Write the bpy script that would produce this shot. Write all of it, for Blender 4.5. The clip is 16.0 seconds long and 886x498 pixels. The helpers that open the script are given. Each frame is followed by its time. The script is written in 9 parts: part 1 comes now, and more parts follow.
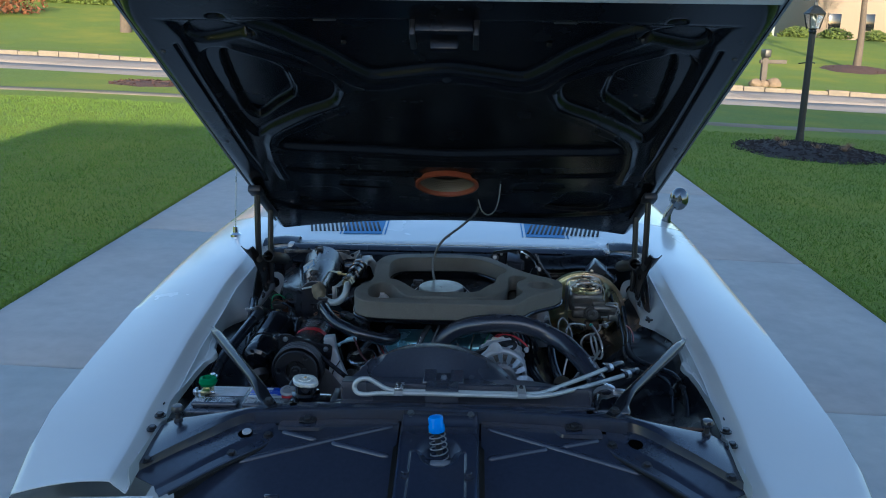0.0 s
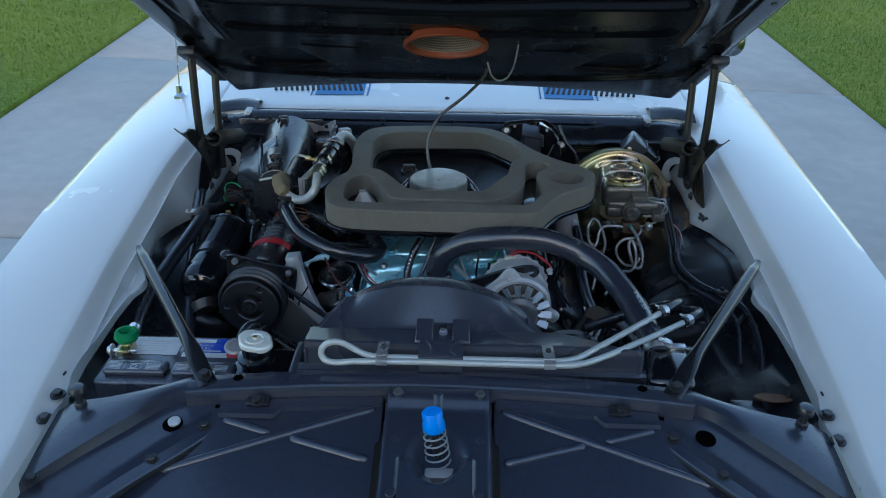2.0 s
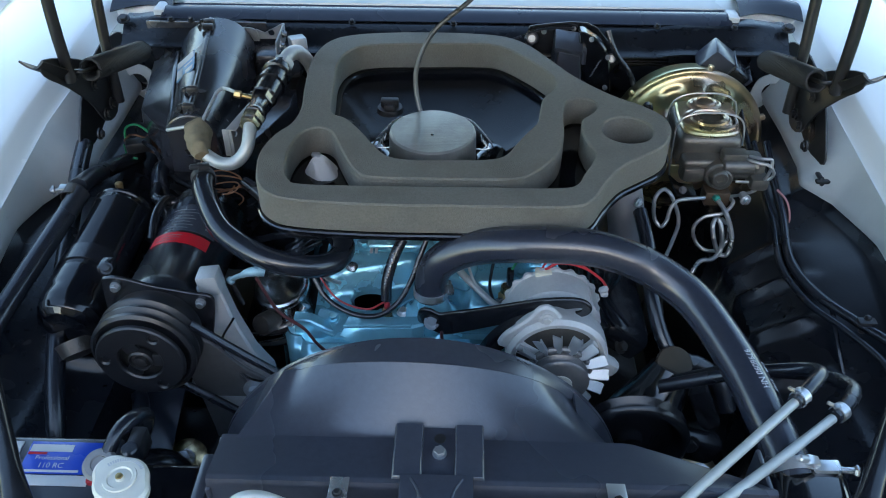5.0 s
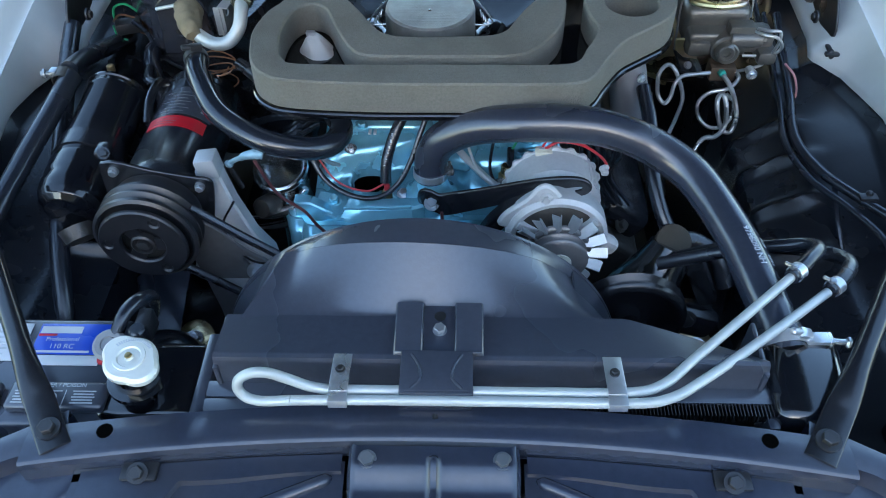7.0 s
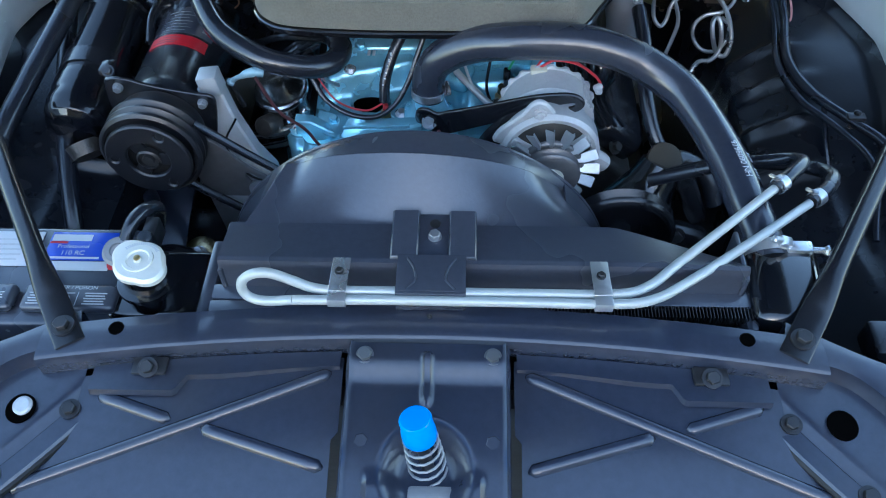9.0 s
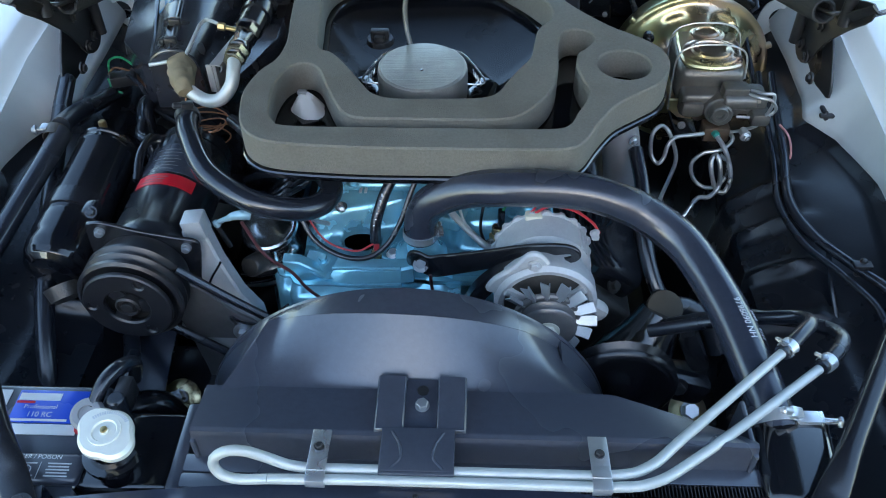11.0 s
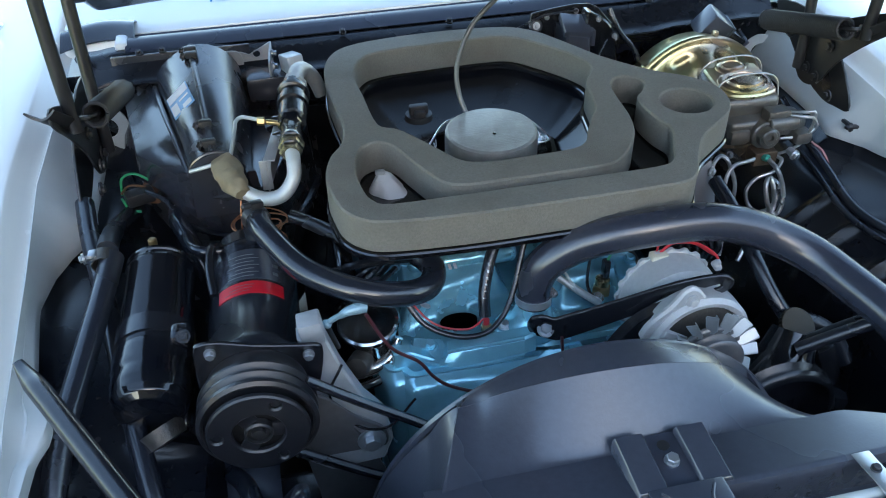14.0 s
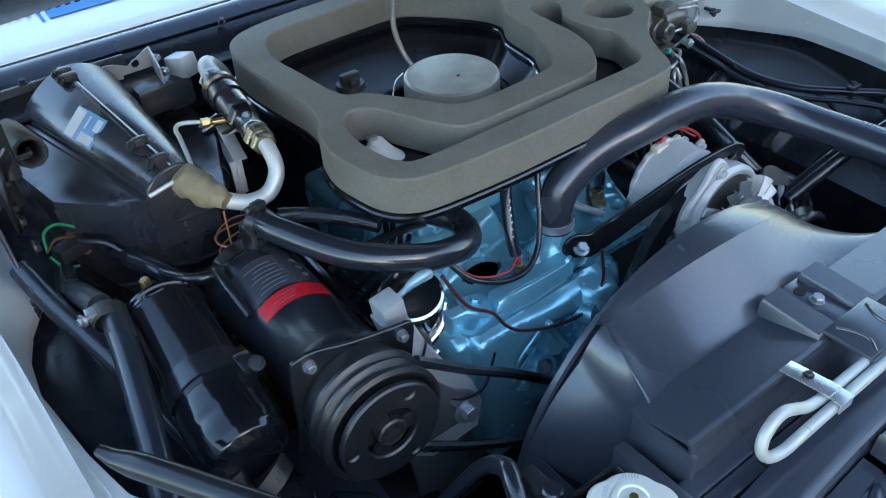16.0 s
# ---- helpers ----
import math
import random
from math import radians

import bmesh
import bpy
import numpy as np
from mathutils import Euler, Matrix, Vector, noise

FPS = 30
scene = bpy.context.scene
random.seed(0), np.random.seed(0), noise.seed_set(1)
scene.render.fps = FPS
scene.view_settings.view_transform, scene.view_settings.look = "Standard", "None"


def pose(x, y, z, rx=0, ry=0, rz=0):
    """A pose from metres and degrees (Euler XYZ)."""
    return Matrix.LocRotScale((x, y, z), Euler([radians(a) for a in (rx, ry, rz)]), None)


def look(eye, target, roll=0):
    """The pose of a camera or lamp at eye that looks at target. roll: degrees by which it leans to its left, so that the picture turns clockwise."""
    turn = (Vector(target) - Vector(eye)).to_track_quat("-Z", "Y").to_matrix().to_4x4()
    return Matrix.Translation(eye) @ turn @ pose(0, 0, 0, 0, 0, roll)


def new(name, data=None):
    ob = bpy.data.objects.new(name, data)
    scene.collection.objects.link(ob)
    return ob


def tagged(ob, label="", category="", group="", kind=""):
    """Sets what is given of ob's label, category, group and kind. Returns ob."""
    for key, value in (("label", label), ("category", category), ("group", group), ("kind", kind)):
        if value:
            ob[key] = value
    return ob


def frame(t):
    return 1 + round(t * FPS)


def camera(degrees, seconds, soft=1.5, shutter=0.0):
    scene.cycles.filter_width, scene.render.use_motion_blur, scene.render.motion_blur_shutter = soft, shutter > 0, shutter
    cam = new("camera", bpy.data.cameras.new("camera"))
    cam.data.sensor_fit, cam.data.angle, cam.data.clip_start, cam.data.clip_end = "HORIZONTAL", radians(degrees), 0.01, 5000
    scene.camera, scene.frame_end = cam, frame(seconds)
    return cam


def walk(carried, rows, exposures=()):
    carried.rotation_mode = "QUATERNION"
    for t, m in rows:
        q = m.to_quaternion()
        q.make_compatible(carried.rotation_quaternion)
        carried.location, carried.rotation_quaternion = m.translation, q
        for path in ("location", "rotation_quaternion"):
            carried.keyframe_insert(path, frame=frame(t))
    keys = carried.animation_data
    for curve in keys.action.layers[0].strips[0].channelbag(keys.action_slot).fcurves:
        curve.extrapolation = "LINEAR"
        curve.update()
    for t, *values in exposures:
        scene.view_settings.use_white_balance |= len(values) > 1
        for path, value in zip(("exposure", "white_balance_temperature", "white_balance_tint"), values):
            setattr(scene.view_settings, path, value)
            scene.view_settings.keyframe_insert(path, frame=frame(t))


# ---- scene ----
cam = camera(57.0, 16.0, soft=1.0)
PATH = [
    (0, (0.055, 0.016, 1.698), (-0.006, 1.954, 1.206), 0.8),
    (0.5, (0.061, 0.197, 1.715), (-0.005, 2.103, 1.114), 0.8),
    (1, (0.068, 0.344, 1.717), (0.001, 2.211, 1.002), 0.9),
    (1.5, (0.051, 0.499, 1.721), (-0.005, 2.317, 0.889), 0.7),
    (2, (0.031, 0.635, 1.722), (-0.012, 2.406, 0.794), 0.7),
    (2.5, (0.031, 0.758, 1.734), (-0.009, 2.485, 0.725), 0.6),
    (3, (0.046, 0.901, 1.729), (-0.001, 2.589, 0.657), 0.5),
    (3.2, (0.046, 0.954, 1.719), (-0.001, 2.631, 0.63), 0.8),
    (5.3, (0.018, 1.353, 1.625), (-0.02, 2.885, 0.34), 0.2),
    (5.5, (0.02, 1.362, 1.627), (-0.017, 2.876, 0.32), 0.3),
    (6, (0.026, 1.37, 1.627), (-0.014, 2.837, 0.268), -0.0),
    (6.5, (0.027, 1.354, 1.625), (-0.016, 2.773, 0.216), -0.5),
    (7, (0.026, 1.327, 1.623), (-0.019, 2.691, 0.161), -0.8),
    (7.5, (0.029, 1.295, 1.623), (-0.019, 2.609, 0.115), -1.1),
    (8, (0.03, 1.268, 1.623), (-0.015, 2.541, 0.081), -1.0),
    (8.2, (0.031, 1.261, 1.623), (-0.015, 2.522, 0.071), -1.0),
    (10.3, (0.046, 1.334, 1.618), (-0.012, 2.668, 0.129), -0.5),
    (10.5, (0.047, 1.349, 1.622), (-0.011, 2.708, 0.156), -0.4),
    (11, (0.048, 1.372, 1.648), (-0.01, 2.786, 0.234), -0.5),
    (11.5, (0.048, 1.381, 1.672), (-0.007, 2.838, 0.303), -0.6),
    (12, (0.052, 1.39, 1.676), (0.012, 2.881, 0.344), -0.6),
    (12.5, (0.039, 1.39, 1.671), (0.027, 2.904, 0.364), -0.6),
    (13, (-0.068, 1.375, 1.654), (0.016, 2.909, 0.373), 0.2),
    (13.5, (-0.219, 1.377, 1.619), (0.002, 2.921, 0.367), -0.6),
    (14, (-0.32, 1.427, 1.567), (0.003, 2.973, 0.339), -1.2),
    (14.5, (-0.39, 1.486, 1.521), (0.034, 3.011, 0.299), -2.0),
    (15, (-0.46, 1.523, 1.491), (0.1, 2.997, 0.261), -2.0),
    (15.5, (-0.564, 1.559, 1.483), (0.177, 2.949, 0.25), -3.4),
    (16, (-0.669, 1.592, 1.486), (0.232, 2.881, 0.251), -3.7),
]
walk(cam, [(t, look(eye, target, roll)) for t, eye, target, roll in PATH],
     exposures=[(0.0, 0.95, 5300, 8), (0.5, 1.18, 5500, 8), (1.0, 1.33, 5850, 8), (2.0, 1.48, 5900, 8), (3.0, 1.5, 5900, 8), (5.5, 2.5, 6250, 9), (8.0, 2.74, 5800, 8), (10.5, 2.74, 6000, 8), (12.5, 2.56, 6450, 10), (16.0, 2.70, 6150, 9)])

# ---- light ----
SUN_EL = radians(13.0)
world = bpy.data.worlds.new("sky")
scene.world = world
world.use_nodes = True
wn = world.node_tree
sky = wn.nodes.new("ShaderNodeTexSky")
sky.sky_type, sky.sun_disc = "NISHITA", False
sky.sun_elevation, sky.sun_rotation = SUN_EL, radians(176.0)
sky.air_density, sky.dust_density, sky.ozone_density = 1.0, 1.0, 1.2
wn.links.new(sky.outputs[0], wn.nodes["Background"].inputs[0])
wn.nodes["Background"].inputs[1].default_value = 0.15
sun = new("sun", bpy.data.lights.new("sun", "SUN"))
sun.data.energy, sun.data.angle, sun.data.color = 4.6, radians(0.6), (1.0, 0.77, 0.48)
sun.matrix_world = look((0.35, -5.0, 1.157), (0, 0, 0))


# ---- materials ----
def nd(nt, kind, **kw):
    n = nt.nodes.new(kind)
    for k, v in kw.items():
        n.inputs[k.replace("_", " ")].default_value = v
    return n


def mat(name, col, rough=0.5, metal=0.0, grain=60.0, vary=0.15, bump=0.0, bscale=None, stain=0.0, stain_col=None, coat=0.0, rvary=0.1, spec=0.5, sscale=6.0):
    """A surface with two scales of variation: fine grain and large patches of wear or dust."""
    m = bpy.data.materials.new(name)
    m.use_nodes = True
    nt = m.node_tree
    b = nt.nodes["Principled BSDF"]
    b.inputs["Metallic"].default_value = metal
    b.inputs["Coat Weight"].default_value = coat
    b.inputs["Coat Roughness"].default_value = 0.06
    b.inputs["Specular IOR Level"].default_value = spec
    tc = nt.nodes.new("ShaderNodeTexCoord")
    n1 = nd(nt, "ShaderNodeTexNoise", Scale=grain, Detail=6.0, Roughness=0.6)
    n2 = nd(nt, "ShaderNodeTexNoise", Scale=sscale, Detail=4.0, Roughness=0.55)
    for n in (n1, n2):
        nt.links.new(tc.outputs["Object"], n.inputs["Vector"])
    ramp = nt.nodes.new("ShaderNodeMapRange")
    ramp.inputs["To Min"].default_value, ramp.inputs["To Max"].default_value = 1 - vary, 1 + vary
    nt.links.new(n1.outputs["Fac"], ramp.inputs["Value"])
    mul = nt.nodes.new("ShaderNodeVectorMath")
    mul.operation = "SCALE"
    mul.inputs[0].default_value = col
    nt.links.new(ramp.outputs[0], mul.inputs["Scale"])
    mix = nt.nodes.new("ShaderNodeMix")
    mix.data_type = "RGBA"
    r2 = nt.nodes.new("ShaderNodeMapRange")
    r2.inputs["From Min"].default_value, r2.inputs["From Max"].default_value = 0.48, 0.72
    r2.inputs["To Max"].default_value = stain
    nt.links.new(n2.outputs["Fac"], r2.inputs["Value"])
    nt.links.new(r2.outputs[0], mix.inputs[0])
    nt.links.new(mul.outputs[0], mix.inputs[6])
    sc = stain_col or tuple(c * 0.6 for c in col)
    mix.inputs[7].default_value = (*sc, 1)
    nt.links.new(mix.outputs[2], b.inputs["Base Color"])
    rr = nt.nodes.new("ShaderNodeMapRange")
    rr.inputs["From Min"].default_value, rr.inputs["From Max"].default_value = 0.3, 0.7
    rr.inputs["To Min"].default_value, rr.inputs["To Max"].default_value = max(0.02, rough - rvary), min(1, rough + rvary)
    nt.links.new(n2.outputs["Fac"], rr.inputs["Value"])
    nt.links.new(rr.outputs[0], b.inputs["Roughness"])
    if bump:
        bp = nd(nt, "ShaderNodeBump", Strength=bump, Distance=0.002)
        n3 = n1
        if bscale:
            n3 = nd(nt, "ShaderNodeTexNoise", Scale=bscale, Detail=3.0)
            nt.links.new(tc.outputs["Object"], n3.inputs["Vector"])
        nt.links.new(n3.outputs["Fac"], bp.inputs["Height"])
        nt.links.new(bp.outputs[0], b.inputs["Normal"])
    return m


M_white = mat("white_paint", (0.64, 0.65, 0.625), 0.24, 0, 30, 0.015, stain=0.08, stain_col=(0.68, 0.65, 0.57), coat=0.6, rvary=0.05, sscale=3.0)
M_white_in = mat("white_overspray", (0.52, 0.55, 0.55), 0.42, 0, 40, 0.06, stain=0.3, stain_col=(0.42, 0.44, 0.44), bump=0.05)
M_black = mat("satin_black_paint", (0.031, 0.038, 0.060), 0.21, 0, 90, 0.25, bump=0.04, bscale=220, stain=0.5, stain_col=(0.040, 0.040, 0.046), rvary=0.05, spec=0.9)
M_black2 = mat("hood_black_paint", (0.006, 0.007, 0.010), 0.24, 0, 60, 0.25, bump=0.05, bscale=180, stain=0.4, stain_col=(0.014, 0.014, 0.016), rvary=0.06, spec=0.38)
M_gloss = mat("gloss_black_enamel", (0.006, 0.007, 0.010), 0.12, 0, 60, 0.2, coat=0.5, stain=0.3, stain_col=(0.012, 0.012, 0.013), rvary=0.05, spec=0.8)
M_plast = mat("black_moulded_plastic", (0.048, 0.054, 0.073), 0.27, 0, 120, 0.2, bump=0.06, bscale=320, stain=0.15, stain_col=(0.050, 0.048, 0.048), rvary=0.025, spec=1.0, coat=0.15, sscale=3.0)
M_rubber = mat("black_rubber", (0.016, 0.019, 0.027), 0.23, 0, 140, 0.2, bump=0.08, bscale=260, stain=0.3, stain_col=(0.022, 0.022, 0.024), spec=0.85)
M_gloss2 = mat("semigloss_black_steel", (0.012, 0.013, 0.017), 0.22, 0, 70, 0.2, bump=0.05, bscale=150, stain=0.4, stain_col=(0.022, 0.022, 0.023), rvary=0.06, spec=0.75)
# underbody coating; also near-black laid in slots, holes and backings for their shade
M_deep = mat("undercoat_and_deep_black", (0.010, 0.010, 0.010), 0.6, 0, 50, 0.4, bump=0.4, bscale=90)
M_phen = mat("black_fibreglass_case", (0.026, 0.028, 0.036), 0.24, 0, 35, 0.4, bump=0.10, bscale=60, stain=0.75, stain_col=(0.052, 0.046, 0.039), sscale=9, spec=0.9)
M_foam = mat("grey_foam", (0.165, 0.160, 0.138), 0.9, 0, 300, 0.30, bump=0.6, bscale=500, stain=0.75, stain_col=(0.115, 0.105, 0.085), sscale=7)
M_blue = mat("blue_engine_enamel", (0.33, 0.70, 0.84), 0.22, 0.50, 45, 0.14, bump=0.14, bscale=70, coat=0.5, stain=0.45, stain_col=(0.15, 0.44, 0.57), sscale=12)
M_alu = mat("cast_aluminium", (0.54, 0.55, 0.56), 0.48, 0.25, 160, 0.14, bump=0.3, bscale=420, stain=0.35, stain_col=(0.36, 0.365, 0.37))
M_grey3 = mat("worn_grey_steel_plate", (0.17, 0.175, 0.185), 0.38, 0.45, 90, 0.2, bump=0.1, bscale=160, stain=0.5, stain_col=(0.09, 0.09, 0.09))
M_grey = mat("grey_paint_bracket", (0.34, 0.345, 0.35), 0.42, 0.35, 120, 0.12, bump=0.15, bscale=300, stain=0.3)
M_steel = mat("zinc_plated_steel", (0.70, 0.72, 0.74), 0.30, 0.8, 60, 0.12, stain=0.4, stain_col=(0.36, 0.37, 0.38))
M_tube = mat("dull_aluminium_tube", (0.52, 0.55, 0.54), 0.45, 0.35, 90, 0.1, stain=0.4, stain_col=(0.36, 0.37, 0.36))
M_chrome = mat("chrome", (0.80, 0.81, 0.82), 0.07, 1.0, 20, 0.03, rvary=0.03)
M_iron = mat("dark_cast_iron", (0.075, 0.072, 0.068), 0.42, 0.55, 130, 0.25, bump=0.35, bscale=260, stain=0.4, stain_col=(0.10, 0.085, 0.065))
M_bolt = mat("black_oxide_bolt", (0.055, 0.055, 0.058), 0.36, 0.6, 90, 0.2)
M_line = mat("dull_steel_line", (0.48, 0.49, 0.49), 0.34, 0.8, 90, 0.12, stain=0.4, stain_col=(0.28, 0.28, 0.27))
M_zinc = mat("matte_zinc", (0.46, 0.50, 0.54), 0.36, 0.70, 120, 0.15, stain=0.3, stain_col=(0.30, 0.33, 0.36))
M_steel2 = mat("dulled_zinc", (0.34, 0.36, 0.38), 0.3, 0.7, 60, 0.12)
M_brass = mat("brass", (0.46, 0.35, 0.16), 0.3, 0.9, 60, 0.12)
M_brass2a = mat("aged_brass", (0.42, 0.33, 0.18), 0.32, 0.8, 60, 0.2)
M_copper = mat("copper_wire", (0.55, 0.25, 0.13), 0.38, 0.8, 60, 0.15)
M_red = mat("red_label", (0.55, 0.012, 0.025), 0.4, 0, 40, 0.06)
M_redw = mat("red_wire", (0.50, 0.03, 0.04), 0.4, 0, 40, 0.06)
M_greenw = mat("green_wire", (0.03, 0.30, 0.12), 0.4, 0, 40, 0.06)
M_wlab = mat("white_print", (0.62, 0.64, 0.66), 0.45, 0, 60, 0.05)
M_bluelab = mat("blue_label", (0.02, 0.075, 0.55), 0.28, 0, 40, 0.06, coat=0.3)
M_bluecap = mat("bright_blue_plastic", (0.0, 0.26, 0.90), 0.35, 0, 60, 0.04)
M_green = mat("green_felt", (0.0, 0.20, 0.06), 0.85, 0, 200, 0.2, bump=0.4)
M_orange = mat("orange_paint", (0.36, 0.085, 0.035), 0.45, 0, 50, 0.15, stain=0.5)
M_mesh = mat("dull_mesh_steel", (0.46, 0.40, 0.33), 0.5, 0.2, 120, 0.2)
M_stripe = mat("blue_stripe_paint", (0.010, 0.16, 0.40), 0.4, 0, 30, 0.03, spec=0.25)
M_seal = mat("blue_black_seal", (0.022, 0.026, 0.042), 0.30, 0, 60, 0.2, bump=0.1)
M_tape = mat("cork_tape", (0.225, 0.185, 0.115), 0.75, 0, 70, 0.3, bump=0.7, bscale=60, stain=0.6, stain_col=(0.17, 0.13, 0.07), sscale=25)
M_cream = mat("cream_plastic", (0.60, 0.56, 0.44), 0.45, 0, 60, 0.06)
M_rust = mat("brown_plate", (0.16, 0.075, 0.035), 0.6, 0.2, 60, 0.2)
M_clear = mat("milky_plastic", (0.55, 0.56, 0.57), 0.4, 0, 60, 0.06)


def mat_brushed():
    m = mat("brushed_grey_metal", (0.36, 0.355, 0.335), 0.40, 0.6, 60, 0.22, stain=0.7, stain_col=(0.25, 0.245, 0.23), sscale=14)
    nt = m.node_tree
    b = nt.nodes["Principled BSDF"]
    tc = nt.nodes.new("ShaderNodeTexCoord")
    mp = nt.nodes.new("ShaderNodeMapping")
    mp.inputs["Scale"].default_value = (12, 700, 12)
    n = nd(nt, "ShaderNodeTexNoise", Scale=1.0, Detail=4.0)
    nt.links.new(tc.outputs["Object"], mp.inputs[0])
    nt.links.new(mp.outputs[0], n.inputs["Vector"])
    bp = nd(nt, "ShaderNodeBump", Strength=0.5, Distance=0.001)
    nt.links.new(n.outputs["Fac"], bp.inputs["Height"])
    nt.links.new(bp.outputs[0], b.inputs["Normal"])
    return m


def mat_cad():
    """Yellow cadmium plating with patches of pink and green."""
    m = mat("yellow_cadmium_plating", (0.62, 0.46, 0.20), 0.30, 0.95, 30, 0.1)
    nt = m.node_tree
    b = nt.nodes["Principled BSDF"]
    tc = nt.nodes.new("ShaderNodeTexCoord")
    n = nd(nt, "ShaderNodeTexNoise", Scale=9.0, Detail=2.0, Distortion=1.2)
    nt.links.new(tc.outputs["Object"], n.inputs["Vector"])
    cr = nt.nodes.new("ShaderNodeValToRGB")
    e = cr.color_ramp.elements
    e[0].position, e[0].color = 0.33, (0.58, 0.58, 0.32, 1)
    e[1].position, e[1].color = 0.70, (0.62, 0.46, 0.40, 1)
    e2 = cr.color_ramp.elements.new(0.5)
    e2.color = (0.72, 0.59, 0.34, 1)
    nt.links.new(n.outputs["Fac"], cr.inputs[0])
    nt.links.new(cr.outputs[0], b.inputs["Base Color"])
    return m


def mat_grass():
    # broad patches mix yellow and green grass and also imitate dappled tree shade
    m = mat("lawn_grass", (0.168, 0.225, 0.034), 0.8, 0, 22, 0.75, bump=1.0, bscale=45, stain=0.9, stain_col=(0.28, 0.285, 0.045), sscale=0.35, spec=0.15)
    return m


def mat_concrete(name, col):
    return mat(name, col, 0.85, 0, 9, 0.18, bump=0.3, bscale=160, stain=0.6, stain_col=tuple(c * 0.76 for c in col), sscale=1.1, spec=0.25)


M_brushed, M_cad, M_grass = mat_brushed(), mat_cad(), mat_grass()
M_conc = mat_concrete("driveway_concrete", (0.47, 0.455, 0.43))
M_road = mat_concrete("street_concrete", (0.46, 0.37, 0.29))
M_kerb = mat_concrete("kerb_concrete", (0.27, 0.22, 0.16))
# near-black that paints the shade inside panel holes and the engine valley
M_void = mat("unlit_opening", (0.002, 0.002, 0.002), 1.0, 0, 40, 0.2, spec=0.0)
M_pulley = mat("worn_black_pulley", (0.013, 0.014, 0.018), 0.33, 0, 90, 0.25, bump=0.08, bscale=200, stain=0.5, stain_col=(0.024, 0.024, 0.026), spec=0.7)
M_mulch = mat("dark_mulch", (0.022, 0.016, 0.015), 0.9, 0, 40, 0.7, bump=1.0, bscale=40)
M_mulch2 = mat("brown_mulch", (0.085, 0.045, 0.035), 0.9, 0, 40, 0.6, bump=1.0, bscale=40)
M_blade = mat("grass_blade", (0.150, 0.235, 0.028), 0.6, 0, 3, 0.5, spec=0.25)
M_bark = mat("bark", (0.13, 0.10, 0.075), 0.9, 0, 14, 0.4, bump=1.0, bscale=18)
M_leaf = mat("spring_leaf", (0.13, 0.17, 0.03), 0.6, 0, 4, 0.5)
M_leafr = mat("reddish_leaf", (0.20, 0.075, 0.03), 0.6, 0, 4, 0.5)
M_brick = mat("tan_brick", (0.30, 0.21, 0.15), 0.85, 0, 14, 0.3, bump=0.4)
M_siding = mat("tan_siding", (0.30, 0.225, 0.155), 0.7, 0, 8, 0.06)
M_roof = mat("roof_shingles", (0.09, 0.08, 0.075), 0.9, 0, 12, 0.35)
M_post = mat("dark_lamp_post", (0.020, 0.024, 0.024), 0.45, 0.2, 30, 0.2)
M_frost = mat("frosted_bulb", (0.62, 0.62, 0.60), 0.25, 0, 20, 0.1)
M_glass = mat("lantern_glass", (0.95, 0.96, 0.95), 0.03, 0, 20, 0.02, rvary=0.01)
M_glass.node_tree.nodes["Principled BSDF"].inputs["Transmission Weight"].default_value = 1.0
M_stone = mat("boulder", (0.24, 0.17, 0.11), 0.85, 0, 8, 0.3, bump=0.5)
M_wood = mat("weathered_wood", (0.13, 0.105, 0.085), 0.8, 0, 20, 0.3)


# ---- shaping helpers ----
def thing(name, at, label, category, group="", kind=""):
    ob = new(name)
    ob.empty_display_size = 0.05
    ob.location = at
    return tagged(ob, label, category, group, kind)


def part(name, bm, material, parent=None, label="", angle=38.0, smooth=True):
    """Links a bmesh as one mesh object under a thing or a part; its points are in world metres."""
    me = bpy.data.meshes.new(name)
    bmesh.ops.recalc_face_normals(bm, faces=bm.faces[:])
    bm.to_mesh(me)
    bm.free()
    me.materials.append(material)
    if smooth:
        me.shade_smooth()
        me.set_sharp_from_angle(angle=radians(angle))
    ob = new(name, me)
    if parent:
        ob.parent = parent
        off = parent.location if parent.type == "EMPTY" else Vector((0, 0, 0))
        ob.matrix_parent_inverse = Matrix.Translation(-Vector(off))
    if label:
        ob["label"] = label
    return ob


def join(*bms):
    out = bms[0]
    for b in bms[1:]:
        me = bpy.data.meshes.new("tmp")
        b.to_mesh(me)
        out.from_mesh(me)
        b.free()
        bpy.data.meshes.remove(me)
    return out


def box(c, s, bev=0.003, m=None, seg=2):
    bm = bmesh.new()
    bmesh.ops.create_cube(bm, size=1)
    for v in bm.verts:
        v.co = Vector((v.co.x * s[0], v.co.y * s[1], v.co.z * s[2]))
    if bev:
        bmesh.ops.bevel(bm, geom=bm.edges[:], offset=min(bev, min(s) * 0.45), segments=seg, affect="EDGES", profile=0.5)
    t = Matrix.Translation(c)
    bm.transform(t @ m if m else t)
    return bm


def along(p, d, roll=0.0):
    """A frame at p whose z axis runs along d."""
    q = Vector(d).to_track_quat("Z", "Y")
    return Matrix.Translation(p) @ q.to_matrix().to_4x4() @ Matrix.Rotation(radians(roll), 4, "Z")


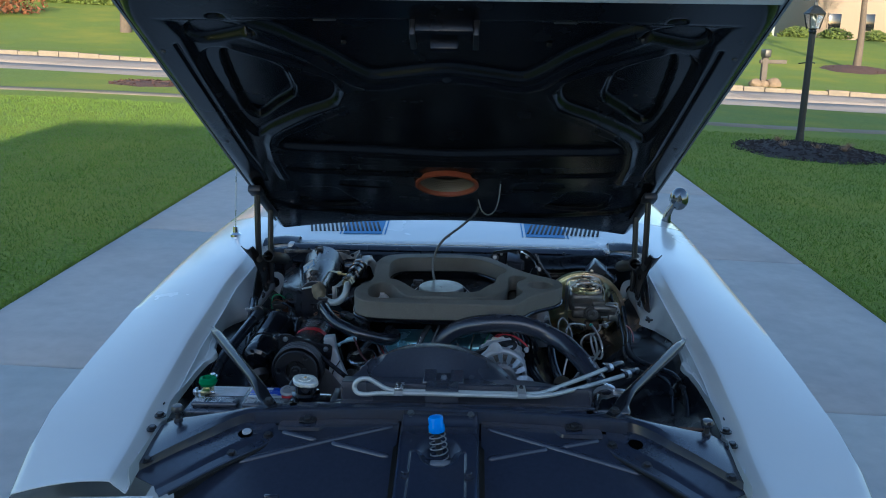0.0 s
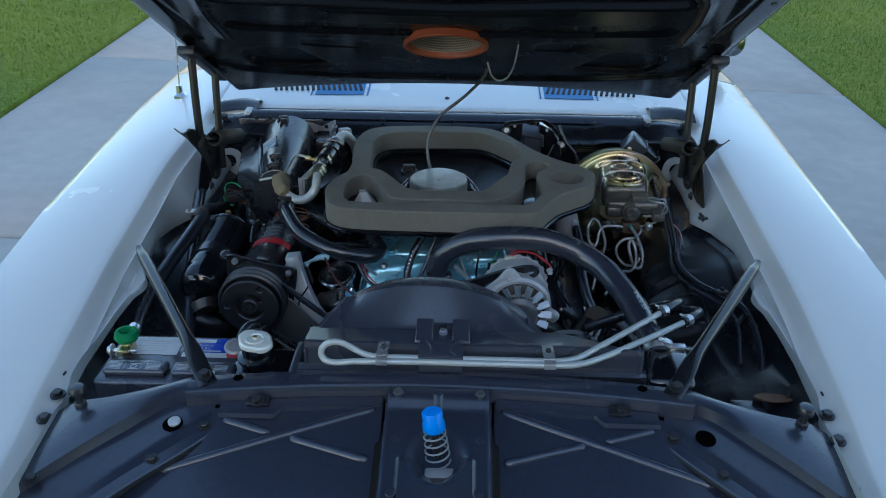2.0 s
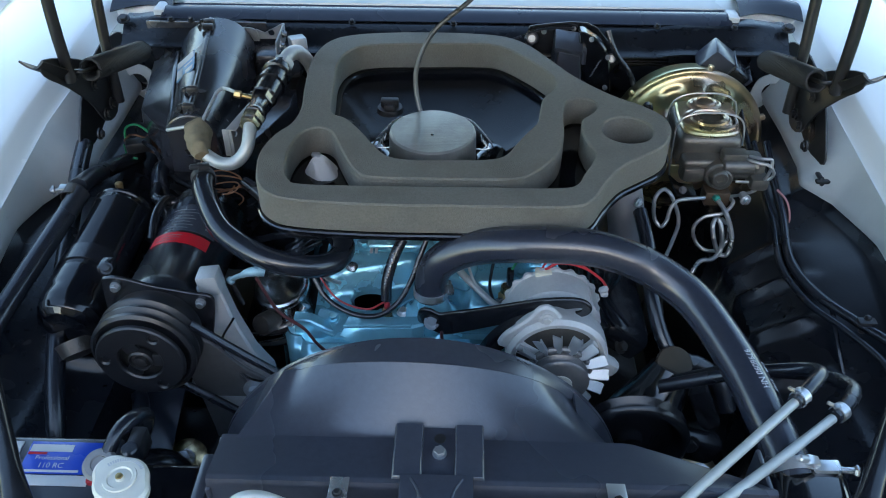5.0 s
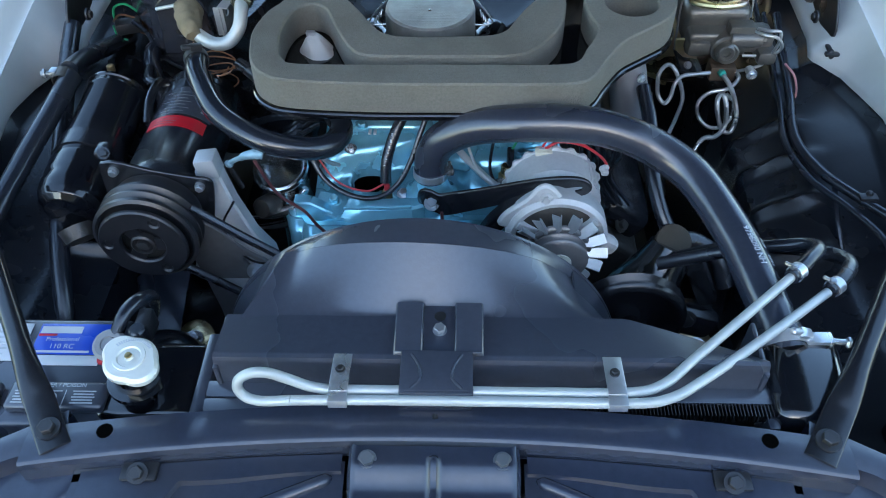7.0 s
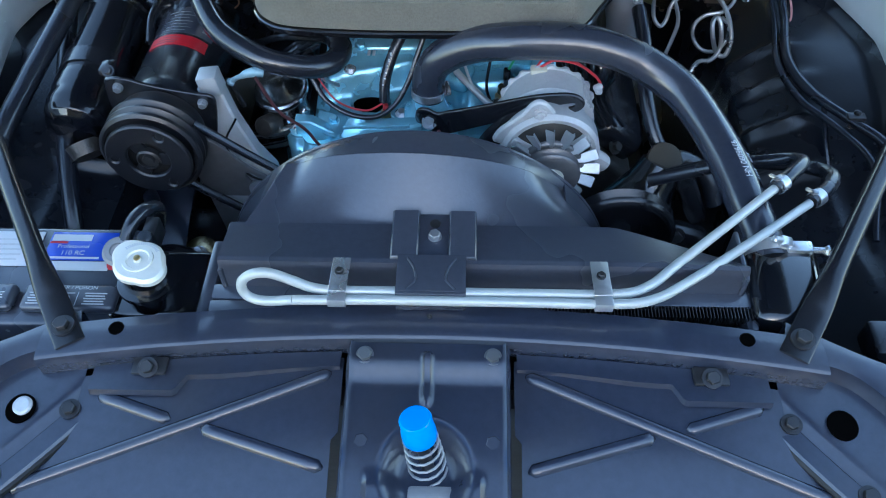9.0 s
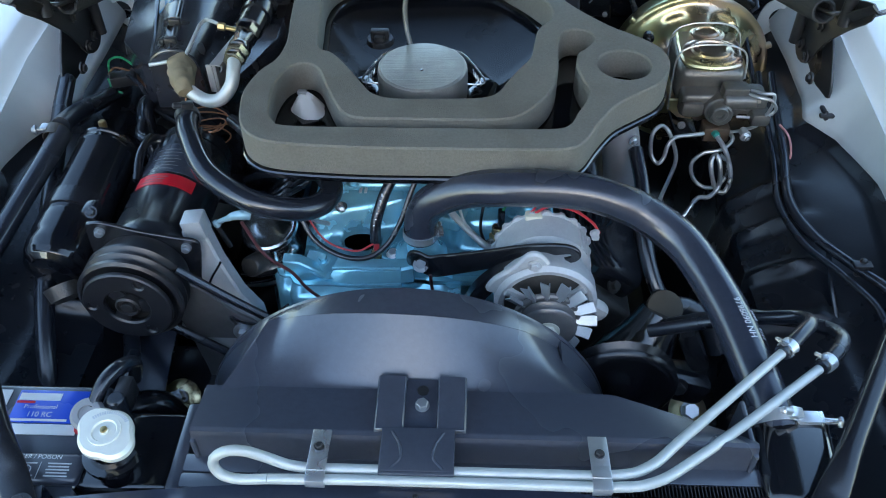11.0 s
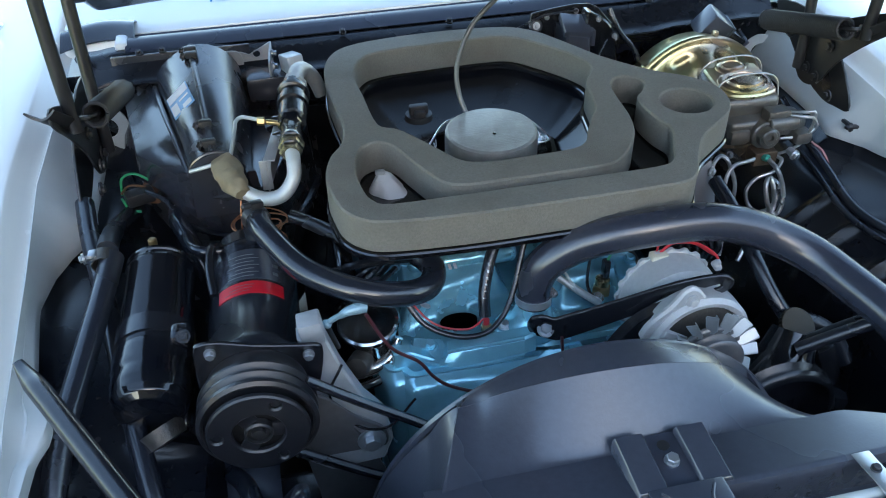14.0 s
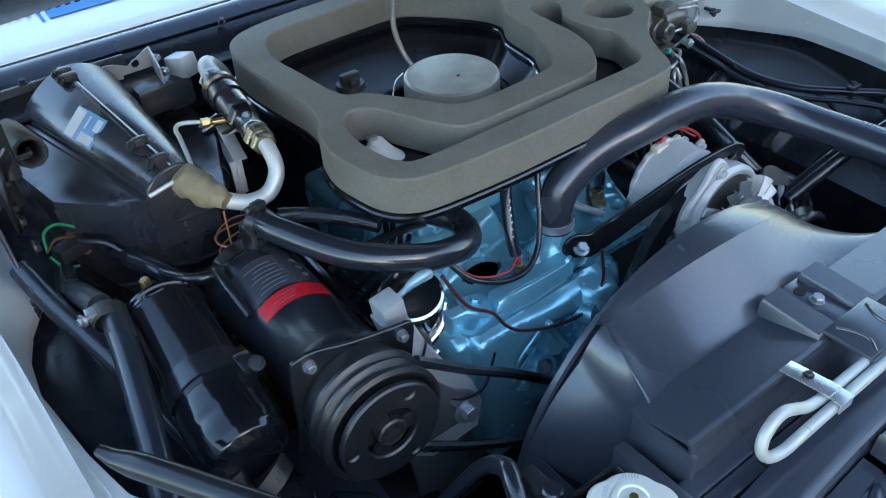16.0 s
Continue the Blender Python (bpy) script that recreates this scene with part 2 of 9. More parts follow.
def lathe(profile, m, seg=32):
    """Turns (radius, height) pairs about the local z axis."""
    bm = bmesh.new()
    rings = []
    for r, h in profile:
        if r < 1e-6:
            rings.append([bm.verts.new((0, 0, h))])
        else:
            rings.append([bm.verts.new((r * math.cos(6.283185 * i / seg), r * math.sin(6.283185 * i / seg), h)) for i in range(seg)])
    for a, b in zip(rings, rings[1:]):
        for i in range(seg):
            j = (i + 1) % seg
            if len(a) == 1 and len(b) > 1:
                bm.faces.new((a[0], b[i], b[j]))
            elif len(b) == 1 and len(a) > 1:
                bm.faces.new((a[i], a[j], b[0]))
            elif len(a) > 1:
                bm.faces.new((a[i], a[j], b[j], b[i]))
    bm.transform(m)
    return bm


def cyl(p, q, r, r2=None, bev=0.002, seg=24):
    d = Vector(q) - Vector(p)
    h, r2 = d.length, r if r2 is None else r2
    e = min(bev, h * 0.4, min(r, r2) * 0.5)
    return lathe([(0, 0), (r - e, 0), (r, e), (r2, h - e), (r2 - e, h), (0, h)], along(p, d), seg)


def spline(pts, n=8, closed=False):
    p = [Vector(v) for v in pts]
    if len(p) == 2:
        return p
    out = []
    k = len(p)
    for i in range(k if closed else k - 1):
        a = p[(i - 1) % k] if closed or i > 0 else p[0] * 2 - p[1]
        b, c = p[i], p[(i + 1) % k]
        d = p[(i + 2) % k] if closed or i + 2 < k else p[-1] * 2 - p[-2]
        for j in range(n):
            t = j / n
            out.append(0.5 * ((2 * b) + (c - a) * t + (2 * a - 5 * b + 4 * c - d) * t * t + (3 * b - a - 3 * c + d) * t ** 3))
    if not closed:
        out.append(p[-1])
    return out


def tube(pts, r, seg=12, n=8, ridges=0.0, closed=False, hollow=0.0):
    """A round hose, pipe or wire along a smooth line; ridges: depth of wound rings; hollow: wall of an open end."""
    line = spline(pts, n, closed)
    k = len(line)
    rad = (lambda i: r) if not isinstance(r, (list, tuple)) else (lambda i: np.interp(i / (k - 1) * (len(r) - 1), range(len(r)), r))
    bm = bmesh.new()
    rings, up = [], None
    for i, p in enumerate(line):
        t = (line[(i + 1) % k if closed else min(i + 1, k - 1)] - line[(i - 1) % k if closed else max(i - 1, 0)]).normalized()
        if up is None:
            up = t.orthogonal().normalized()
        up = (up - t * up.dot(t)).normalized()
        s = t.cross(up)
        rr = rad(i) * (1 - (ridges if i % 2 else 0))
        rings.append([bm.verts.new(p + (up * math.cos(6.283185 * a / seg) + s * math.sin(6.283185 * a / seg)) * rr) for a in range(seg)])
    for a, b in zip(rings, rings[1:] + (rings[:1] if closed else [])):
        for i in range(seg):
            bm.faces.new((a[i], a[(i + 1) % seg], b[(i + 1) % seg], b[i]))
    if not closed:
        for ring, p, q in ((rings[0], line[0], line[1]), (rings[-1], line[-1], line[-2])):
            if hollow:
                c = p
                ins = [bm.verts.new(c + (v.co - c) * (1 - hollow)) for v in ring]
                deep = [bm.verts.new(v.co + (q - p).normalized() * hollow * 0.08) for v in ins]
                for i in range(seg):
                    j = (i + 1) % seg
                    bm.faces.new((ring[i], ring[j], ins[j], ins[i]))
                    bm.faces.new((ins[i], ins[j], deep[j], deep[i]))
                bm.faces.new(deep)
            else:
                bm.faces.new(ring)
    return bm


def prism(outer, h, holes=(), bev=0.0, m=None):
    """A plate of thickness h cut out along an outline, with holes; bev rounds its upper and lower rims."""
    bm = bmesh.new()
    bot, top = [], []
    loops = [outer, *holes]
    cols = []
    for li, loop in enumerate(loops):
        n = len(loop)
        area = sum(loop[i][0] * loop[(i + 1) % n][1] - loop[(i + 1) % n][0] * loop[i][1] for i in range(n))
        sgn = (1 if area > 0 else -1) * (1 if li == 0 else -1)
        ins = []
        for i in range(n):
            a, b = Vector(loop[i - 1]), Vector(loop[(i + 1) % n])
            t = (b - a).normalized()
            ins.append(Vector(loop[i]) + Vector((-t.y, t.x)) * sgn * bev)
        levels = [(ins, 0), (loop, bev), (loop, h - bev), (ins, h)] if bev else [(loop, 0), (loop, h)]
        cols.append([[bm.verts.new((p[0], p[1], z)) for p in l] for l, z in levels])
    for c in cols:
        n = len(c[0])
        for a, b in zip(c, c[1:]):
            for i in range(n):
                j = (i + 1) % n
                bm.faces.new((a[i], a[j], b[j], b[i]))
    for lev in (0, -1):
        edges = []
        for c in cols:
            n = len(c[lev])
            for i in range(n):
                e = bm.edges.get((c[lev][i], c[lev][(i + 1) % n]))
                edges.append(e)
        bmesh.ops.triangle_fill(bm, edges=edges, use_beauty=True)
    if m:
        bm.transform(m)
    return bm


def ngon(n, r, cx=0.0, cy=0.0, rot=0.0):
    return [(cx + r * math.cos(rot + 6.283185 * i / n), cy + r * math.sin(rot + 6.283185 * i / n)) for i in range(n)]


def rounded(poly, n=5):
    return [(p.x, p.y) for p in spline([(x, y, 0) for x, y in poly], n, True)]


def sheet(fn, nu, nv, thick=0.0):
    """A pressed sheet: fn(u, v) gives its points for u, v from 0 to 1."""
    bm = bmesh.new()
    g = [[bm.verts.new(fn(i / nu, j / nv)) for j in range(nv + 1)] for i in range(nu + 1)]
    for i in range(nu):
        for j in range(nv):
            bm.faces.new((g[i][j], g[i + 1][j], g[i + 1][j + 1], g[i][j + 1]))
    if thick:
        bmesh.ops.recalc_face_normals(bm, faces=bm.faces[:])
        bmesh.ops.solidify(bm, geom=bm.faces[:], thickness=thick)
    return bm


def loft(rings, cap=True):
    """Joins closed rings of points, and closes the ends."""
    bm = bmesh.new()
    rs = [[bm.verts.new(p) for p in r] for r in rings]
    n = len(rs[0])
    for p, q in zip(rs, rs[1:]):
        for i in range(n):
            bm.faces.new((p[i], p[(i + 1) % n], q[(i + 1) % n], q[i]))
    if cap:
        bm.faces.new(rs[0][::-1])
        bm.faces.new(rs[-1])
    return bm


def hexbolt(p, d, r=0.008, h=0.006, washer=1.5):
    """A hexagon head on its washer."""
    bm = prism(ngon(6, r), h, bev=0.0008)
    bm.transform(Matrix.Translation((0, 0, 0.002)))
    bm = join(bm, lathe([(0, 0.0022), (r * washer, 0.0022), (r * washer, -0.001), (0, -0.001)], Matrix(), 20))
    bm.transform(along(p, d, 17))
    return bm


def clampring(p, d, r, w=0.012, lug=True, roll=0.0):
    """A worm-drive hose clamp: a band with its screw housing."""
    bm = lathe([(r, -w / 2), (r + 0.0016, -w / 2), (r + 0.0016, w / 2), (r, w / 2), (r, -w / 2)], Matrix(), 28)
    if lug:
        bm = join(bm, box((r + 0.005, 0, 0), (0.009, 0.018, w * 0.9), 0.002), cyl((r + 0.005, 0.006, 0), (r + 0.005, 0.022, 0), 0.0045, seg=10))
    bm.transform(along(p, d, roll))
    return bm


def lerp(x, xs, ys):
    return float(np.interp(x, xs, ys))


def sstep(a, b, x):
    t = min(1, max(0, (x - a) / (b - a)))
    return t * t * (3 - 2 * t)


# ---- the ground and the street ----
def gz(x, y):
    """Height of the sloping lot; the lawn over the street climbs away."""
    z = 0.0215 * (min(y, 60) - 2) - 0.034 * max(-60, min(60, x))
    return z + 1.9 * sstep(31, 62, y) + 0.02 * math.sin(x * 0.7) * math.sin(y * 0.5) * (abs(x) > 4)


def ground():
    xs = sorted({*[-400, -250, -150, -100, -75, -60], *range(-50, -6, 2), *[v * 0.5 for v in range(-12, -5)], -2.705, -2.69,
                 2.78, 2.795, *[v * 0.5 for v in range(6, 13)], *range(8, 52, 2), *[60, 75, 100, 150, 250, 400]})
    ys = sorted({*[-300, -150, -80, -40, -20], *range(-10, 16), 16.1, 16.5, 16.59, 16.61, 17.24, 17.26, 18, 19, 20, 21, 21.70, 21.72, 24, 27, 30.20, 30.22, *range(31, 64, 2), 75, 100, 150, 250, 600})

    def h(x, y):
        z = gz(x, y)
        if -2.70 < x < 2.79 and y < 21.71:
            return z - 0.06
        if 21.71 < y < 30.21:
            return z - 0.22
        if 16.60 < y < 17.25:
            return z - 0.05
        return z + 0.012

    bm = bmesh.new()
    g = [[bm.verts.new((x, y, h(x, y))) for y in ys] for x in xs]
    for i in range(len(xs) - 1):
        for j in range(len(ys) - 1):
            bm.faces.new((g[i][j], g[i + 1][j], g[i + 1][j + 1], g[i][j + 1]))
    tagged(part("ground", bm, M_grass, smooth=False), "mown green lawn, sloping up over the street", "lawn", kind="structure")


ground()


def slab(x0, x1, y0, y1, lift, depth, mat_, parent, name="slab", nx=6, ny=4):
    """A concrete slab that follows the slope, with worn edges."""
    def top(u, v):
        x, y = x0 + (x1 - x0) * u, y0 + (y1 - y0) * v
        e = min(u * (x1 - x0), (1 - u) * (x1 - x0), v * (y1 - y0), (1 - v) * (y1 - y0))
        return (x, y, gz(x, y) + lift - (0.012 if e < 0.004 else 0))
    us = sorted({0, 0.004 / (x1 - x0) * 3, 1 - 0.012 / (x1 - x0), 1, *[i / nx for i in range(1, nx)]})
    vs = sorted({0, 0.012 / (y1 - y0), 1 - 0.012 / (y1 - y0), 1, *[i / ny for i in range(1, ny)]})
    bm = bmesh.new()
    g = [[bm.verts.new(top(u, v)) for v in vs] for u in us]
    for i in range(len(us) - 1):
        for j in range(len(vs) - 1):
            bm.faces.new((g[i][j], g[i + 1][j], g[i + 1][j + 1], g[i][j + 1]))
    rim = [r[0] for r in g] + g[-1][1:] + [r[-1] for r in g[-2::-1]] + g[0][-2:0:-1]
    low = [bm.verts.new(v.co - Vector((0, 0, depth))) for v in rim]
    for i in range(len(rim)):
        j = (i + 1) % len(rim)
        bm.faces.new((rim[i], rim[j], low[j], low[i]))
    return part(name, bm, mat_, parent, angle=60)


driveway = thing("driveway", (0, 5, 0), "pale grey broom-finished concrete driveway with cut joints", "driveway", kind="structure")
for k in range(-4, 5):
    slab(-2.685, 2.78, 3.74 + 2.72 * (k - 1) + 0.020, 3.74 + 2.72 * k, 0.0, 0.08, M_conc, driveway)
sidewalk = thing("sidewalk", (0, 17, 0.3), "narrow pale concrete sidewalk across the lawn", "sidewalk", kind="structure")
for k in range(-16, 17):
    slab(k * 1.5 + 0.006, k * 1.5 + 1.5, 16.60, 17.25, 0.018, 0.06, M_kerb, sidewalk, nx=2, ny=2)
road = thing("road", (0, 26, 0.5), "sunlit concrete street of pinkish grey slabs", "road", kind="structure")
for k in range(-10, 11):
    slab(k * 4.5 + 0.012, k * 4.5 + 4.5, 21.72, 26.0, -0.13, 0.06, M_road, road, nx=2, ny=3)
    slab(k * 4.5 + 0.012, k * 4.5 + 4.5, 26.01, 30.02, -0.13, 0.06, M_road, road, nx=2, ny=3)
kerb = thing("kerb", (0, 26, 0.5), "concrete kerb along the street", "kerb", kind="structure")
for k in range(-16, 17):
    for j in range(4):
        slab(k * 3.0 + 0.75 * j + 0.03, k * 3.0 + 0.75 * j + 0.75, 30.025 - 0.02 * ((3 * k + j) % 3), 30.24, 0.0 + 0.018 * ((5 * k + 3 * j) % 4), 0.30, M_kerb, kerb, "kerbstone", 2, 2)


def blades(name, n, area, seed, hmin, hmax, label):
    """Many grass blades in one mesh."""
    rng = np.random.default_rng(seed)
    x0, x1, y0, y1 = area
    x = x0 + (x1 - x0) * rng.random(n)
    y = y0 + (y1 - y0) * rng.random(n) ** 1.5
    a = rng.random(n) * 6.283
    hh = hmin + (hmax - hmin) * rng.random(n)
    w = 0.003 + 0.003 * rng.random(n)
    z = 0.0215 * (y - 2) - 0.034 * x + 0.008 + 0.02 * np.sin(x * 0.7) * np.sin(y * 0.5) * (np.abs(x) > 4)
    lean = rng.normal(0, 0.018, (n, 2))
    v = np.empty((n, 3, 3))
    v[:, 0] = np.stack([x - np.cos(a) * w, y - np.sin(a) * w, z], 1)
    v[:, 1] = np.stack([x + np.cos(a) * w, y + np.sin(a) * w, z], 1)
    v[:, 2] = np.stack([x + lean[:, 0], y + lean[:, 1], z + hh], 1)
    me = bpy.data.meshes.new(name)
    me.from_pydata(v.reshape(-1, 3).tolist(), [], np.arange(3 * n).reshape(n, 3).tolist())
    me.materials.append(M_blade)
    tagged(new(name, me), label, "grass", kind="stuff")


blades("grass", 120000, (2.785, 9.0, 3.2, 15.5), 3, 0.018, 0.042, "short green lawn grass beside the driveway")
blades("grass", 120000, (-9.0, -2.68, 3.2, 15.5), 4, 0.018, 0.042, "short green lawn grass beside the driveway")


def mound(name, cx, cy, rx, ry, h, mat_, label, seed, bits=900):
    rng = random.Random(seed)
    def f(u, v):
        a, r = v * 6.283185, u * (1 + 0.06 * math.sin(3 * v * 6.283185 + seed) + 0.04 * math.sin(7 * v * 6.283185))
        x, y = cx + rx * r * math.cos(a), cy + ry * r * math.sin(a)
        return (x, y, gz(x, y) + 0.005 + h * (1 - u ** 2) + 0.02 * noise.noise((x * 5, y * 5, 0)))
    ob = tagged(part(name, sheet(f, 10, 48), mat_), label, "mulch bed", kind="stuff")
    bm = bmesh.new()
    for _ in range(bits):
        a, r = rng.random() * 6.283, math.sqrt(rng.random()) * 1.02
        x, y = cx + rx * r * math.cos(a), cy + ry * r * math.sin(a)
        z = gz(x, y) + h * (1 - min(1, r) ** 2) + 0.012
        s = 0.02 + rng.random() * 0.035
        d = Vector((rng.uniform(-1, 1), rng.uniform(-1, 1), rng.uniform(-0.3, 0.6))).normalized() * s
        e = d.orthogonal().normalized() * s * 0.3
        c = Vector((x, y, z))
        bm.faces.new([bm.verts.new(c + k) for k in (d + e, d - e, -d - e, -d + e)])
    part("bark_chips", bm, mat_, ob, smooth=False)
    return ob


mound("mulch_bed", 5.5, 13.3, 1.2, 1.25, 0.12, M_mulch, "round bed of dark mulch under a lamp post", 2)
mound("mulch_bed", -7.6, 19.5, 0.95, 0.9, 0.08, M_mulch2, "bed of reddish-brown mulch by the street", 5, 300)


def tuft(at, seed, col):
    rng = random.Random(seed)
    bm = bmesh.new()
    for _ in range(90):
        a, l = rng.random() * 6.283, 0.06 + 0.10 * rng.random()
        d = Vector((math.cos(a), math.sin(a), 0)) * l * rng.random()
        b = Vector(at) + d * 0.3
        w = Vector((-math.sin(a), math.cos(a), 0)) * 0.006
        bm.faces.new([bm.verts.new(b - w), bm.verts.new(b + w), bm.verts.new(b + d + Vector((0, 0, l * 0.8)))])
    tagged(part("dry_plant", bm, col, smooth=False), "low dry tan plant tuft in the mulch", "plant", "plants in the mulch bed")


M_straw = mat("dry_straw", (0.30, 0.20, 0.12), 0.8, 0, 10, 0.3)
for i, (x, y) in enumerate(((5.05, 13.2), (5.5, 13.0), (5.9, 12.95), (5.2, 13.9), (6.2, 13.5))):
    tuft((x, y, gz(x, y) + 0.08), i + 3, M_straw)


def lamp_post(x, y):
    z = gz(x, y) + 0.05
    t = thing("lamp_post", (x, y, z), "dark green metal lamp post with a glazed lantern", "street lamp")
    part("pole", join(cyl((x, y, z), (x, y, z + 1.82), 0.060, 0.052), cyl((x, y, z), (x, y, z + 0.16), 0.075, 0.064)), M_post, t)
    part("ladder_rest", tube([(x - 0.17, y, z + 1.32), (x, y, z + 1.34), (x + 0.10, y, z + 1.33)], 0.010), M_post, t)
    part("collar", lathe([(0, 1.80), (0.05, 1.80), (0.065, 1.84), (0.05, 1.87), (0.075, 1.89), (0, 1.89)], Matrix.Translation((x, y, z))), M_post, t)
    lan = part("lantern_frame", tube([(x + 0.122 * sx, y + 0.122 * sy, z + 2.125) for sx, sy in ((-1, -1), (1, -1), (1, 1), (-1, 1))], 0.008, 6, 4, closed=True), M_post, t)
    for sx in (-1, 1):
        for sy in (-1, 1):
            part("corner_bar", tube([(x + 0.075 * sx, y + 0.075 * sy, z + 1.88), (x + 0.125 * sx, y + 0.125 * sy, z + 2.13)], 0.008, 6), M_post, lan)
    for k in range(4):
        m = Matrix.Translation((x, y, z)) @ Matrix.Rotation(k * math.pi / 2, 4, "Z")
        bm = sheet(lambda u, v: ((v * 2 - 1) * (0.07 + 0.05 * u), 0.07 + 0.05 * u, 1.885 + 0.245 * u), 1, 1, 0.003)
        bm.transform(m)
        part("pane", bm, M_glass, lan, "frosted glass pane")
    part("bulb", lathe([(0, 1.89), (0.03, 1.89), (0.055, 1.95), (0.060, 2.02), (0.04, 2.08), (0.02, 2.12), (0, 2.12)], Matrix.Translation((x, y, z)), 20), M_frost, lan, "frosted bulb")
    bm = lathe([(0.185, 2.12), (0.19, 2.135), (0.06, 2.25), (0.03, 2.26), (0.03, 2.30), (0.012, 2.33), (0, 2.34)], Matrix.Translation((x, y, z)), 4)
    bm.transform(Matrix.Translation((x, y, 0)) @ Matrix.Rotation(math.pi / 4, 4, "Z") @ Matrix.Translation((-x, -y, 0)))
    part("roof", bm, M_post, t)


lamp_post(5.72, 14.3)


def tree(x, y, h, r, crown_r, nleaf, seed, leafmat, label, spread=1.0):
    rng = random.Random(seed)
    z = gz(x, y)
    t = thing("tree", (x, y, z), label, "tree", "trees over the street")
    bm = tube([(x, y, z - 0.1), (x + 0.03, y, z + h * 0.2), (x - 0.04, y, z + h * 0.45), (x, y, z + h * 0.75)], [r * 1.35, r, r * 0.8, r * 0.45], 10)
    tips = []
    for k in range(11):
        a, b = rng.random() * 6.283, h * (0.34 + 0.42 * rng.random())
        ln = crown_r * (0.7 + 0.5 * rng.random())
        p0 = Vector((x, y, z + b))
        p2 = p0 + Vector((math.cos(a) * ln, math.sin(a) * ln, ln * (0.5 + 0.5 * rng.random())))
        p1 = (p0 + p2) / 2 + Vector((0, 0, -0.1 * ln))
        bm = join(bm, tube([p0, p1, p2], [r * 0.42, r * 0.28, r * 0.1], 6, 4))
        for q in range(4):
            s = p1.lerp(p2, 0.25 * q)
            e = s + Vector((rng.uniform(-1, 1), rng.uniform(-1, 1), rng.uniform(0, 1))) * ln * 0.45
            bm = join(bm, tube([s, (s + e) / 2 + Vector((0, 0, 0.05)), e], [r * 0.14, r * 0.09, r * 0.04], 5, 3))
            tips += [s, e, (s + e) / 2]
    part("trunk", bm, M_bark, t)
    lb = bmesh.new()
    for _ in range(nleaf):
        c = rng.choice(tips) + Vector((rng.gauss(0, 1), rng.gauss(0, 1), rng.gauss(0, 1))) * 0.30 * spread
        d = Vector((rng.uniform(-1, 1), rng.uniform(-1, 1), rng.uniform(-1, 1))).normalized() * (0.05 + 0.05 * rng.random())
        e = d.orthogonal().normalized() * d.length * 0.6
        lb.faces.new([lb.verts.new(c + k) for k in (d, e, -d, -e)])
    part("crown", lb, leafmat, t, smooth=False)


tree(18.6, 41.0, 8.0, 0.15, 2.6, 5200, 11, M_leaf, "young street tree with thin yellow-green spring leaves", 1.2)
mound("mulch_bed", 18.4, 40.6, 1.7, 1.5, 0.2, M_mulch2, "bed of brown mulch round a tree trunk", 8, 200)
tree(-17.2, 41.5, 8.0, 0.22, 2.6, 3000, 12, M_leaf, "slim street tree on the far lawn", 1.2)
tree(27.0, 47.0, 9.0, 0.25, 3.4, 5200, 14, M_leaf, "broad tree with pale spring leaves", 1.4)


def bush(x, y, w, h, seed, leafmat, label):
    rng = random.Random(seed)
    bm = bmesh.new()
    z = gz(x, y)
    for _ in range(1100):
        a, e, q = rng.random() * 6.283, math.acos(rng.random()), rng.random() ** 0.3
        k = 1 + 0.25 * math.sin(a * 3 + seed) * math.sin(e * 4)
        c = Vector((x + w * q * k * math.sin(e) * math.cos(a), y + w * q * k * math.sin(e) * math.sin(a), z + h * q * math.cos(e)))
        d = Vector((rng.uniform(-1, 1), rng.uniform(-1, 1), rng.uniform(-1, 1))).normalized() * (0.07 + 0.07 * rng.random())
        f = d.orthogonal().normalized() * d.length * 0.6
        bm.faces.new([bm.verts.new(c + v) for v in (d, f, -d, -f)])
    t = thing("bush", (x, y, z), label, "bush", "bushes on the far lawn")
    part("foliage", bm, leafmat, t, smooth=False)
    part("stems", join(*[tube([(x, y, z - 0.05), (x + rng.uniform(-1, 1) * w * 0.5, y + rng.uniform(-1, 1) * w * 0.5, z + h * 0.7)], 0.02, 5) for _ in range(6)]), M_bark, t)


bush(-26.6, 47.5, 1.9, 1.9, 3, M_leafr, "rounded reddish-brown shrub on the far lawn")
bush(-29.6, 48, 1.6, 2.1, 5, M_leafr, "rounded reddish-brown shrub on the far lawn")
for k in range(9):
    bush(-29 + k * 1.25, 57.5, 0.8, 0.9, 20 + k, M_leaf, "low yellow-green shrub in a row")
for k in range(9):
    bush(20 + k * 2.7, 60, 1.1, 0.75, 40 + k, M_leaf, "clipped green hedge shrub in a row")


def far_house(x, y, w, d, h, face, label):
    z = gz(x, y)
    t = thing("house", (x, y, z), label, "house", "houses over the street")
    part("wall", box((x, y, z + h / 2), (w, d, h), 0.02), face, t)
    part("roof", prism([(-d / 2 - 0.5, 0), (d / 2 + 0.5, 0), (0, d * 0.36)], w + 0.8, m=Matrix.Translation((x - w / 2 - 0.4, y, z + h)) @ Matrix(((0, 0, 1, 0), (1, 0, 0, 0), (0, 1, 0, 0), (0, 0, 0, 1)))), M_roof, t)
    for k in range(int(w // 2.6)):
        px = x - w / 2 + 1.4 + k * 2.6
        f = part("window", box((px, y - d / 2 - 0.03, z + 1.7), (1.1, 0.10, 1.4), 0.02), M_siding, t)
        part("pane", box((px, y - d / 2 - 0.085, z + 1.7), (0.95, 0.02, 1.25), 0.004), M_gloss, f)


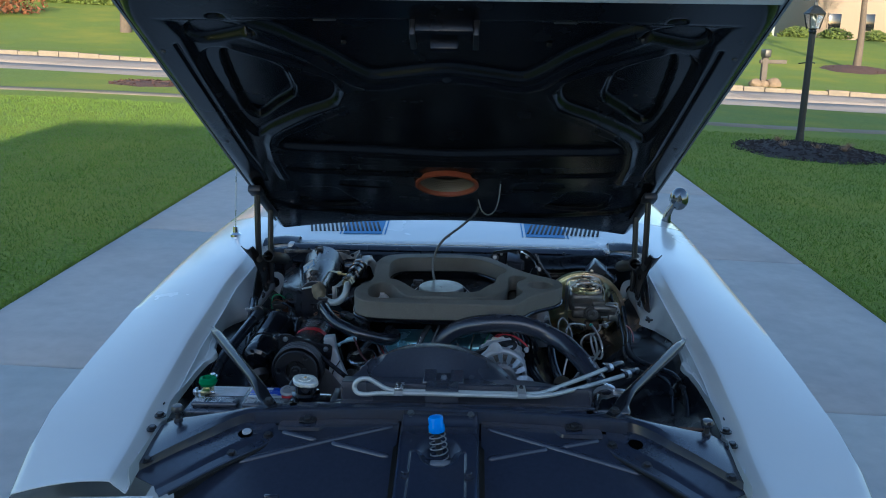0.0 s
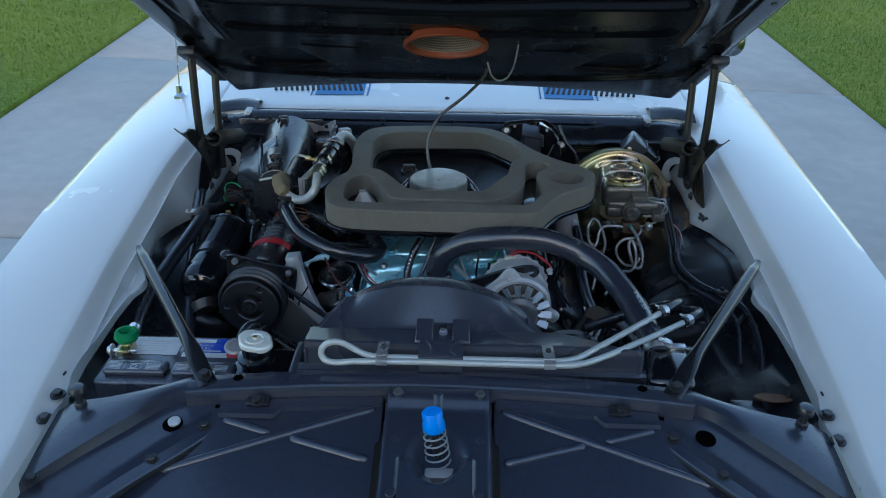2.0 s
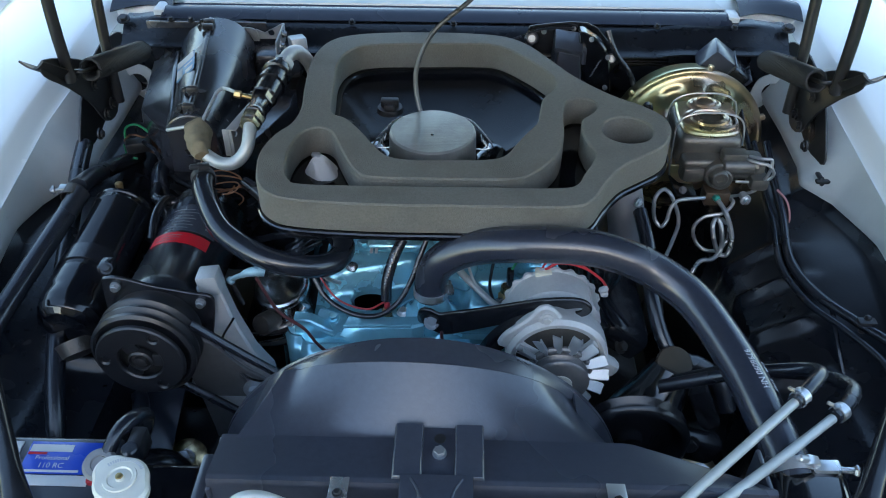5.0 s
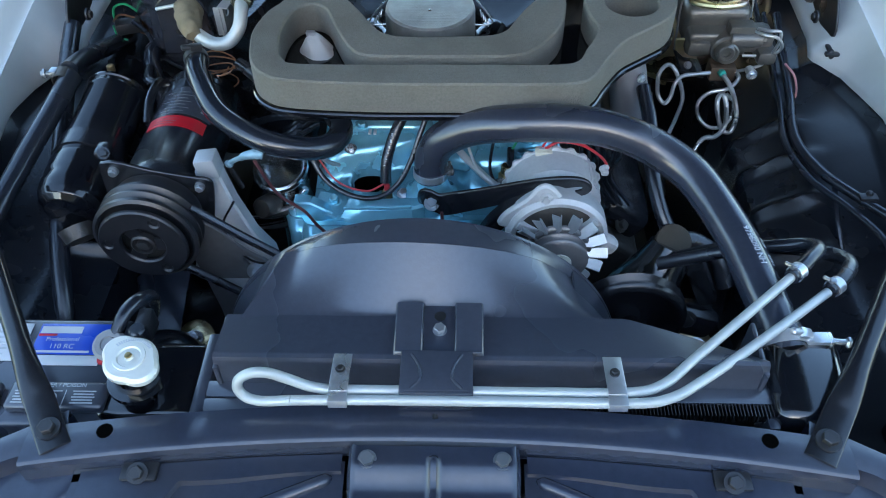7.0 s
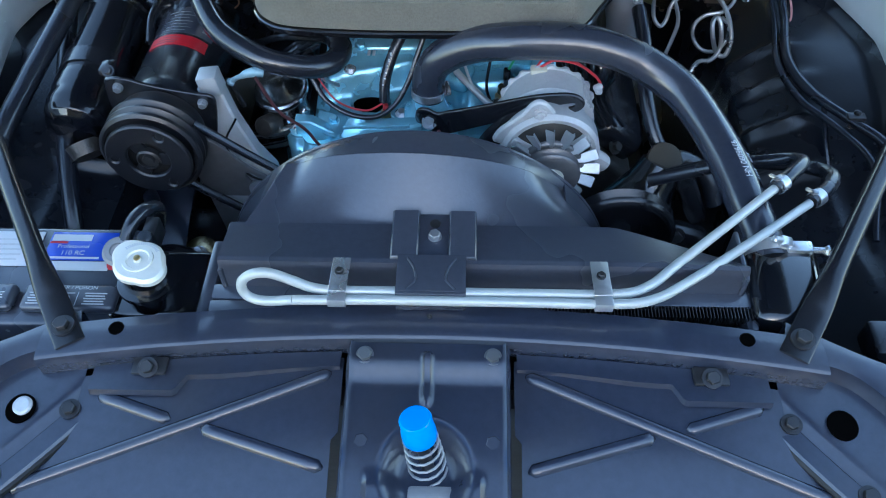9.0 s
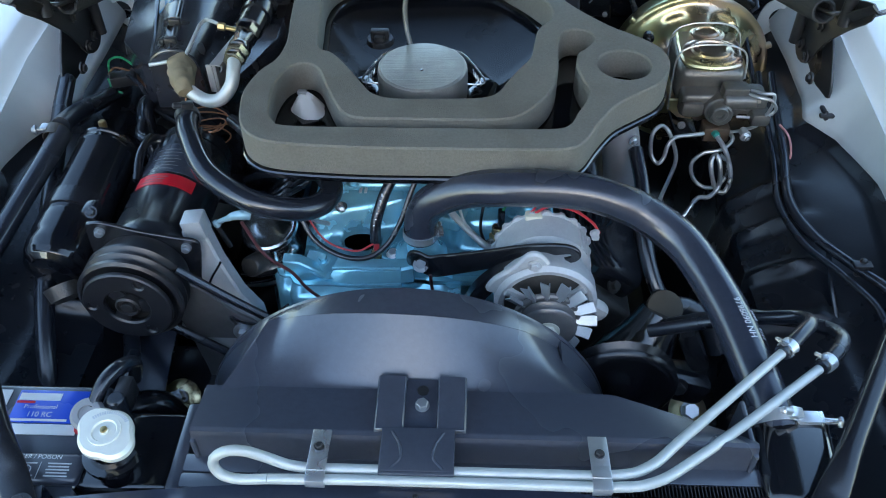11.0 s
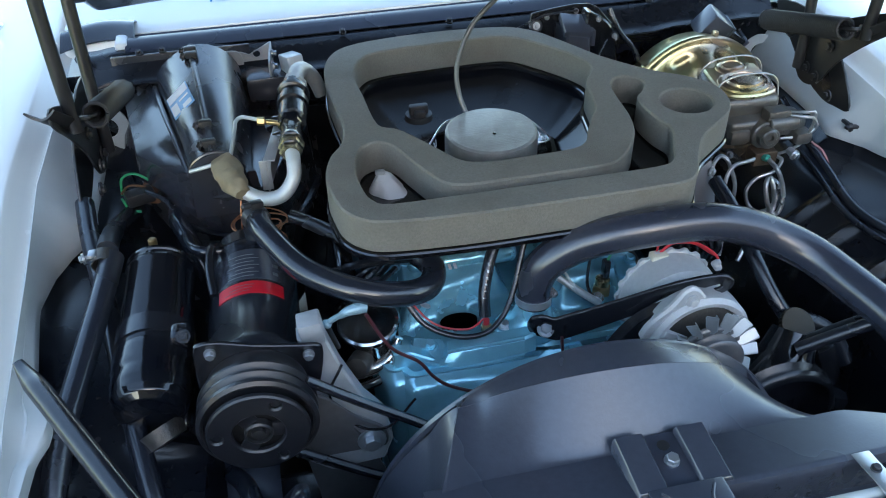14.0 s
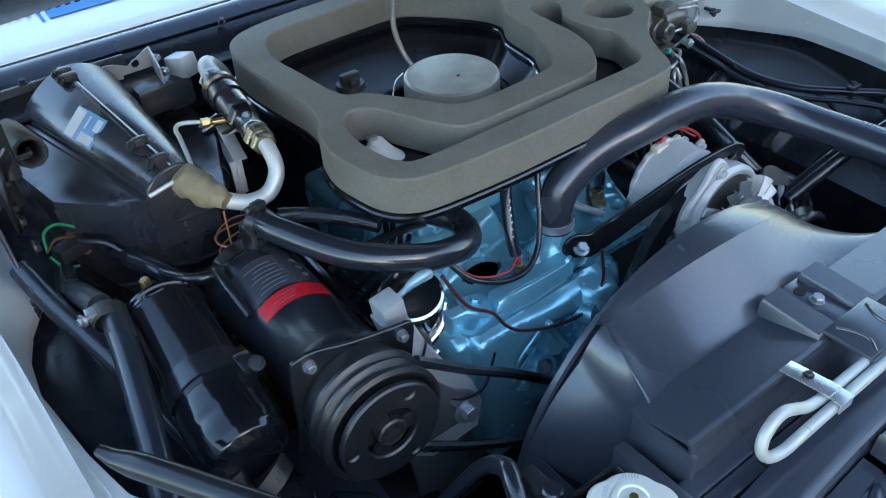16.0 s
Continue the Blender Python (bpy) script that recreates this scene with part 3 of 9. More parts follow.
far_house(-27, 66, 16, 9, 5.5, M_brick, "two-storey brick house over the street")
far_house(36, 72, 18, 9, 5.2, M_siding, "pale two-storey house over the street")
far_house(8, 70, 15, 9, 5.2, M_siding, "pale two-storey house over the street")


def mailbox(x, y):
    z = gz(x, y)
    t = thing("mailbox", (x, y, z), "weathered wooden mailbox post with stones at its foot", "mailbox")
    part("post", box((x, y, z + 0.62), (0.20, 0.20, 1.25), 0.02), M_wood, t)
    part("arm", box((x + 0.3, y, z + 0.90), (0.95, 0.14, 0.14), 0.02), M_wood, t)
    part("letter_box", box((x, y - 0.05, z + 1.20), (0.24, 0.5, 0.28), 0.05), M_iron, t)
    for i, (dx, s) in enumerate(((-0.35, 0.24), (0.30, 0.27), (-0.05, 0.2))):
        bm = bmesh.new()
        bmesh.ops.create_icosphere(bm, subdivisions=2, radius=s)
        for v in bm.verts:
            v.co *= 1 + 0.25 * noise.noise(v.co * 5 + Vector((i * 3, 0, 0)))
            v.co.z *= 0.8
        bm.transform(Matrix.Translation((x + dx, y - 0.3, z + s * 0.5)))
        tagged(part("stone", bm, M_stone), "rough tan boulder at the foot of a post", "stone", "stones by the mailbox")


mailbox(10.75, 31.0)


def home():
    """An unseen house behind, added to cast the shadow over the car and the lawn."""
    t = thing("house", (4, -9, 0), "unseen house with a wide garage, behind the driveway, added for its shadow", "house")
    part("wall", box((4.8, -9.5, 1.5), (18.4, 5.0, 3.8), 0.02), M_brick, t)
    part("roof", prism([(-3.0, 0), (3.0, 0), (0, 2.2)], 19.0, m=Matrix.Translation((-4.55, -9.6, 3.35)) @ Matrix(((0, 0, 1, 0), (1, 0, 0, 0), (0, 1, 0, 0), (0, 0, 0, 1)))), M_roof, t)
    # assumed taller wing, added so the shadow reaches farther over the right-hand lawn
    part("shadow_storey", box((9.2, -9.5, 4.3), (11.0, 4.8, 2.4), 0.02), M_siding, t)
    part("shadow_storey_roof", prism([(-2.9, 0), (2.9, 0), (0, 2.2)], 11.8, m=Matrix.Translation((3.3, -9.6, 5.45)) @ Matrix(((0, 0, 1, 0), (1, 0, 0, 0), (0, 1, 0, 0), (0, 0, 0, 1)))), M_roof, t)
    d = part("garage_door", box((0.0, -6.97, 0.95), (4.9, 0.08, 2.3), 0.02), M_siding, t, "pale sectional garage door")
    for k in range(4):
        part("panel", box((0.0, -6.92, 0.1 + 0.56 * k), (4.8, 0.03, 0.5), 0.02), M_siding, d)


home()

# ---- the car's body ----
M_apron = mat("satin_black_inner_panel", (0.011, 0.013, 0.018), 0.27, 0, 60, 0.3, bump=0.05, bscale=180, stain=0.4, stain_col=(0.014, 0.013, 0.013), rvary=0.08, spec=0.45)
FY = [1.46, 1.60, 1.75, 2.00, 2.35, 2.75, 3.00, 3.32, 4.6]
# crease of the fender top, and the free inner edge of its flange
CY = [1.46, 1.58, 1.65, 1.75, 1.86, 2.00, 2.12, 2.35, 2.55, 2.80, 3.05, 3.32, 4.6]
CX = {-1: [0.653, 0.663, 0.670, 0.681, 0.690, 0.701, 0.711, 0.721, 0.733, 0.724, 0.722, 0.720, 0.718], 1: [0.660, 0.667, 0.675, 0.686, 0.693, 0.704, 0.708, 0.711, 0.712, 0.715, 0.718, 0.720, 0.718]}
CZ = [0.838, 0.847, 0.853, 0.863, 0.872, 0.885, 0.896, 0.917, 0.934, 0.957, 0.970, 0.985, 0.99]
BY = [1.46, 1.615, 1.635, 1.66, 1.70, 1.735, 1.755, 1.89, 2.00, 2.075, 2.10, 2.125, 2.15, 2.22, 2.34, 2.42, 2.47, 2.505, 2.525, 2.58, 2.70, 2.83]
BX = {-1: [0.640, 0.648, 0.652, 0.637, 0.639, 0.637, 0.651, 0.652, 0.653, 0.648, 0.638, 0.636, 0.652, 0.668, 0.684, 0.678, 0.664, 0.646, 0.633, 0.640, 0.639, 0.642],
      1: [0.645, 0.652, 0.656, 0.642, 0.642, 0.641, 0.656, 0.659, 0.660, 0.655, 0.647, 0.645, 0.658, 0.667, 0.671, 0.661, 0.652, 0.630, 0.614, 0.627, 0.631, 0.628]}
FXO = {-1: [0.856, 0.885, 0.912, 0.936, 0.958, 0.968, 0.962, 0.945, 0.94], 1: [0.872, 0.892, 0.906, 0.918, 0.928, 0.934, 0.936, 0.936, 0.93]}
FZO = [0.802, 0.834, 0.854, 0.872, 0.896, 0.918, 0.936, 0.955, 0.96]
car = thing("car_body", (0, 2.3, 0), "white two-door coupe body with an open engine bay", "car")


def channel(y, sx):
    """The bottom of the fold between the fender top and its flange."""
    return lerp(y, CY, CX[sx]) - 0.033, lerp(y, CY, CZ) - 0.026


def fender_section(y, sx):
    xi, zi, xo, zo = lerp(y, CY, CX[sx]), lerp(y, CY, CZ), lerp(y, FY, FXO[sx]), lerp(y, FY, FZO)
    xc, zc = channel(y, sx)
    pts = [(xc, zc), (xc + 0.004, zc + 0.001), (xc + 0.012, zc + 0.008), (xi - 0.008, zi - 0.007), (xi - 0.003, zi - 0.002), (xi + 0.001, zi)]
    for i in range(1, 13):
        s = i / 12
        pts.append((xi + (xo - xi) * s, zi + (zo - zi) * s ** 1.5 + 0.004 * math.sin(math.pi * s)))
    pts += [(xo + 0.007, zo - 0.008), (xo + 0.014, zo - 0.03), (xo + 0.024, zo - 0.12), (xo + 0.026, 0.60), (xo + 0.010, 0.42), (xo - 0.01, 0.30)]
    return pts


def flange_edge(y, sx):
    x = lerp(y, BY, BX[sx])
    return x, 0.838 + 0.02 * (y - 1.7) - 0.022 * sstep(2.30, 2.50, y)


def fender_flange(sx):
    """Inner flange: a shallow trough with a long pressed step, turned down at its free edge."""
    def f(u, v):
        y = 1.47 + 1.36 * u
        (x0, z0), (x1, z1) = channel(y, sx), flange_edge(y, sx)
        x1 = min(x1, x0 - 0.004)
        if v > 0.94:
            return (sx * x1, y, z1 - 0.010 * (v - 0.94) / 0.06)
        w = v / 0.94
        step = 0.0045 * sstep(0.45, 0.52, w) * (sstep(1.765, 1.785, y) * sstep(2.075, 2.055, y) + sstep(2.085, 2.105, y) * sstep(2.36, 2.30, y))
        dent = 0.003 * math.exp(-((y - 2.08) / 0.02) ** 2) * math.sin(math.pi * w)
        return (sx * (x0 + (x1 - x0) * w), y, z0 + (z1 - z0) * w ** 1.15 - 0.006 * math.sin(math.pi * w) + step - dent)
    return sheet(f, 136, 18, 0.002)


def body_side(sx, y0, y1, n):
    ss = [fender_section(y0 + (y1 - y0) * i / n, sx) for i in range(n + 1)]
    m = len(ss[0]) - 1
    return sheet(lambda u, v: (sx * ss[round(u * n)][round(v * m)][0], y0 + (y1 - y0) * u, ss[round(u * n)][round(v * m)][1]), n, m, 0.002)


for sx in (-1, 1):
    f = part("fender", body_side(sx, 1.46, 3.315, 40), M_white, car, "glossy white front fender")
    part("door", body_side(sx, 3.322, 4.5, 6), M_white, car)
    # front corner of the nose, ahead of the fender's gap
    part("nose_corner", sheet(lambda u, v: (sx * (0.56 + 0.29 * u), 1.448 - 0.3 * v ** 1.2 + 0.006 * u, 0.815 - 0.02 * u - 0.12 * v * v), 8, 10, 0.002), M_white, car)
    part("fender_gap", box((sx * 0.75, 1.456, 0.70), (0.22, 0.010, 0.10), 0.003), M_black, car, "black gap strip")
    fl = part("inner_flange", fender_flange(sx), M_white_in, f, "white flange along the engine bay", 55)
    for y, lx, lz in ((1.735, 0.647, 0.846), (1.676, 0.643, 0.842)):
        part("bolt", hexbolt((sx * (lx + 0.004), y, lz + 0.001), (0, 0, 1), 0.0085, 0.007), M_bolt, fl)
    for y in (1.585, 1.535):
        part("bolt", hexbolt((sx * (lerp(y, CY, CX[sx]) - 0.026), y, lerp(y, CY, CZ) - 0.020), (-sx, 0, 0.6), 0.006, 0.005), M_steel, f)
    part("buffer", box((sx * 0.612, 1.585, 0.812), (0.016, 0.034, 0.028), 0.005), M_rubber, f, "black rubber buffer")
    part("slot", box((sx * 0.660, 1.785, 0.855), (0.003, 0.010, 0.004), 0.001), M_deep, fl)

    def apron(u, v):
        y = 1.74 + 1.12 * u
        xb, zb = flange_edge(y, sx)
        b = math.exp(-((y - 2.32) / 0.30) ** 2)
        dome = math.exp(-((y - 2.06) / 0.16) ** 2)
        xs = [xb + 0.010, xb - 0.012, 0.575 - 0.02 * b, 0.50 - 0.02 * b, 0.45, 0.43]
        zs = [zb - 0.012, zb - 0.030, 0.775 + 0.02 * b, 0.695 + 0.03 * b, 0.54, 0.33]
        k = v * 5
        x, z = lerp(k, range(6), xs), lerp(k, range(6), zs)
        r = 0.010 * sum(math.exp(-((y - q - 0.012 * (k - 2.5)) / 0.010) ** 2) for q in (2.15, 2.235, 2.32, 2.40)) * math.exp(-((k - 2.5) / 0.62) ** 4)
        return (sx * (x - r), y, z + r - 0.05 * dome * math.sin(min(1, k / 3) * math.pi))
    part("inner_fender", sheet(apron, 180, 40, 0.002), M_apron, car, "satin black inner fender panel")
    part("clip", join(cyl((sx * 0.650, 2.505, 0.82), (sx * 0.632, 2.500, 0.856), 0.005, seg=8), box((sx * 0.636, 2.498, 0.850), (0.024, 0.010, 0.006), 0.002), box((sx * 0.634, 2.510, 0.852), (0.008, 0.024, 0.006), 0.002)), M_bolt, f)


def firewall():
    def f(u, v):
        x, z = -0.70 + 1.40 * u, 0.33 + 0.60 * v
        y = 2.885 + 0.03 * (1 - v) - 0.012 * sstep(0.80, 0.82, v) + 0.004 * noise.noise((x * 6, z * 6, 0))
        if 0.18 < x < 0.34 and 0.83 < z < 0.89:
            y -= 0.002 * (math.sin(z * 900) > 0)
        return (x, y, z)
    part("firewall", sheet(f, 70, 60, 0.003), M_apron, car, "satin black firewall")
    # ledge under the cowl with its stiffening steps
    def g(u, v):
        x = -0.66 + 1.32 * u
        y = 2.800 + 0.09 * v + 0.02 * abs(x)
        z = 0.925 + 0.035 * sstep(0.1, 0.75, v) + 0.006 * sstep(0.40, 0.43, abs(x)) * sstep(0.64, 0.60, abs(x))
        return (x, y, z)
    part("cowl_ledge", sheet(g, 60, 14, 0.003), M_apron, car)
    for x in (-0.56, -0.52, -0.47, -0.655, -0.20, 0.0, 0.22, 0.40, 0.55, 0.655):
        part("bolt", hexbolt((x, 2.858, 0.966), (0, -0.3, 1), 0.0085 if abs(x) > 0.6 else 0.0045, 0.006), M_bolt, car)


firewall()


def cowl():
    def zc(y):
        return 0.966 + 0.11 * (y - 2.93)
    def f(u, v):
        x, y = -0.70 + 1.40 * u, 2.925 + 0.55 * v + 0.01 * abs(u * 2 - 1) ** 2
        return (x, y, zc(y) - 0.030 * (1 - sstep(0, 0.03, v)) + 0.008 * (1 - (u * 2 - 1) ** 2))
    c = part("cowl_panel", sheet(f, 40, 40, 0.002), M_white, car, "white cowl panel with air slots")
    for sx in (-1, 1):
        for k in range(17):
            x = sx * (0.294 + 0.0165 * k)
            z = zc(3.115) + 0.008 * (1 - (x / 0.7) ** 2) + 0.0032
            # near-black bars on the panel stand for the shade inside the slots
            part("air_slot", box((x, 3.118, z), (0.0085, 0.110, 0.003), 0.001, Matrix.Rotation(math.atan(0.11), 4, "X") @ Matrix.Rotation(radians(-sx * 12), 4, "Z")), M_deep, c)
        part("stripe", sheet(lambda u, v: (sx * (0.274 + 0.148 * u), 3.034 + 0.35 * v, zc(3.034 + 0.35 * v) + 0.0105 - 0.008 * ((0.274 + 0.148 * u) / 0.7) ** 2), 6, 6, 0.001), M_stripe, c, "blue painted stripe")
        for e in (0.260, 0.431):
            part("pinstripe", sheet(lambda u, v: (sx * (e + 0.0045 * u), 3.030 + 0.35 * v, zc(3.030 + 0.35 * v) + 0.0105 - 0.008 * ((e + 0.0045 * u) / 0.7) ** 2), 2, 6, 0.001), M_stripe, c)
        part("corner_seal", sheet(lambda u, v: (sx * (0.57 + 0.13 * u), 2.90 + 0.09 * v + 0.03 * math.sin(u * 3), 0.972 + 0.018 * math.sin(v * 3.14) - 0.01 * u), 10, 8, 0.003), M_rubber, car)
    part("screw", hexbolt((-0.02, 3.02, zc(3.02) + 0.008), (0, 0, 1), 0.005, 0.003), M_bolt, c)
    s = part("hood_seal", sheet(lambda u, v: (-0.585 + 1.135 * u, 2.872 + 0.062 * v, 0.962 + 0.011 * math.sin(v * math.pi) + 0.006 * (v > 0.93)), 40, 10, 0.003), M_seal, car, "blue-black rubber hood seal")
    for x in (-0.592, 0.556):
        part("end_clip", box((x, 2.905, 0.968), (0.022, 0.045, 0.018), 0.004), M_wlab, s)


cowl()


# ---- the front shelf: tie bar, filler panels, latch plate ----
def yr(x):
    return 1.802 - 0.20 * x * x


def yf(x):
    return 1.757 - 0.20 * x * x


def rib(x, y, a, b, w=0.011, h=0.006):
    ax, ay, bx, by = *a, *b
    t = max(0, min(1, ((x - ax) * (bx - ax) + (y - ay) * (by - ay)) / ((bx - ax) ** 2 + (by - ay) ** 2)))
    d = math.hypot(x - ax - t * (bx - ax), y - ay - t * (by - ay))
    return h * (1 - sstep(w * 0.25, w, d)) if d < w else 0


shelf = thing("radiator_support", (0, 1.75, 0.6), "satin black radiator support with tie bar and filler panels", "radiator support")


def tie_bar():
    prof = [(0.0, -0.045), (0.004, -0.006), (0.012, -0.001), (0.4, 0.002), (0.90, 0.0), (0.975, -0.0025), (1.0, -0.009), (1.005, -0.03)]
    def f(u, v):
        x = -0.425 + 0.85 * u
        k = v * (len(prof) - 1)
        s, dz = lerp(k, range(len(prof)), [p[0] for p in prof]), lerp(k, range(len(prof)), [p[1] for p in prof])
        y = yr(x) + (yf(x) - yr(x)) * s
        dent = 0.004 * math.exp(-((abs(x) - 0.26) / 0.012) ** 2) * math.exp(-((s - 0.4) / 0.3) ** 2)
        return (x, y, 0.871 + dz - dent)
    bar = part("tie_bar", sheet(f, 90, 21, 0.002), M_black, shelf)
    for sx in (-1, 1):
        part("hole", lathe([(0.0085, 0), (0.0085, 0.0012), (0, 0.0012)], along((sx * 0.345, 1.762, 0.8722), (0, 0, 1)), 24), M_void, bar)
    part("nut", hexbolt((0.0, 1.785, 0.872), (0, 0, 1), 0.002, 0.001), M_bolt, bar)


tie_bar()

# side panel: rear edge, crease, strip and seam, from the tie bar out to the fender
STATION = (
    ((0.395, 1.790, 0.866), (0.380, 1.747, 0.864), (0.377, 1.724, 0.843), (0.378, 1.712, 0.837), (0.376, 1.697, 0.828)),
    ((0.478, 1.747, 0.862), (0.453, 1.728, 0.860), (0.450, 1.718, 0.840), (0.432, 1.650, 0.833), (0.424, 1.637, 0.825)),
    ((0.548, 1.722, 0.858), (0.510, 1.664, 0.856), (0.509, 1.652, 0.836), (0.488, 1.588, 0.828), (0.480, 1.574, 0.821)),
    ((0.605, 1.715, 0.850), (0.562, 1.602, 0.850), (0.562, 1.590, 0.832), (0.530, 1.538, 0.822), (0.522, 1.524, 0.815)),
    ((0.640, 1.700, 0.838), (0.630, 1.520, 0.838), (0.632, 1.508, 0.822), (0.575, 1.490, 0.812), (0.568, 1.478, 0.806)))
rows = [spline([s[k] for s in STATION], 10) for k in range(5)]


def xseam(y):
    return lerp(-y, [-1.697, -1.637, -1.574, -1.524, -1.478, -1.40], [0.376, 0.424, 0.480, 0.522, 0.568, 0.62])


for sx in (-1, 1):
    RIBS = (((0.112, 1.728), (0.205, 1.690), (0.330, 1.641), (0.430, 1.603)), ((0.113, 1.630), (0.236, 1.665)), ((0.281, 1.676), (0.354, 1.698)))

    def zfill(y):
        q = 1.74 - y
        return 0.842 - 0.15 * q - 0.60 * q * q

    def filler(u, v):
        y0 = yf(0.25) - 0.008
        y = y0 + (1.42 - y0) * v
        xa = 0.094 + 0.007 * sstep(1.655, 1.650, y)
        x = xa + (xseam(y) + 0.004 - xa) * u
        y -= 0.20 * (x * x - 0.0625) * (1 - v)
        z = zfill(y)
        return (sx * x, y, z)
    part("filler_panel", sheet(filler, 40, 40, 0.002), M_black, shelf, "", 60)
    for line in RIBS:
        pts = spline([(x, y, 0) for x, y in line], 10) if len(line) > 2 else [Vector((*line[0], 0)).lerp(Vector((*line[1], 0)), k / 12) for k in range(13)]
        n = len(pts) - 1
        dr = (pts[-1] - pts[0]).normalized()
        sdw = Vector((-dr.y, dr.x, 0))
        pts = [pts[0] - dr * 0.006] + pts + [pts[-1] + dr * 0.006]
        rings = []
        for k, p in enumerate(pts):
            e = 0.25 if k in (0, n + 2) else 1.0
            rings.append([(sx * (p + sdw * a * e).x, (p + sdw * a * e).y, zfill((p + sdw * a * e).y) + h * e) for a, h in ((-0.0072, -0.003), (-0.0068, 0.0008), (-0.0040, 0.0040), (0.0, 0.0050), (0.0040, 0.0040), (0.0068, 0.0008), (0.0072, -0.003))])
        part("rib", loft(rings), M_black, shelf, "", 75)

    def flange(u, v):
        x = 0.097 + 0.270 * u
        edge = 1.733 - 0.014 * sstep(0.10, 0.26, x) - 0.021 * sstep(0.262, 0.276, x)
        y = yf(x) - 0.002 + (edge - yf(x) + 0.002) * v
        return (sx * x, y, 0.8475 - 0.001 * v - 0.008 * sstep(0.94, 1.0, v))
    part("flange", sheet(flange, 60, 16, 0.002), M_black, shelf, "", 50)
    part("lip_tab", box((sx * 0.33, 1.475, 0.800), (0.03, 0.012, 0.018), 0.003), M_black, shelf)
    part("bolt_tab", join(box((sx * 0.305, 1.728, 0.851), (0.038, 0.022, 0.005), 0.003), hexbolt((sx * 0.305, 1.724, 0.854), (0, -0.4, 1), 0.0075, 0.007)), M_bolt, shelf)

    def side(u, v):
        i = round(u * 40)
        q = [rows[k][i] for k in range(5)]
        q[2] = Vector((q[1].x * 0.6 + q[2].x * 0.4, q[1].y * 0.6 + q[2].y * 0.4, q[2].z))
        q = [q[0] - Vector((0, -0.004, 0.06)), q[0] + Vector((0, 0.002, -0.004))] + q
        k = v * 6
        j = min(5, int(k))
        p = q[j].lerp(q[j + 1], k - j)
        return (sx * p.x, p.y, p.z + 0.003 * math.sin((k - j) * math.pi) * (j == 2))
    sp = part("side_panel", sheet(side, 40, 36, 0.002), M_black, shelf, "", 40)
    part("hole", lathe([(0.0165, -0.001), (0.0165, 0.0012), (0, 0.0012)], along((sx * 0.437, 1.680, 0.8375), (0.1 * sx, -0.15, 1)), 24), M_void, sp)
    if sx < 0:
        part("plug", lathe([(0.0105, 0.0), (0.0105, 0.004), (0.008, 0.006), (0, 0.0055)], along((-0.434, 1.682, 0.8385), (0, -0.15, 1)), 20), M_alu, sp, "pale plastic plug")
    line = [Vector(p) for p in rows[4][1:]]
    def strip(u, v):
        k = u * (len(line) - 1)
        i = min(len(line) - 2, int(k))
        p = line[i].lerp(line[i + 1], k - i)
        w = -0.022 + 0.026 * v
        return (sx * (p.x + 0.62 * w), p.y + 0.78 * w, p.z + 0.0035 - 0.10 * (0.026 * (1 - v)) - (0.003 if v in (0, 1) else 0))
    part("seam_strip", sheet(strip, 40, 8, 0.002), M_black, shelf)
    for off in (0.0, -0.0245):
        part("seam_gap", tube([(sx * (p.x + 0.62 * (off + 0.003)), p.y + 0.78 * (off + 0.003), p.z - 0.003 - 0.002 * (off < -0.01)) for p in line[::4]], 0.0038, 6, 3), M_deep, shelf)
    for p in ((0.386, 1.683, 0.832), (0.448, 1.608, 0.825), (0.607, 1.545, 0.838)):
        part("bolt", hexbolt((sx * p[0], p[1], p[2]), (0, -0.15, 1), 0.0075, 0.006), M_bolt, shelf)
    b = thing("hood_bumper", (sx * 0.60, 1.70, 0.835), "black rubber hood rest on a threaded stud", "hood bumper", "hood rests on the radiator support")
    part("stud", join(cyl((sx * 0.598, 1.705, 0.835), (sx * 0.598, 1.705, 0.875), 0.006, seg=12), cyl((sx * 0.598, 1.705, 0.850), (sx * 0.598, 1.705, 0.858), 0.011, seg=6)), M_bolt, b)
    part("pad", lathe([(0, 0.872), (0.008, 0.872), (0.0135, 0.876), (0.0145, 0.882), (0.011, 0.889), (0, 0.891)], Matrix.Translation((sx * 0.598, 1.705, 0)), 24), M_rubber, b)

    # diagonal brace
    br = thing("brace", (sx * 0.40, 1.75, 0.87), "black pressed-steel diagonal brace from tie bar to fender", "brace", "braces over the engine bay")
    p0, p1 = Vector((sx * 0.405, 1.765, 0.885)), Vector((sx * 0.645, 2.145, 0.905))
    ax = (p1 - p0).normalized()
    sd = ax.cross(Vector((0, 0, 1))).normalized()
    up = sd.cross(ax)
    rings = []
    for s, w, h, dz in ((-0.065, 0.0160, 0.0022, -0.010), (0.060, 0.0160, 0.0024, -0.0075), (0.090, 0.0160, 0.005, -0.004), (0.130, 0.0150, 0.010, 0.0), (0.185, 0.0130, 0.0125, 0.002), (0.25, 0.0122, 0.0130, 0.002), (0.93, 0.0122, 0.0125, 0.0), (0.97, 0.012, 0.012, -0.001), (1.02, 0.009, 0.007, -0.002), (1.055, 0.006, 0.003, 0.003)):
        c = p0 + (p1 - p0) * s + Vector((0, 0, dz))
        rings.append([c + sd * (w * abs(math.cos(k)) ** 0.8 * (1 if math.cos(k) > 0 else -1)) + up * (h * math.sin(k)) for k in [6.283185 * i / 20 for i in range(20)]])
    part("bar", loft(rings), M_gloss2, br, "", 50)
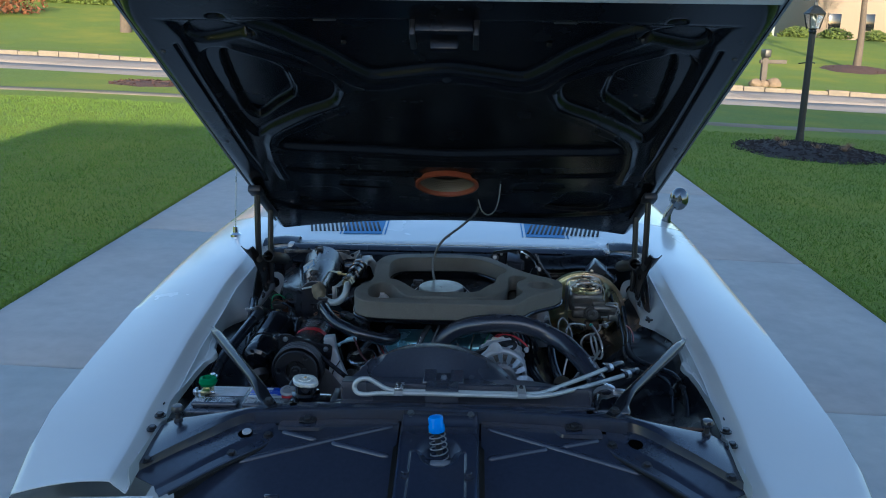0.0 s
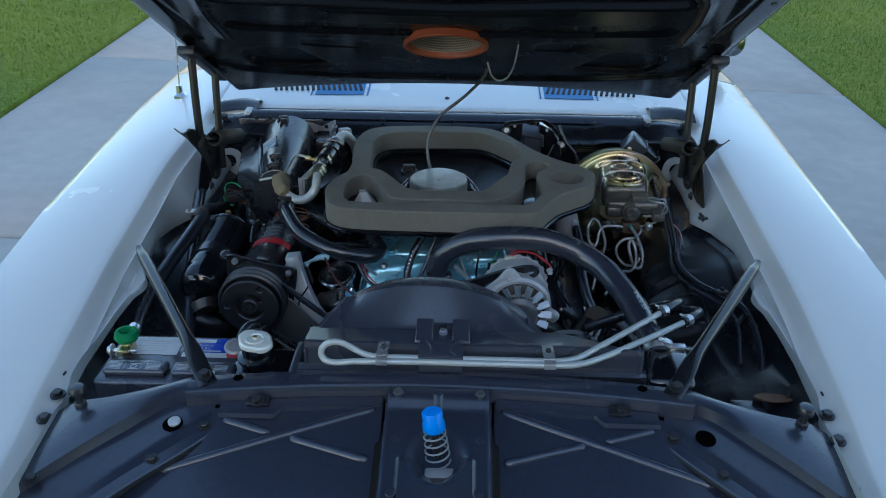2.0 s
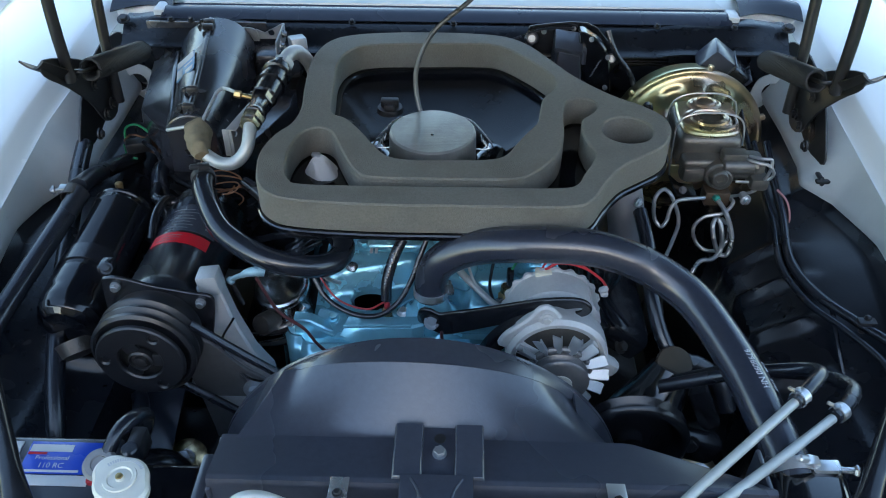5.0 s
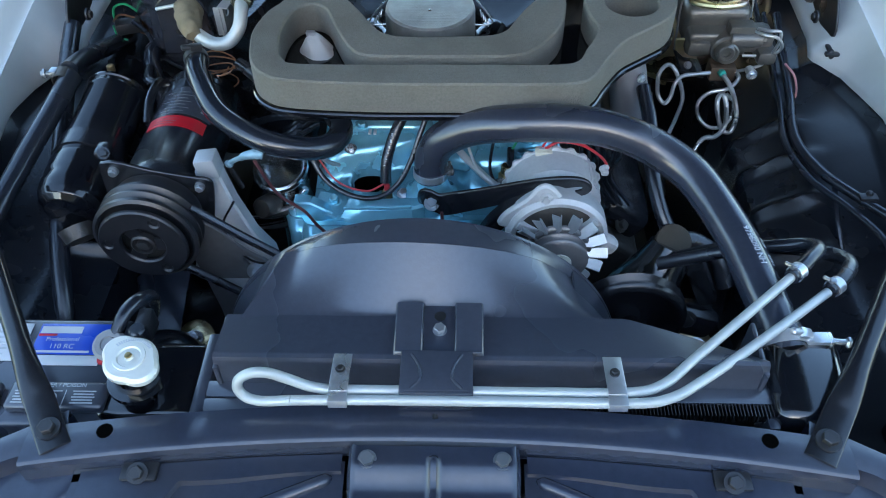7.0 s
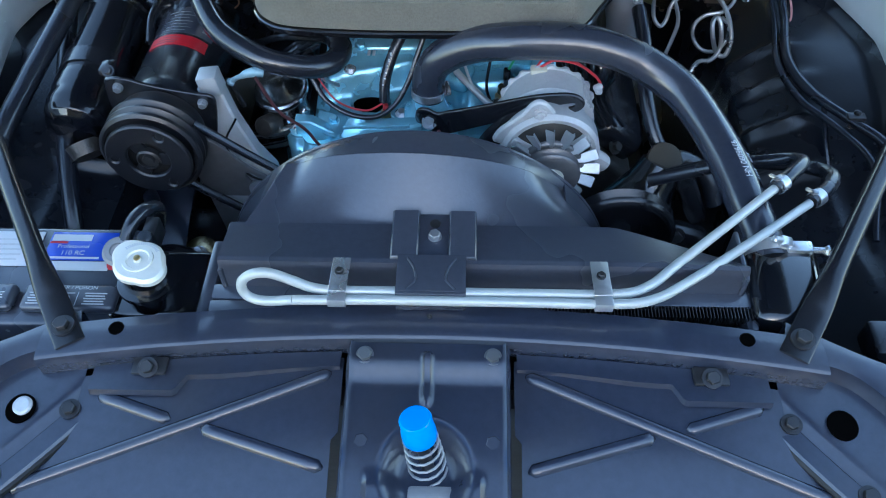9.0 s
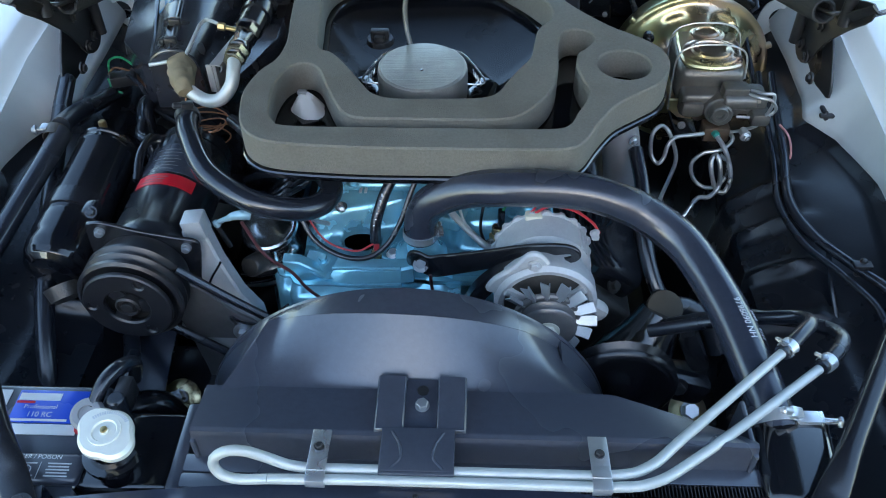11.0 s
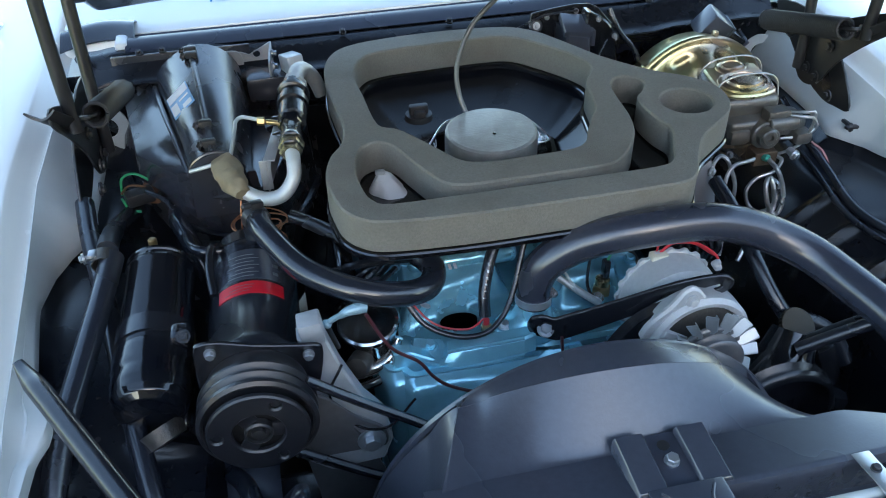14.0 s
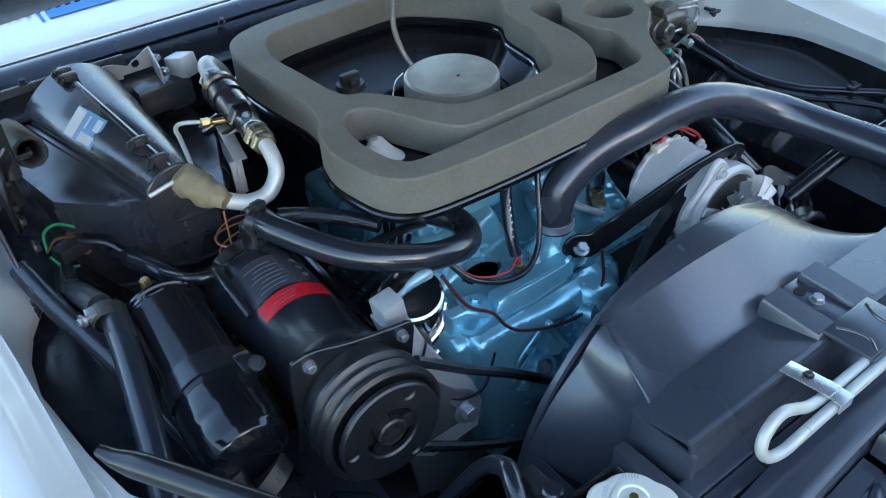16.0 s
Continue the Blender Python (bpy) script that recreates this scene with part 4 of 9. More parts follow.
    part("bolt", hexbolt((sx * 0.402, 1.760, 0.8785), (0, -0.05, 1), 0.0085, 0.007), M_bolt, br)


M_steel3 = mat("dark_zinc_bolt", (0.16, 0.17, 0.18), 0.34, 0.6, 60, 0.15)


def latch_plate():
    def f(u, v):
        x = -0.090 + 0.18 * u
        y = 1.752 - 0.29 * v
        z = 0.869 - 0.004 * v - 0.014 * sstep(0.06, 0.16, v) - 0.040 * sstep(0.2, 1.0, v)
        d = math.hypot(x - 0.002, (y - 1.615) * 0.9)
        z -= 0.022 * (1 - sstep(0.022, 0.052, d))
        z += 0.003 * math.exp(-((abs(x) - 0.084) / 0.003) ** 2) - 0.020 * sstep(0.086, 0.0895, abs(x))
        z += rib(x, y, (0, 1.735), (0, 1.690), 0.008, 0.006)
        z += 0.006 * (1 - sstep(0.058, 0.062, abs(x))) * sstep(1.62, 1.60, y)
        return (x, y, z)
    lp = part("latch_plate", sheet(f, 60, 90, 0.002), M_black, shelf)
    for p in ((-0.068, 1.737, 0.867), (0.070, 1.737, 0.867), (-0.066, 1.648, 0.841), (0.070, 1.648, 0.841), (-0.066, 1.545, 0.825), (0.066, 1.545, 0.825)):
        part("bolt", hexbolt(p, (0, -0.25, 1), 0.0078, 0.007, 1.25 if p[1] > 1.7 else 1.75), M_steel3 if p[1] > 1.7 else M_black, lp)


latch_plate()


def latch_pin():
    t = thing("hood_latch_pin", (0, 1.635, 0.79), "coil-sprung hood latch pin with a bright blue cap", "latch pin")
    ax0, ax1 = Vector((0.006, 1.628, 0.800)), Vector((-0.007, 1.640, 0.905))
    d = ax1 - ax0
    part("pin", cyl(ax0, ax0.lerp(ax1, 0.9), 0.007, seg=16), M_bolt, t)
    pts = []
    fr = along(ax0, d)
    for k in range(6 * 14 + 1):
        a = k / 14 * 6.283185
        h = 0.004 + 0.076 * k / 84
        r = 0.021 - 0.004 * k / 84
        pts.append(fr @ Vector((r * math.cos(a), r * math.sin(a), h)))
    part("spring", tube(pts, 0.0015, 7, 1), M_grey, t)
    part("cap", lathe([(0, 0.078), (0.0165, 0.078), (0.0180, 0.081), (0.0175, 0.092), (0.0160, 0.095), (0.0165, 0.109), (0.0145, 0.112), (0, 0.1135)], along(ax0, d), 28), M_bluecap, t, "bright blue plastic cap")
    c = thing("safety_catch", (0.0, 1.60, 0.80), "bare steel safety catch under the latch", "catch")
    part("body", join(box((0.008, 1.600, 0.800), (0.052, 0.022, 0.050), 0.006), cyl((-0.016, 1.59, 0.79), (-0.016, 1.57, 0.788), 0.009, seg=14)), M_grey, c)
    part("lever", box((0.012, 1.585, 0.820), (0.036, 0.05, 0.005), 0.002, Matrix.Rotation(radians(-20), 4, "X")), M_iron, c)


latch_pin()


# ---- the open hood ----
H0, HL, HN = Vector((0, 2.85, 1.06)), Vector((0, -1.25, 0.71)), Vector((0, 0.4939, 0.8695))


def hp(u, v, h=0.0):
    return H0 + HL * u + Vector((v, 0, 0)) + HN * h


def poly_dist(px, py, poly):
    """Signed distance to a closed outline (inside is positive), for arrays."""
    d, inside = np.full(px.shape, 1e9), np.zeros(px.shape, bool)
    n = len(poly)
    for i in range(n):
        ax, ay = poly[i]
        bx, by = poly[(i + 1) % n]
        t = np.clip(((px - ax) * (bx - ax) + (py - ay) * (by - ay)) / ((bx - ax) ** 2 + (by - ay) ** 2), 0, 1)
        d = np.minimum(d, np.hypot(px - ax - t * (bx - ax), py - ay - t * (by - ay)))
        c = ((ay > py) != (by > py)) & (px < (bx - ax) * (py - ay) / (by - ay + 1e-12) + ax)
        inside ^= c
    return np.where(inside, d, -d)


def hood():
    t = thing("hood", (0, 2.85, 1.06), "raised white hood, its ribbed inner panel painted satin black", "hood")
    nu, nv = 380, 320
    uu, vv = np.meshgrid(np.linspace(0, 1, nu + 1), np.linspace(-1, 1, nv + 1), indexing="ij")
    rear = -0.045 + 0.10 * (1 - vv ** 2)
    U = rear + (1.01 - rear) * uu
    W = 0.648 - 0.02 * np.clip(1 - U, 0, 1) * 0 - 0.03 * np.clip((U - 0.93) / 0.08, 0, 1) ** 2
    V = vv * W
    X, Yy = V, U * 1.4376
    h = np.zeros(U.shape)

    def press(poly, depth, soft):
        nonlocal h
        for s in (-1, 1):
            q = rounded([(s * v, u * 1.4376) for u, v in poly], 4)
            d = poly_dist(X, Yy, q)
            k = np.clip(d / soft, 0, 1)
            h = np.maximum(h, depth * k * k * (3 - 2 * k))

    def bead(poly, hgt, w):
        nonlocal h
        for s in (-1, 1):
            q = [(s * v, u * 1.4376) for u, v in poly]
            d = np.full(U.shape, 9.0)
            for a, b in zip(q, q[1:]):
                tt = np.clip(((X - a[0]) * (b[0] - a[0]) + (Yy - a[1]) * (b[1] - a[1])) / ((b[0] - a[0]) ** 2 + (b[1] - a[1]) ** 2), 0, 1)
                d = np.minimum(d, np.hypot(X - a[0] - tt * (b[0] - a[0]), Yy - a[1] - tt * (b[1] - a[1])))
            h = h - hgt * np.exp(-(d / w) ** 2)

    press([(0.955, -0.50), (0.955, 0.50), (0.90, 0.55), (0.52, 0.56), (0.14, 0.545), (0.12, -0.545), (0.52, -0.56), (0.90, -0.55)], 0.008, 0.03)
    # three-cornered hollow with a second, deeper floor
    press([(0.870, 0.470), (0.848, 0.535), (0.78, 0.552), (0.62, 0.545), (0.53, 0.515), (0.575, 0.445), (0.632, 0.355), (0.675, 0.272), (0.724, 0.246), (0.772, 0.262), (0.815, 0.335)], 0.022, 0.020)
    press([(0.846, 0.462), (0.832, 0.500), (0.72, 0.516), (0.625, 0.518), (0.594, 0.495), (0.600, 0.468), (0.645, 0.415), (0.690, 0.360), (0.735, 0.352), (0.790, 0.366)], 0.042, 0.016)
    press([(0.945, 0.480), (0.930, 0.530), (0.897, 0.540), (0.873, 0.510), (0.885, 0.440), (0.903, 0.392), (0.930, 0.402)], 0.024, 0.018)
    press([(0.935, 0.455), (0.925, 0.470), (0.905, 0.420), (0.897, 0.385), (0.925, 0.405)], 0.036, 0.010)
    press([(0.965, 0.435), (0.965, 0.462), (0.952, 0.462), (0.952, 0.430)], 0.024, 0.008)
    # front tray behind the latch
    press([(0.945, 0.37), (0.895, 0.345), (0.845, 0.275), (0.790, 0.215), (0.765, 0.170), (0.775, 0.100), (0.790, 0.0), (0.775, -0.100), (0.765, -0.170), (0.790, -0.215), (0.845, -0.275), (0.895, -0.345), (0.945, -0.37)], 0.026, 0.022)
    # wide middle tray, and the rear one with its side pockets
    press([(0.725, 0.0), (0.720, 0.13), (0.690, 0.205), (0.640, 0.285), (0.575, 0.385), (0.530, 0.455), (0.470, 0.470), (0.455, 0.24), (0.440, 0.0), (0.455, -0.24), (0.470, -0.470), (0.530, -0.455), (0.575, -0.385), (0.640, -0.285), (0.690, -0.205), (0.720, -0.13)], 0.026, 0.028)
    press([(0.405, 0.46), (0.400, 0.25), (0.395, 0.0), (0.400, -0.25), (0.405, -0.46), (0.35, -0.47), (0.335, -0.25), (0.33, 0.0), (0.335, 0.25), (0.35, 0.47)], 0.016, 0.016)
    press([(0.318, 0.180), (0.325, 0.335), (0.300, 0.362), (0.262, 0.350), (0.250, 0.180)], 0.010, 0.030)
    press([(0.268, 0.375), (0.245, 0.505), (0.130, 0.490), (0.140, 0.300), (0.215, 0.330)], 0.020, 0.018)
    press([(0.385, 0.305), (0.385, 0.265), (0.355, 0.265), (0.355, 0.305)], 0.030, 0.009)
    bead([(0.866, 0.452), (0.812, 0.331), (0.774, 0.258), (0.728, 0.238), (0.676, 0.264), (0.634, 0.348), (0.580, 0.428), (0.545, 0.470), (0.505, 0.490), (0.416, 0.507), (0.310, 0.508)], 0.0065, 0.009)
    bead([(0.900, 0.405), (0.847, 0.311), (0.796, 0.255), (0.757, 0.215), (0.741, 0.180), (0.747, 0.127), (0.764, 0.075), (0.775, 0.0)], 0.0065, 0.010)
    bead([(0.780, 0.368), (0.690, 0.367)], 0.005, 0.005)
    bead([(0.435, 0.0), (0.445, 0.245)], 0.005, 0.007)
    bead([(0.880, 0.562), (0.633, 0.566), (0.300, 0.568)], -0.006, 0.004)
    edge = np.clip((np.abs(vv) - 0.935) / 0.065, 0, 1)
    h = h + 0.036 * edge ** 2
    me = bpy.data.meshes.new("tmp_panel")
    P = np.stack([V, H0.y + HL.y * U + HN.y * h, H0.z + HL.z * U + HN.z * h], -1).reshape(-1, 3)
    idx = np.arange((nu + 1) * (nv + 1)).reshape(nu + 1, nv + 1)
    quads = np.stack([idx[:-1, :-1], idx[1:, :-1], idx[1:, 1:], idx[:-1, 1:]], -1).reshape(-1, 4)
    away = np.hypot(V + 0.013, (U - 0.295) * 1.4376).reshape(-1) > 0.086
    me.from_pydata(P.tolist(), [], quads[away[quads].all(axis=1)].tolist())
    bm = bmesh.new()
    bm.from_mesh(me)
    bpy.data.meshes.remove(me)
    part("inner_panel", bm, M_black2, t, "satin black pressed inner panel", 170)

    def skin(u, v):
        w = v * 2 - 1
        r = -0.05 + 0.10 * (1 - w * w)
        k = r + (1.03 - r) * u
        return hp(k, w * 0.656, 0.062 + 0.03 * (1 - w * w) - 0.03 * sstep(0.9, 1, abs(w)) - 0.045 * sstep(0.96, 1.0, u))
    part("outer_skin", sheet(skin, 60, 40, 0.002), M_white, t, "glossy white outer skin")
    for s in (-1, 1):
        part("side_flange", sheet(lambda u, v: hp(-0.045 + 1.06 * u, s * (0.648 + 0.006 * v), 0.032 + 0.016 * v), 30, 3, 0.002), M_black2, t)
        for u in (0.22, 0.52, 0.86):
            part("plug", lathe([(0, -0.002), (0.005, -0.002), (0.006, 0.001)], along(hp(u, s * 0.60, 0.0), HN), 12), M_bolt, t)
        # small labels' slots and vents near the leading edge
        part("slot", box(hp(0.95, s * 0.235, 0.006), (0.045, 0.004, 0.01), 0.002), M_iron, t)
        part("tab", box(hp(0.865, s * 0.215, 0.024), (0.012, 0.022, 0.012), 0.002), M_black2, t)
    part("front_lip", sheet(lambda u, v: hp(1.005 + 0.028 * v, -0.62 + 1.24 * u, 0.0 + 0.03 * v * v), 30, 5, 0.002), M_white, t)
    lr = part("latch_receiver", join(box(hp(0.945, 0.0, -0.012), (0.115, 0.05, 0.035), 0.006, Matrix.Rotation(radians(-29.6), 4, "X")), box(hp(0.935, 0.0, -0.035), (0.055, 0.02, 0.03), 0.004, Matrix.Rotation(radians(-29.6), 4, "X"))), M_black2, t)
    for s in (-1, 1):
        part("leg", box(hp(0.935, s * 0.062, -0.012), (0.012, 0.06, 0.04), 0.003, Matrix.Rotation(radians(-29.6), 4, "X")), M_bolt, lr)
    # round air opening with its orange lip and wire mesh
    m = along(hp(0.295, -0.013, 0.012), -HN)
    ring = part("air_opening", lathe([(0.094, -0.01), (0.097, 0.010), (0.092, 0.013), (0.0865, 0.011), (0.084, 0.001), (0.0835, -0.002)], m, 56), M_orange, t, "orange lip round the air opening")
    bm = bmesh.new()
    for i in range(78):
        for j in range(7):
            a0, h = (i + 0.5 * (j % 2)) / 78 * 6.283185, -0.002 - j * 0.0058
            def ring_pt(r, q):
                a = a0 + r * math.cos(q) / 0.0815
                return bm.verts.new((0.0815 * math.cos(a), 0.0815 * math.sin(a), h + r * math.sin(q)))
            vs = [ring_pt(0.0020, k * 1.0472 + 0.5236) for k in range(6)]
            vo = [ring_pt(0.0039, k * 1.0472 + 0.5236) for k in range(6)]
            for k in range(6):
                bm.faces.new((vs[k], vs[(k + 1) % 6], vo[(k + 1) % 6], vo[k]))
    bm.transform(m)
    part("mesh", bm, M_mesh, ring, "perforated metal mesh", smooth=False)
    # near-black cup gives the shaded depth behind the mesh
    part("shade_backing", lathe([(0, -0.043), (0.083, -0.043), (0.083, -0.002)], m, 40), M_deep, ring)


hood()


M_spring = mat("dull_black_spring", (0.030, 0.031, 0.034), 0.6, 0, 60, 0.15, spec=0.3)


def hinge(sx):
    t = thing("hinge_assembly", (sx * 0.63, 2.62, 0.87), "black sprung hood hinge with two lifting arms", "hood hinge", "hinges of the raised hood")
    yz = Matrix(((0, 0, sx, 0), (1, 0, 0, 0), (0, 1, 0, 0), (0, 0, 0, 1)))
    def plate(poly, x, th, bev=0.001):
        return prism(poly, th, bev=bev, m=Matrix.Translation((x, 0, 0)) @ yz)
    part("mount_plate", plate(rounded([(2.525, 0.866), (2.58, 0.852), (2.66, 0.87), (2.74, 0.92), (2.80, 0.965), (2.70, 0.985), (2.60, 0.955), (2.545, 0.905)], 3), sx * 0.640, 0.004), M_bolt, t)
    part("side_plate", plate(rounded([(2.458, 1.072), (2.448, 1.050), (2.50, 1.005), (2.56, 0.945), (2.60, 0.885), (2.65, 0.875), (2.68, 0.92), (2.64, 0.97), (2.56, 1.025)], 3), sx * 0.618, 0.004), M_bolt, t)
    part("flare", sheet(lambda u, v: (sx * (0.600 + 0.035 * v + 0.01 * u), 2.515 - 0.075 * u, 1.022 + 0.058 * u - 0.012 * math.sin(v * 3.1)), 8, 8, 0.003), M_bolt, t)
    for a, b, r in (((2.50, 1.015), (2.512, 1.255), 0.0095), ((2.645, 0.90), (2.675, 1.165), 0.0095)):
        p0, p1 = Vector((sx * 0.607, a[0], a[1])), Vector((sx * 0.607, b[0], b[1]))
        part("arm", tube([p0, p0.lerp(p1, 0.35) + Vector((0, -0.006, 0)), p0.lerp(p1, 0.7) + Vector((0, -0.004, 0)), p1], r, 10), M_bolt, t)
    part("hood_leaf", join(box(hp(0.18, sx * 0.610, -0.010), (0.032, 0.27, 0.012), 0.005, Matrix.Rotation(radians(-29.6), 4, "X")), box(hp(0.275, sx * 0.607, -0.016), (0.042, 0.055, 0.022), 0.006, Matrix.Rotation(radians(-29.6), 4, "X"))), M_bolt, t)
    a, b = Vector((sx * 0.577, 2.725, 0.962)), Vector((sx * 0.580, 2.515, 1.028))
    fr = along(a, b - a)
    n, ln = 42, (b - a).length
    coil = [fr @ Vector((0.0165 * math.cos(k * 6.283185 / 10), 0.0165 * math.sin(k * 6.283185 / 10), ln * k / (n * 10))) for k in range(n * 10 + 1)]
    part("spring", tube(coil, 0.0030, 6, 1), M_spring, t)
    part("hook", tube([a + (b - a) * 0.9, b + Vector((sx * 0.005, -0.012, 0.004)), b + Vector((sx * 0.026, -0.004, 0.0)), b + Vector((sx * 0.036, 0.012, -0.004))], 0.0035, 8), M_bolt, t)
    part("hook", tube([a + (b - a) * 0.06, a + Vector((0, 0.016, 0.006)), a + Vector((sx * 0.02, 0.022, 0.004)), a + Vector((sx * 0.058, 0.012, -0.002))], 0.0035, 8), M_bolt, t)
    for p in ((2.555, 0.885), (2.60, 0.90), (2.63, 0.905), (2.70, 0.945), (2.585, 0.965), (2.53, 1.01)):
        part("rivet", hexbolt((sx * 0.615, p[0], p[1]), (-sx, 0, 0), 0.007, 0.005), M_bolt, t)
    # white bracket plate with its large hole, behind the hinge
    part("hinge_bracket", prism(rounded([(0.600, 0.815), (0.605, 0.87), (0.63, 0.888), (0.665, 0.885), (0.70, 0.92), (0.70, 0.80), (0.66, 0.78), (0.63, 0.80)], 4), 0.003, [ngon(24, 0.019, 0.640, 0.849)], 0.0008,
                                     m=Matrix(((sx, 0, 0, 0), (0, 0, 1, 2.818), (0, 1, 0, 0), (0, 0, 0, 1)))), M_white_in, car, "white hinge bracket with a round hole")


for sx in (-1, 1):
    hinge(sx)


# chrome with the dark reflection of the lawn put into its base colour
M_mirror = mat("reflection_dark_chrome", (0.22, 0.23, 0.24), 0.12, 1.0, 20, 0.05)


def mirror_antenna():
    t = thing("door_mirror", (0.93, 3.45, 1.0), "round chrome door mirror on a short stalk", "mirror")
    part("stalk", tube([(0.90, 3.47, 0.955), (0.905, 3.46, 1.0), (0.925, 3.45, 1.05)], [0.022, 0.014, 0.012], 12), M_mirror, t)
    part("shell", lathe([(0, 0), (0.032, 0.004), (0.050, 0.02), (0.054, 0.04), (0.051, 0.044), (0, 0.042)], along((0.928, 3.43, 1.065), (0.6, 1, 0.0)) @ Matrix.Diagonal((0.72, 0.9, 1, 1)), 32), M_mirror, t)
    a = thing("antenna", (-0.83, 3.03, 0.95), "chrome whip antenna on the white fender", "antenna")
    part("base", lathe([(0, -0.02), (0.022, -0.02), (0.020, 0.004), (0.011, 0.012), (0.009, 0.035), (0, 0.036)], Matrix.Translation((-0.84, 3.05, 0.965)), 20), M_chrome, a)
    part("rod", tube([(-0.84, 3.05, 0.99), (-0.825, 3.05, 1.25), (-0.81, 3.05, 1.6)], 0.0025, 6), M_steel, a)


mirror_antenna()
part("subframe", join(box((0, 2.3, 0.30), (1.5, 1.25, 0.03), 0.01), box((0, 1.72, 0.48), (1.25, 0.03, 0.66), 0.01)), M_deep, car, "dark underbody below the engine")


# ---- radiator, shroud and cooler lines ----
def radiator():
    t = thing("radiator", (0, 1.85, 0.45), "black crossflow radiator with a finned core and side tanks", "radiator")
    part("core", box((0.045, 1.845, 0.635), (0.66, 0.05, 0.39), 0.004), M_deep, t)
    for k in range(60):
        x = 0.135 + k * 0.0039
        part("fin", box((x, 1.8095, 0.849), (0.0012, 0.015, 0.012), 0.0), M_bolt, t)
    part("top_channel", box((0.055, 1.829, 0.848), (0.65, 0.022, 0.012), 0.003), M_plast, t)
    part("top_channel", box((-0.070, 1.808, 0.846), (0.40, 0.018, 0.016), 0.003), M_plast, t)
    part("tank", box((-0.325, 1.850, 0.665), (0.115, 0.105, 0.355), 0.012, seg=3), M_gloss, t, "gloss black side tank with filler neck")
    part("tank", box((0.412, 1.852, 0.688), (0.085, 0.125, 0.36), 0.016, Matrix.Rotation(radians(-6), 4, "Z"), 3), M_gloss, t, "gloss black outlet tank")
    part("seam", box((0.365, 1.852, 0.70), (0.014, 0.125, 0.30), 0.004), M_plast, t)
    part("seam", box((-0.262, 1.850, 0.70), (0.016, 0.11, 0.31), 0.004), M_plast, t)
    part("filler_neck", lathe([(0.029, 0.83), (0.029, 0.862), (0.034, 0.866), (0.034, 0.872), (0.026, 0.874), (0.026, 0.898), (0, 0.898)], Matrix.Translation((-0.329, 1.831, 0)), 28), M_gloss, t)
    part("outlet_neck", cyl((0.402, 1.875, 0.835), (0.400, 1.915, 0.862), 0.021), M_gloss, t)
    # pressure cap with its two ears
    out = []
    for k in range(64):
        a = 6.283185 * k / 64
        out.append(((0.0335 + 0.0105 * max(0, math.cos(2 * (a + 0.72))) ** 1.1) * math.cos(a), (0.0335 + 0.0105 * max(0, math.cos(2 * (a + 0.72))) ** 1.1) * math.sin(a)))
    c = part("pressure_cap", prism(out, 0.014, bev=0.004, m=Matrix.Translation((-0.329, 1.831, 0.895)) @ Matrix.Diagonal((0.86, 0.86, 0.9, 1))), M_cadpale, t, "pale zinc pressure cap with two ears")
    part("dome", lathe([(0.021, 0.889), (0.020, 0.8925), (0.0155, 0.8925), (0.013, 0.8895), (0.006, 0.8895), (0.005, 0.894), (0, 0.894)], Matrix.Translation((-0.329, 1.831, 0.0170)) @ Matrix.Diagonal((0.86, 0.86, 1, 1)), 32), M_cadpale, c)
    part("rivet", lathe([(0.0045, 0.893), (0.0035, 0.8955), (0, 0.896)], Matrix.Translation((-0.329, 1.831, 0.0170)), 14), M_brass, c)
    for k in range(18):
        a = 0.6 + k * 0.105
        part("print", box((-0.329 + 0.0235 * math.cos(a), 1.831 + 0.0235 * math.sin(a), 0.9075), (0.0016, 0.0042, 0.0006), 0.0, Matrix.Rotation(a + 1.57, 4, "Z")), M_alu, c)


M_cadpale = mat("pale_zinc", (0.74, 0.73, 0.66), 0.42, 0.30, 60, 0.08, stain=0.3, stain_col=(0.5, 0.47, 0.36))
radiator()

RC, RZ, RR = -0.028, 0.667, 0.270


def zring(x):
    return RZ + math.sqrt(max(0.0004, RR * RR - (x - RC) ** 2))


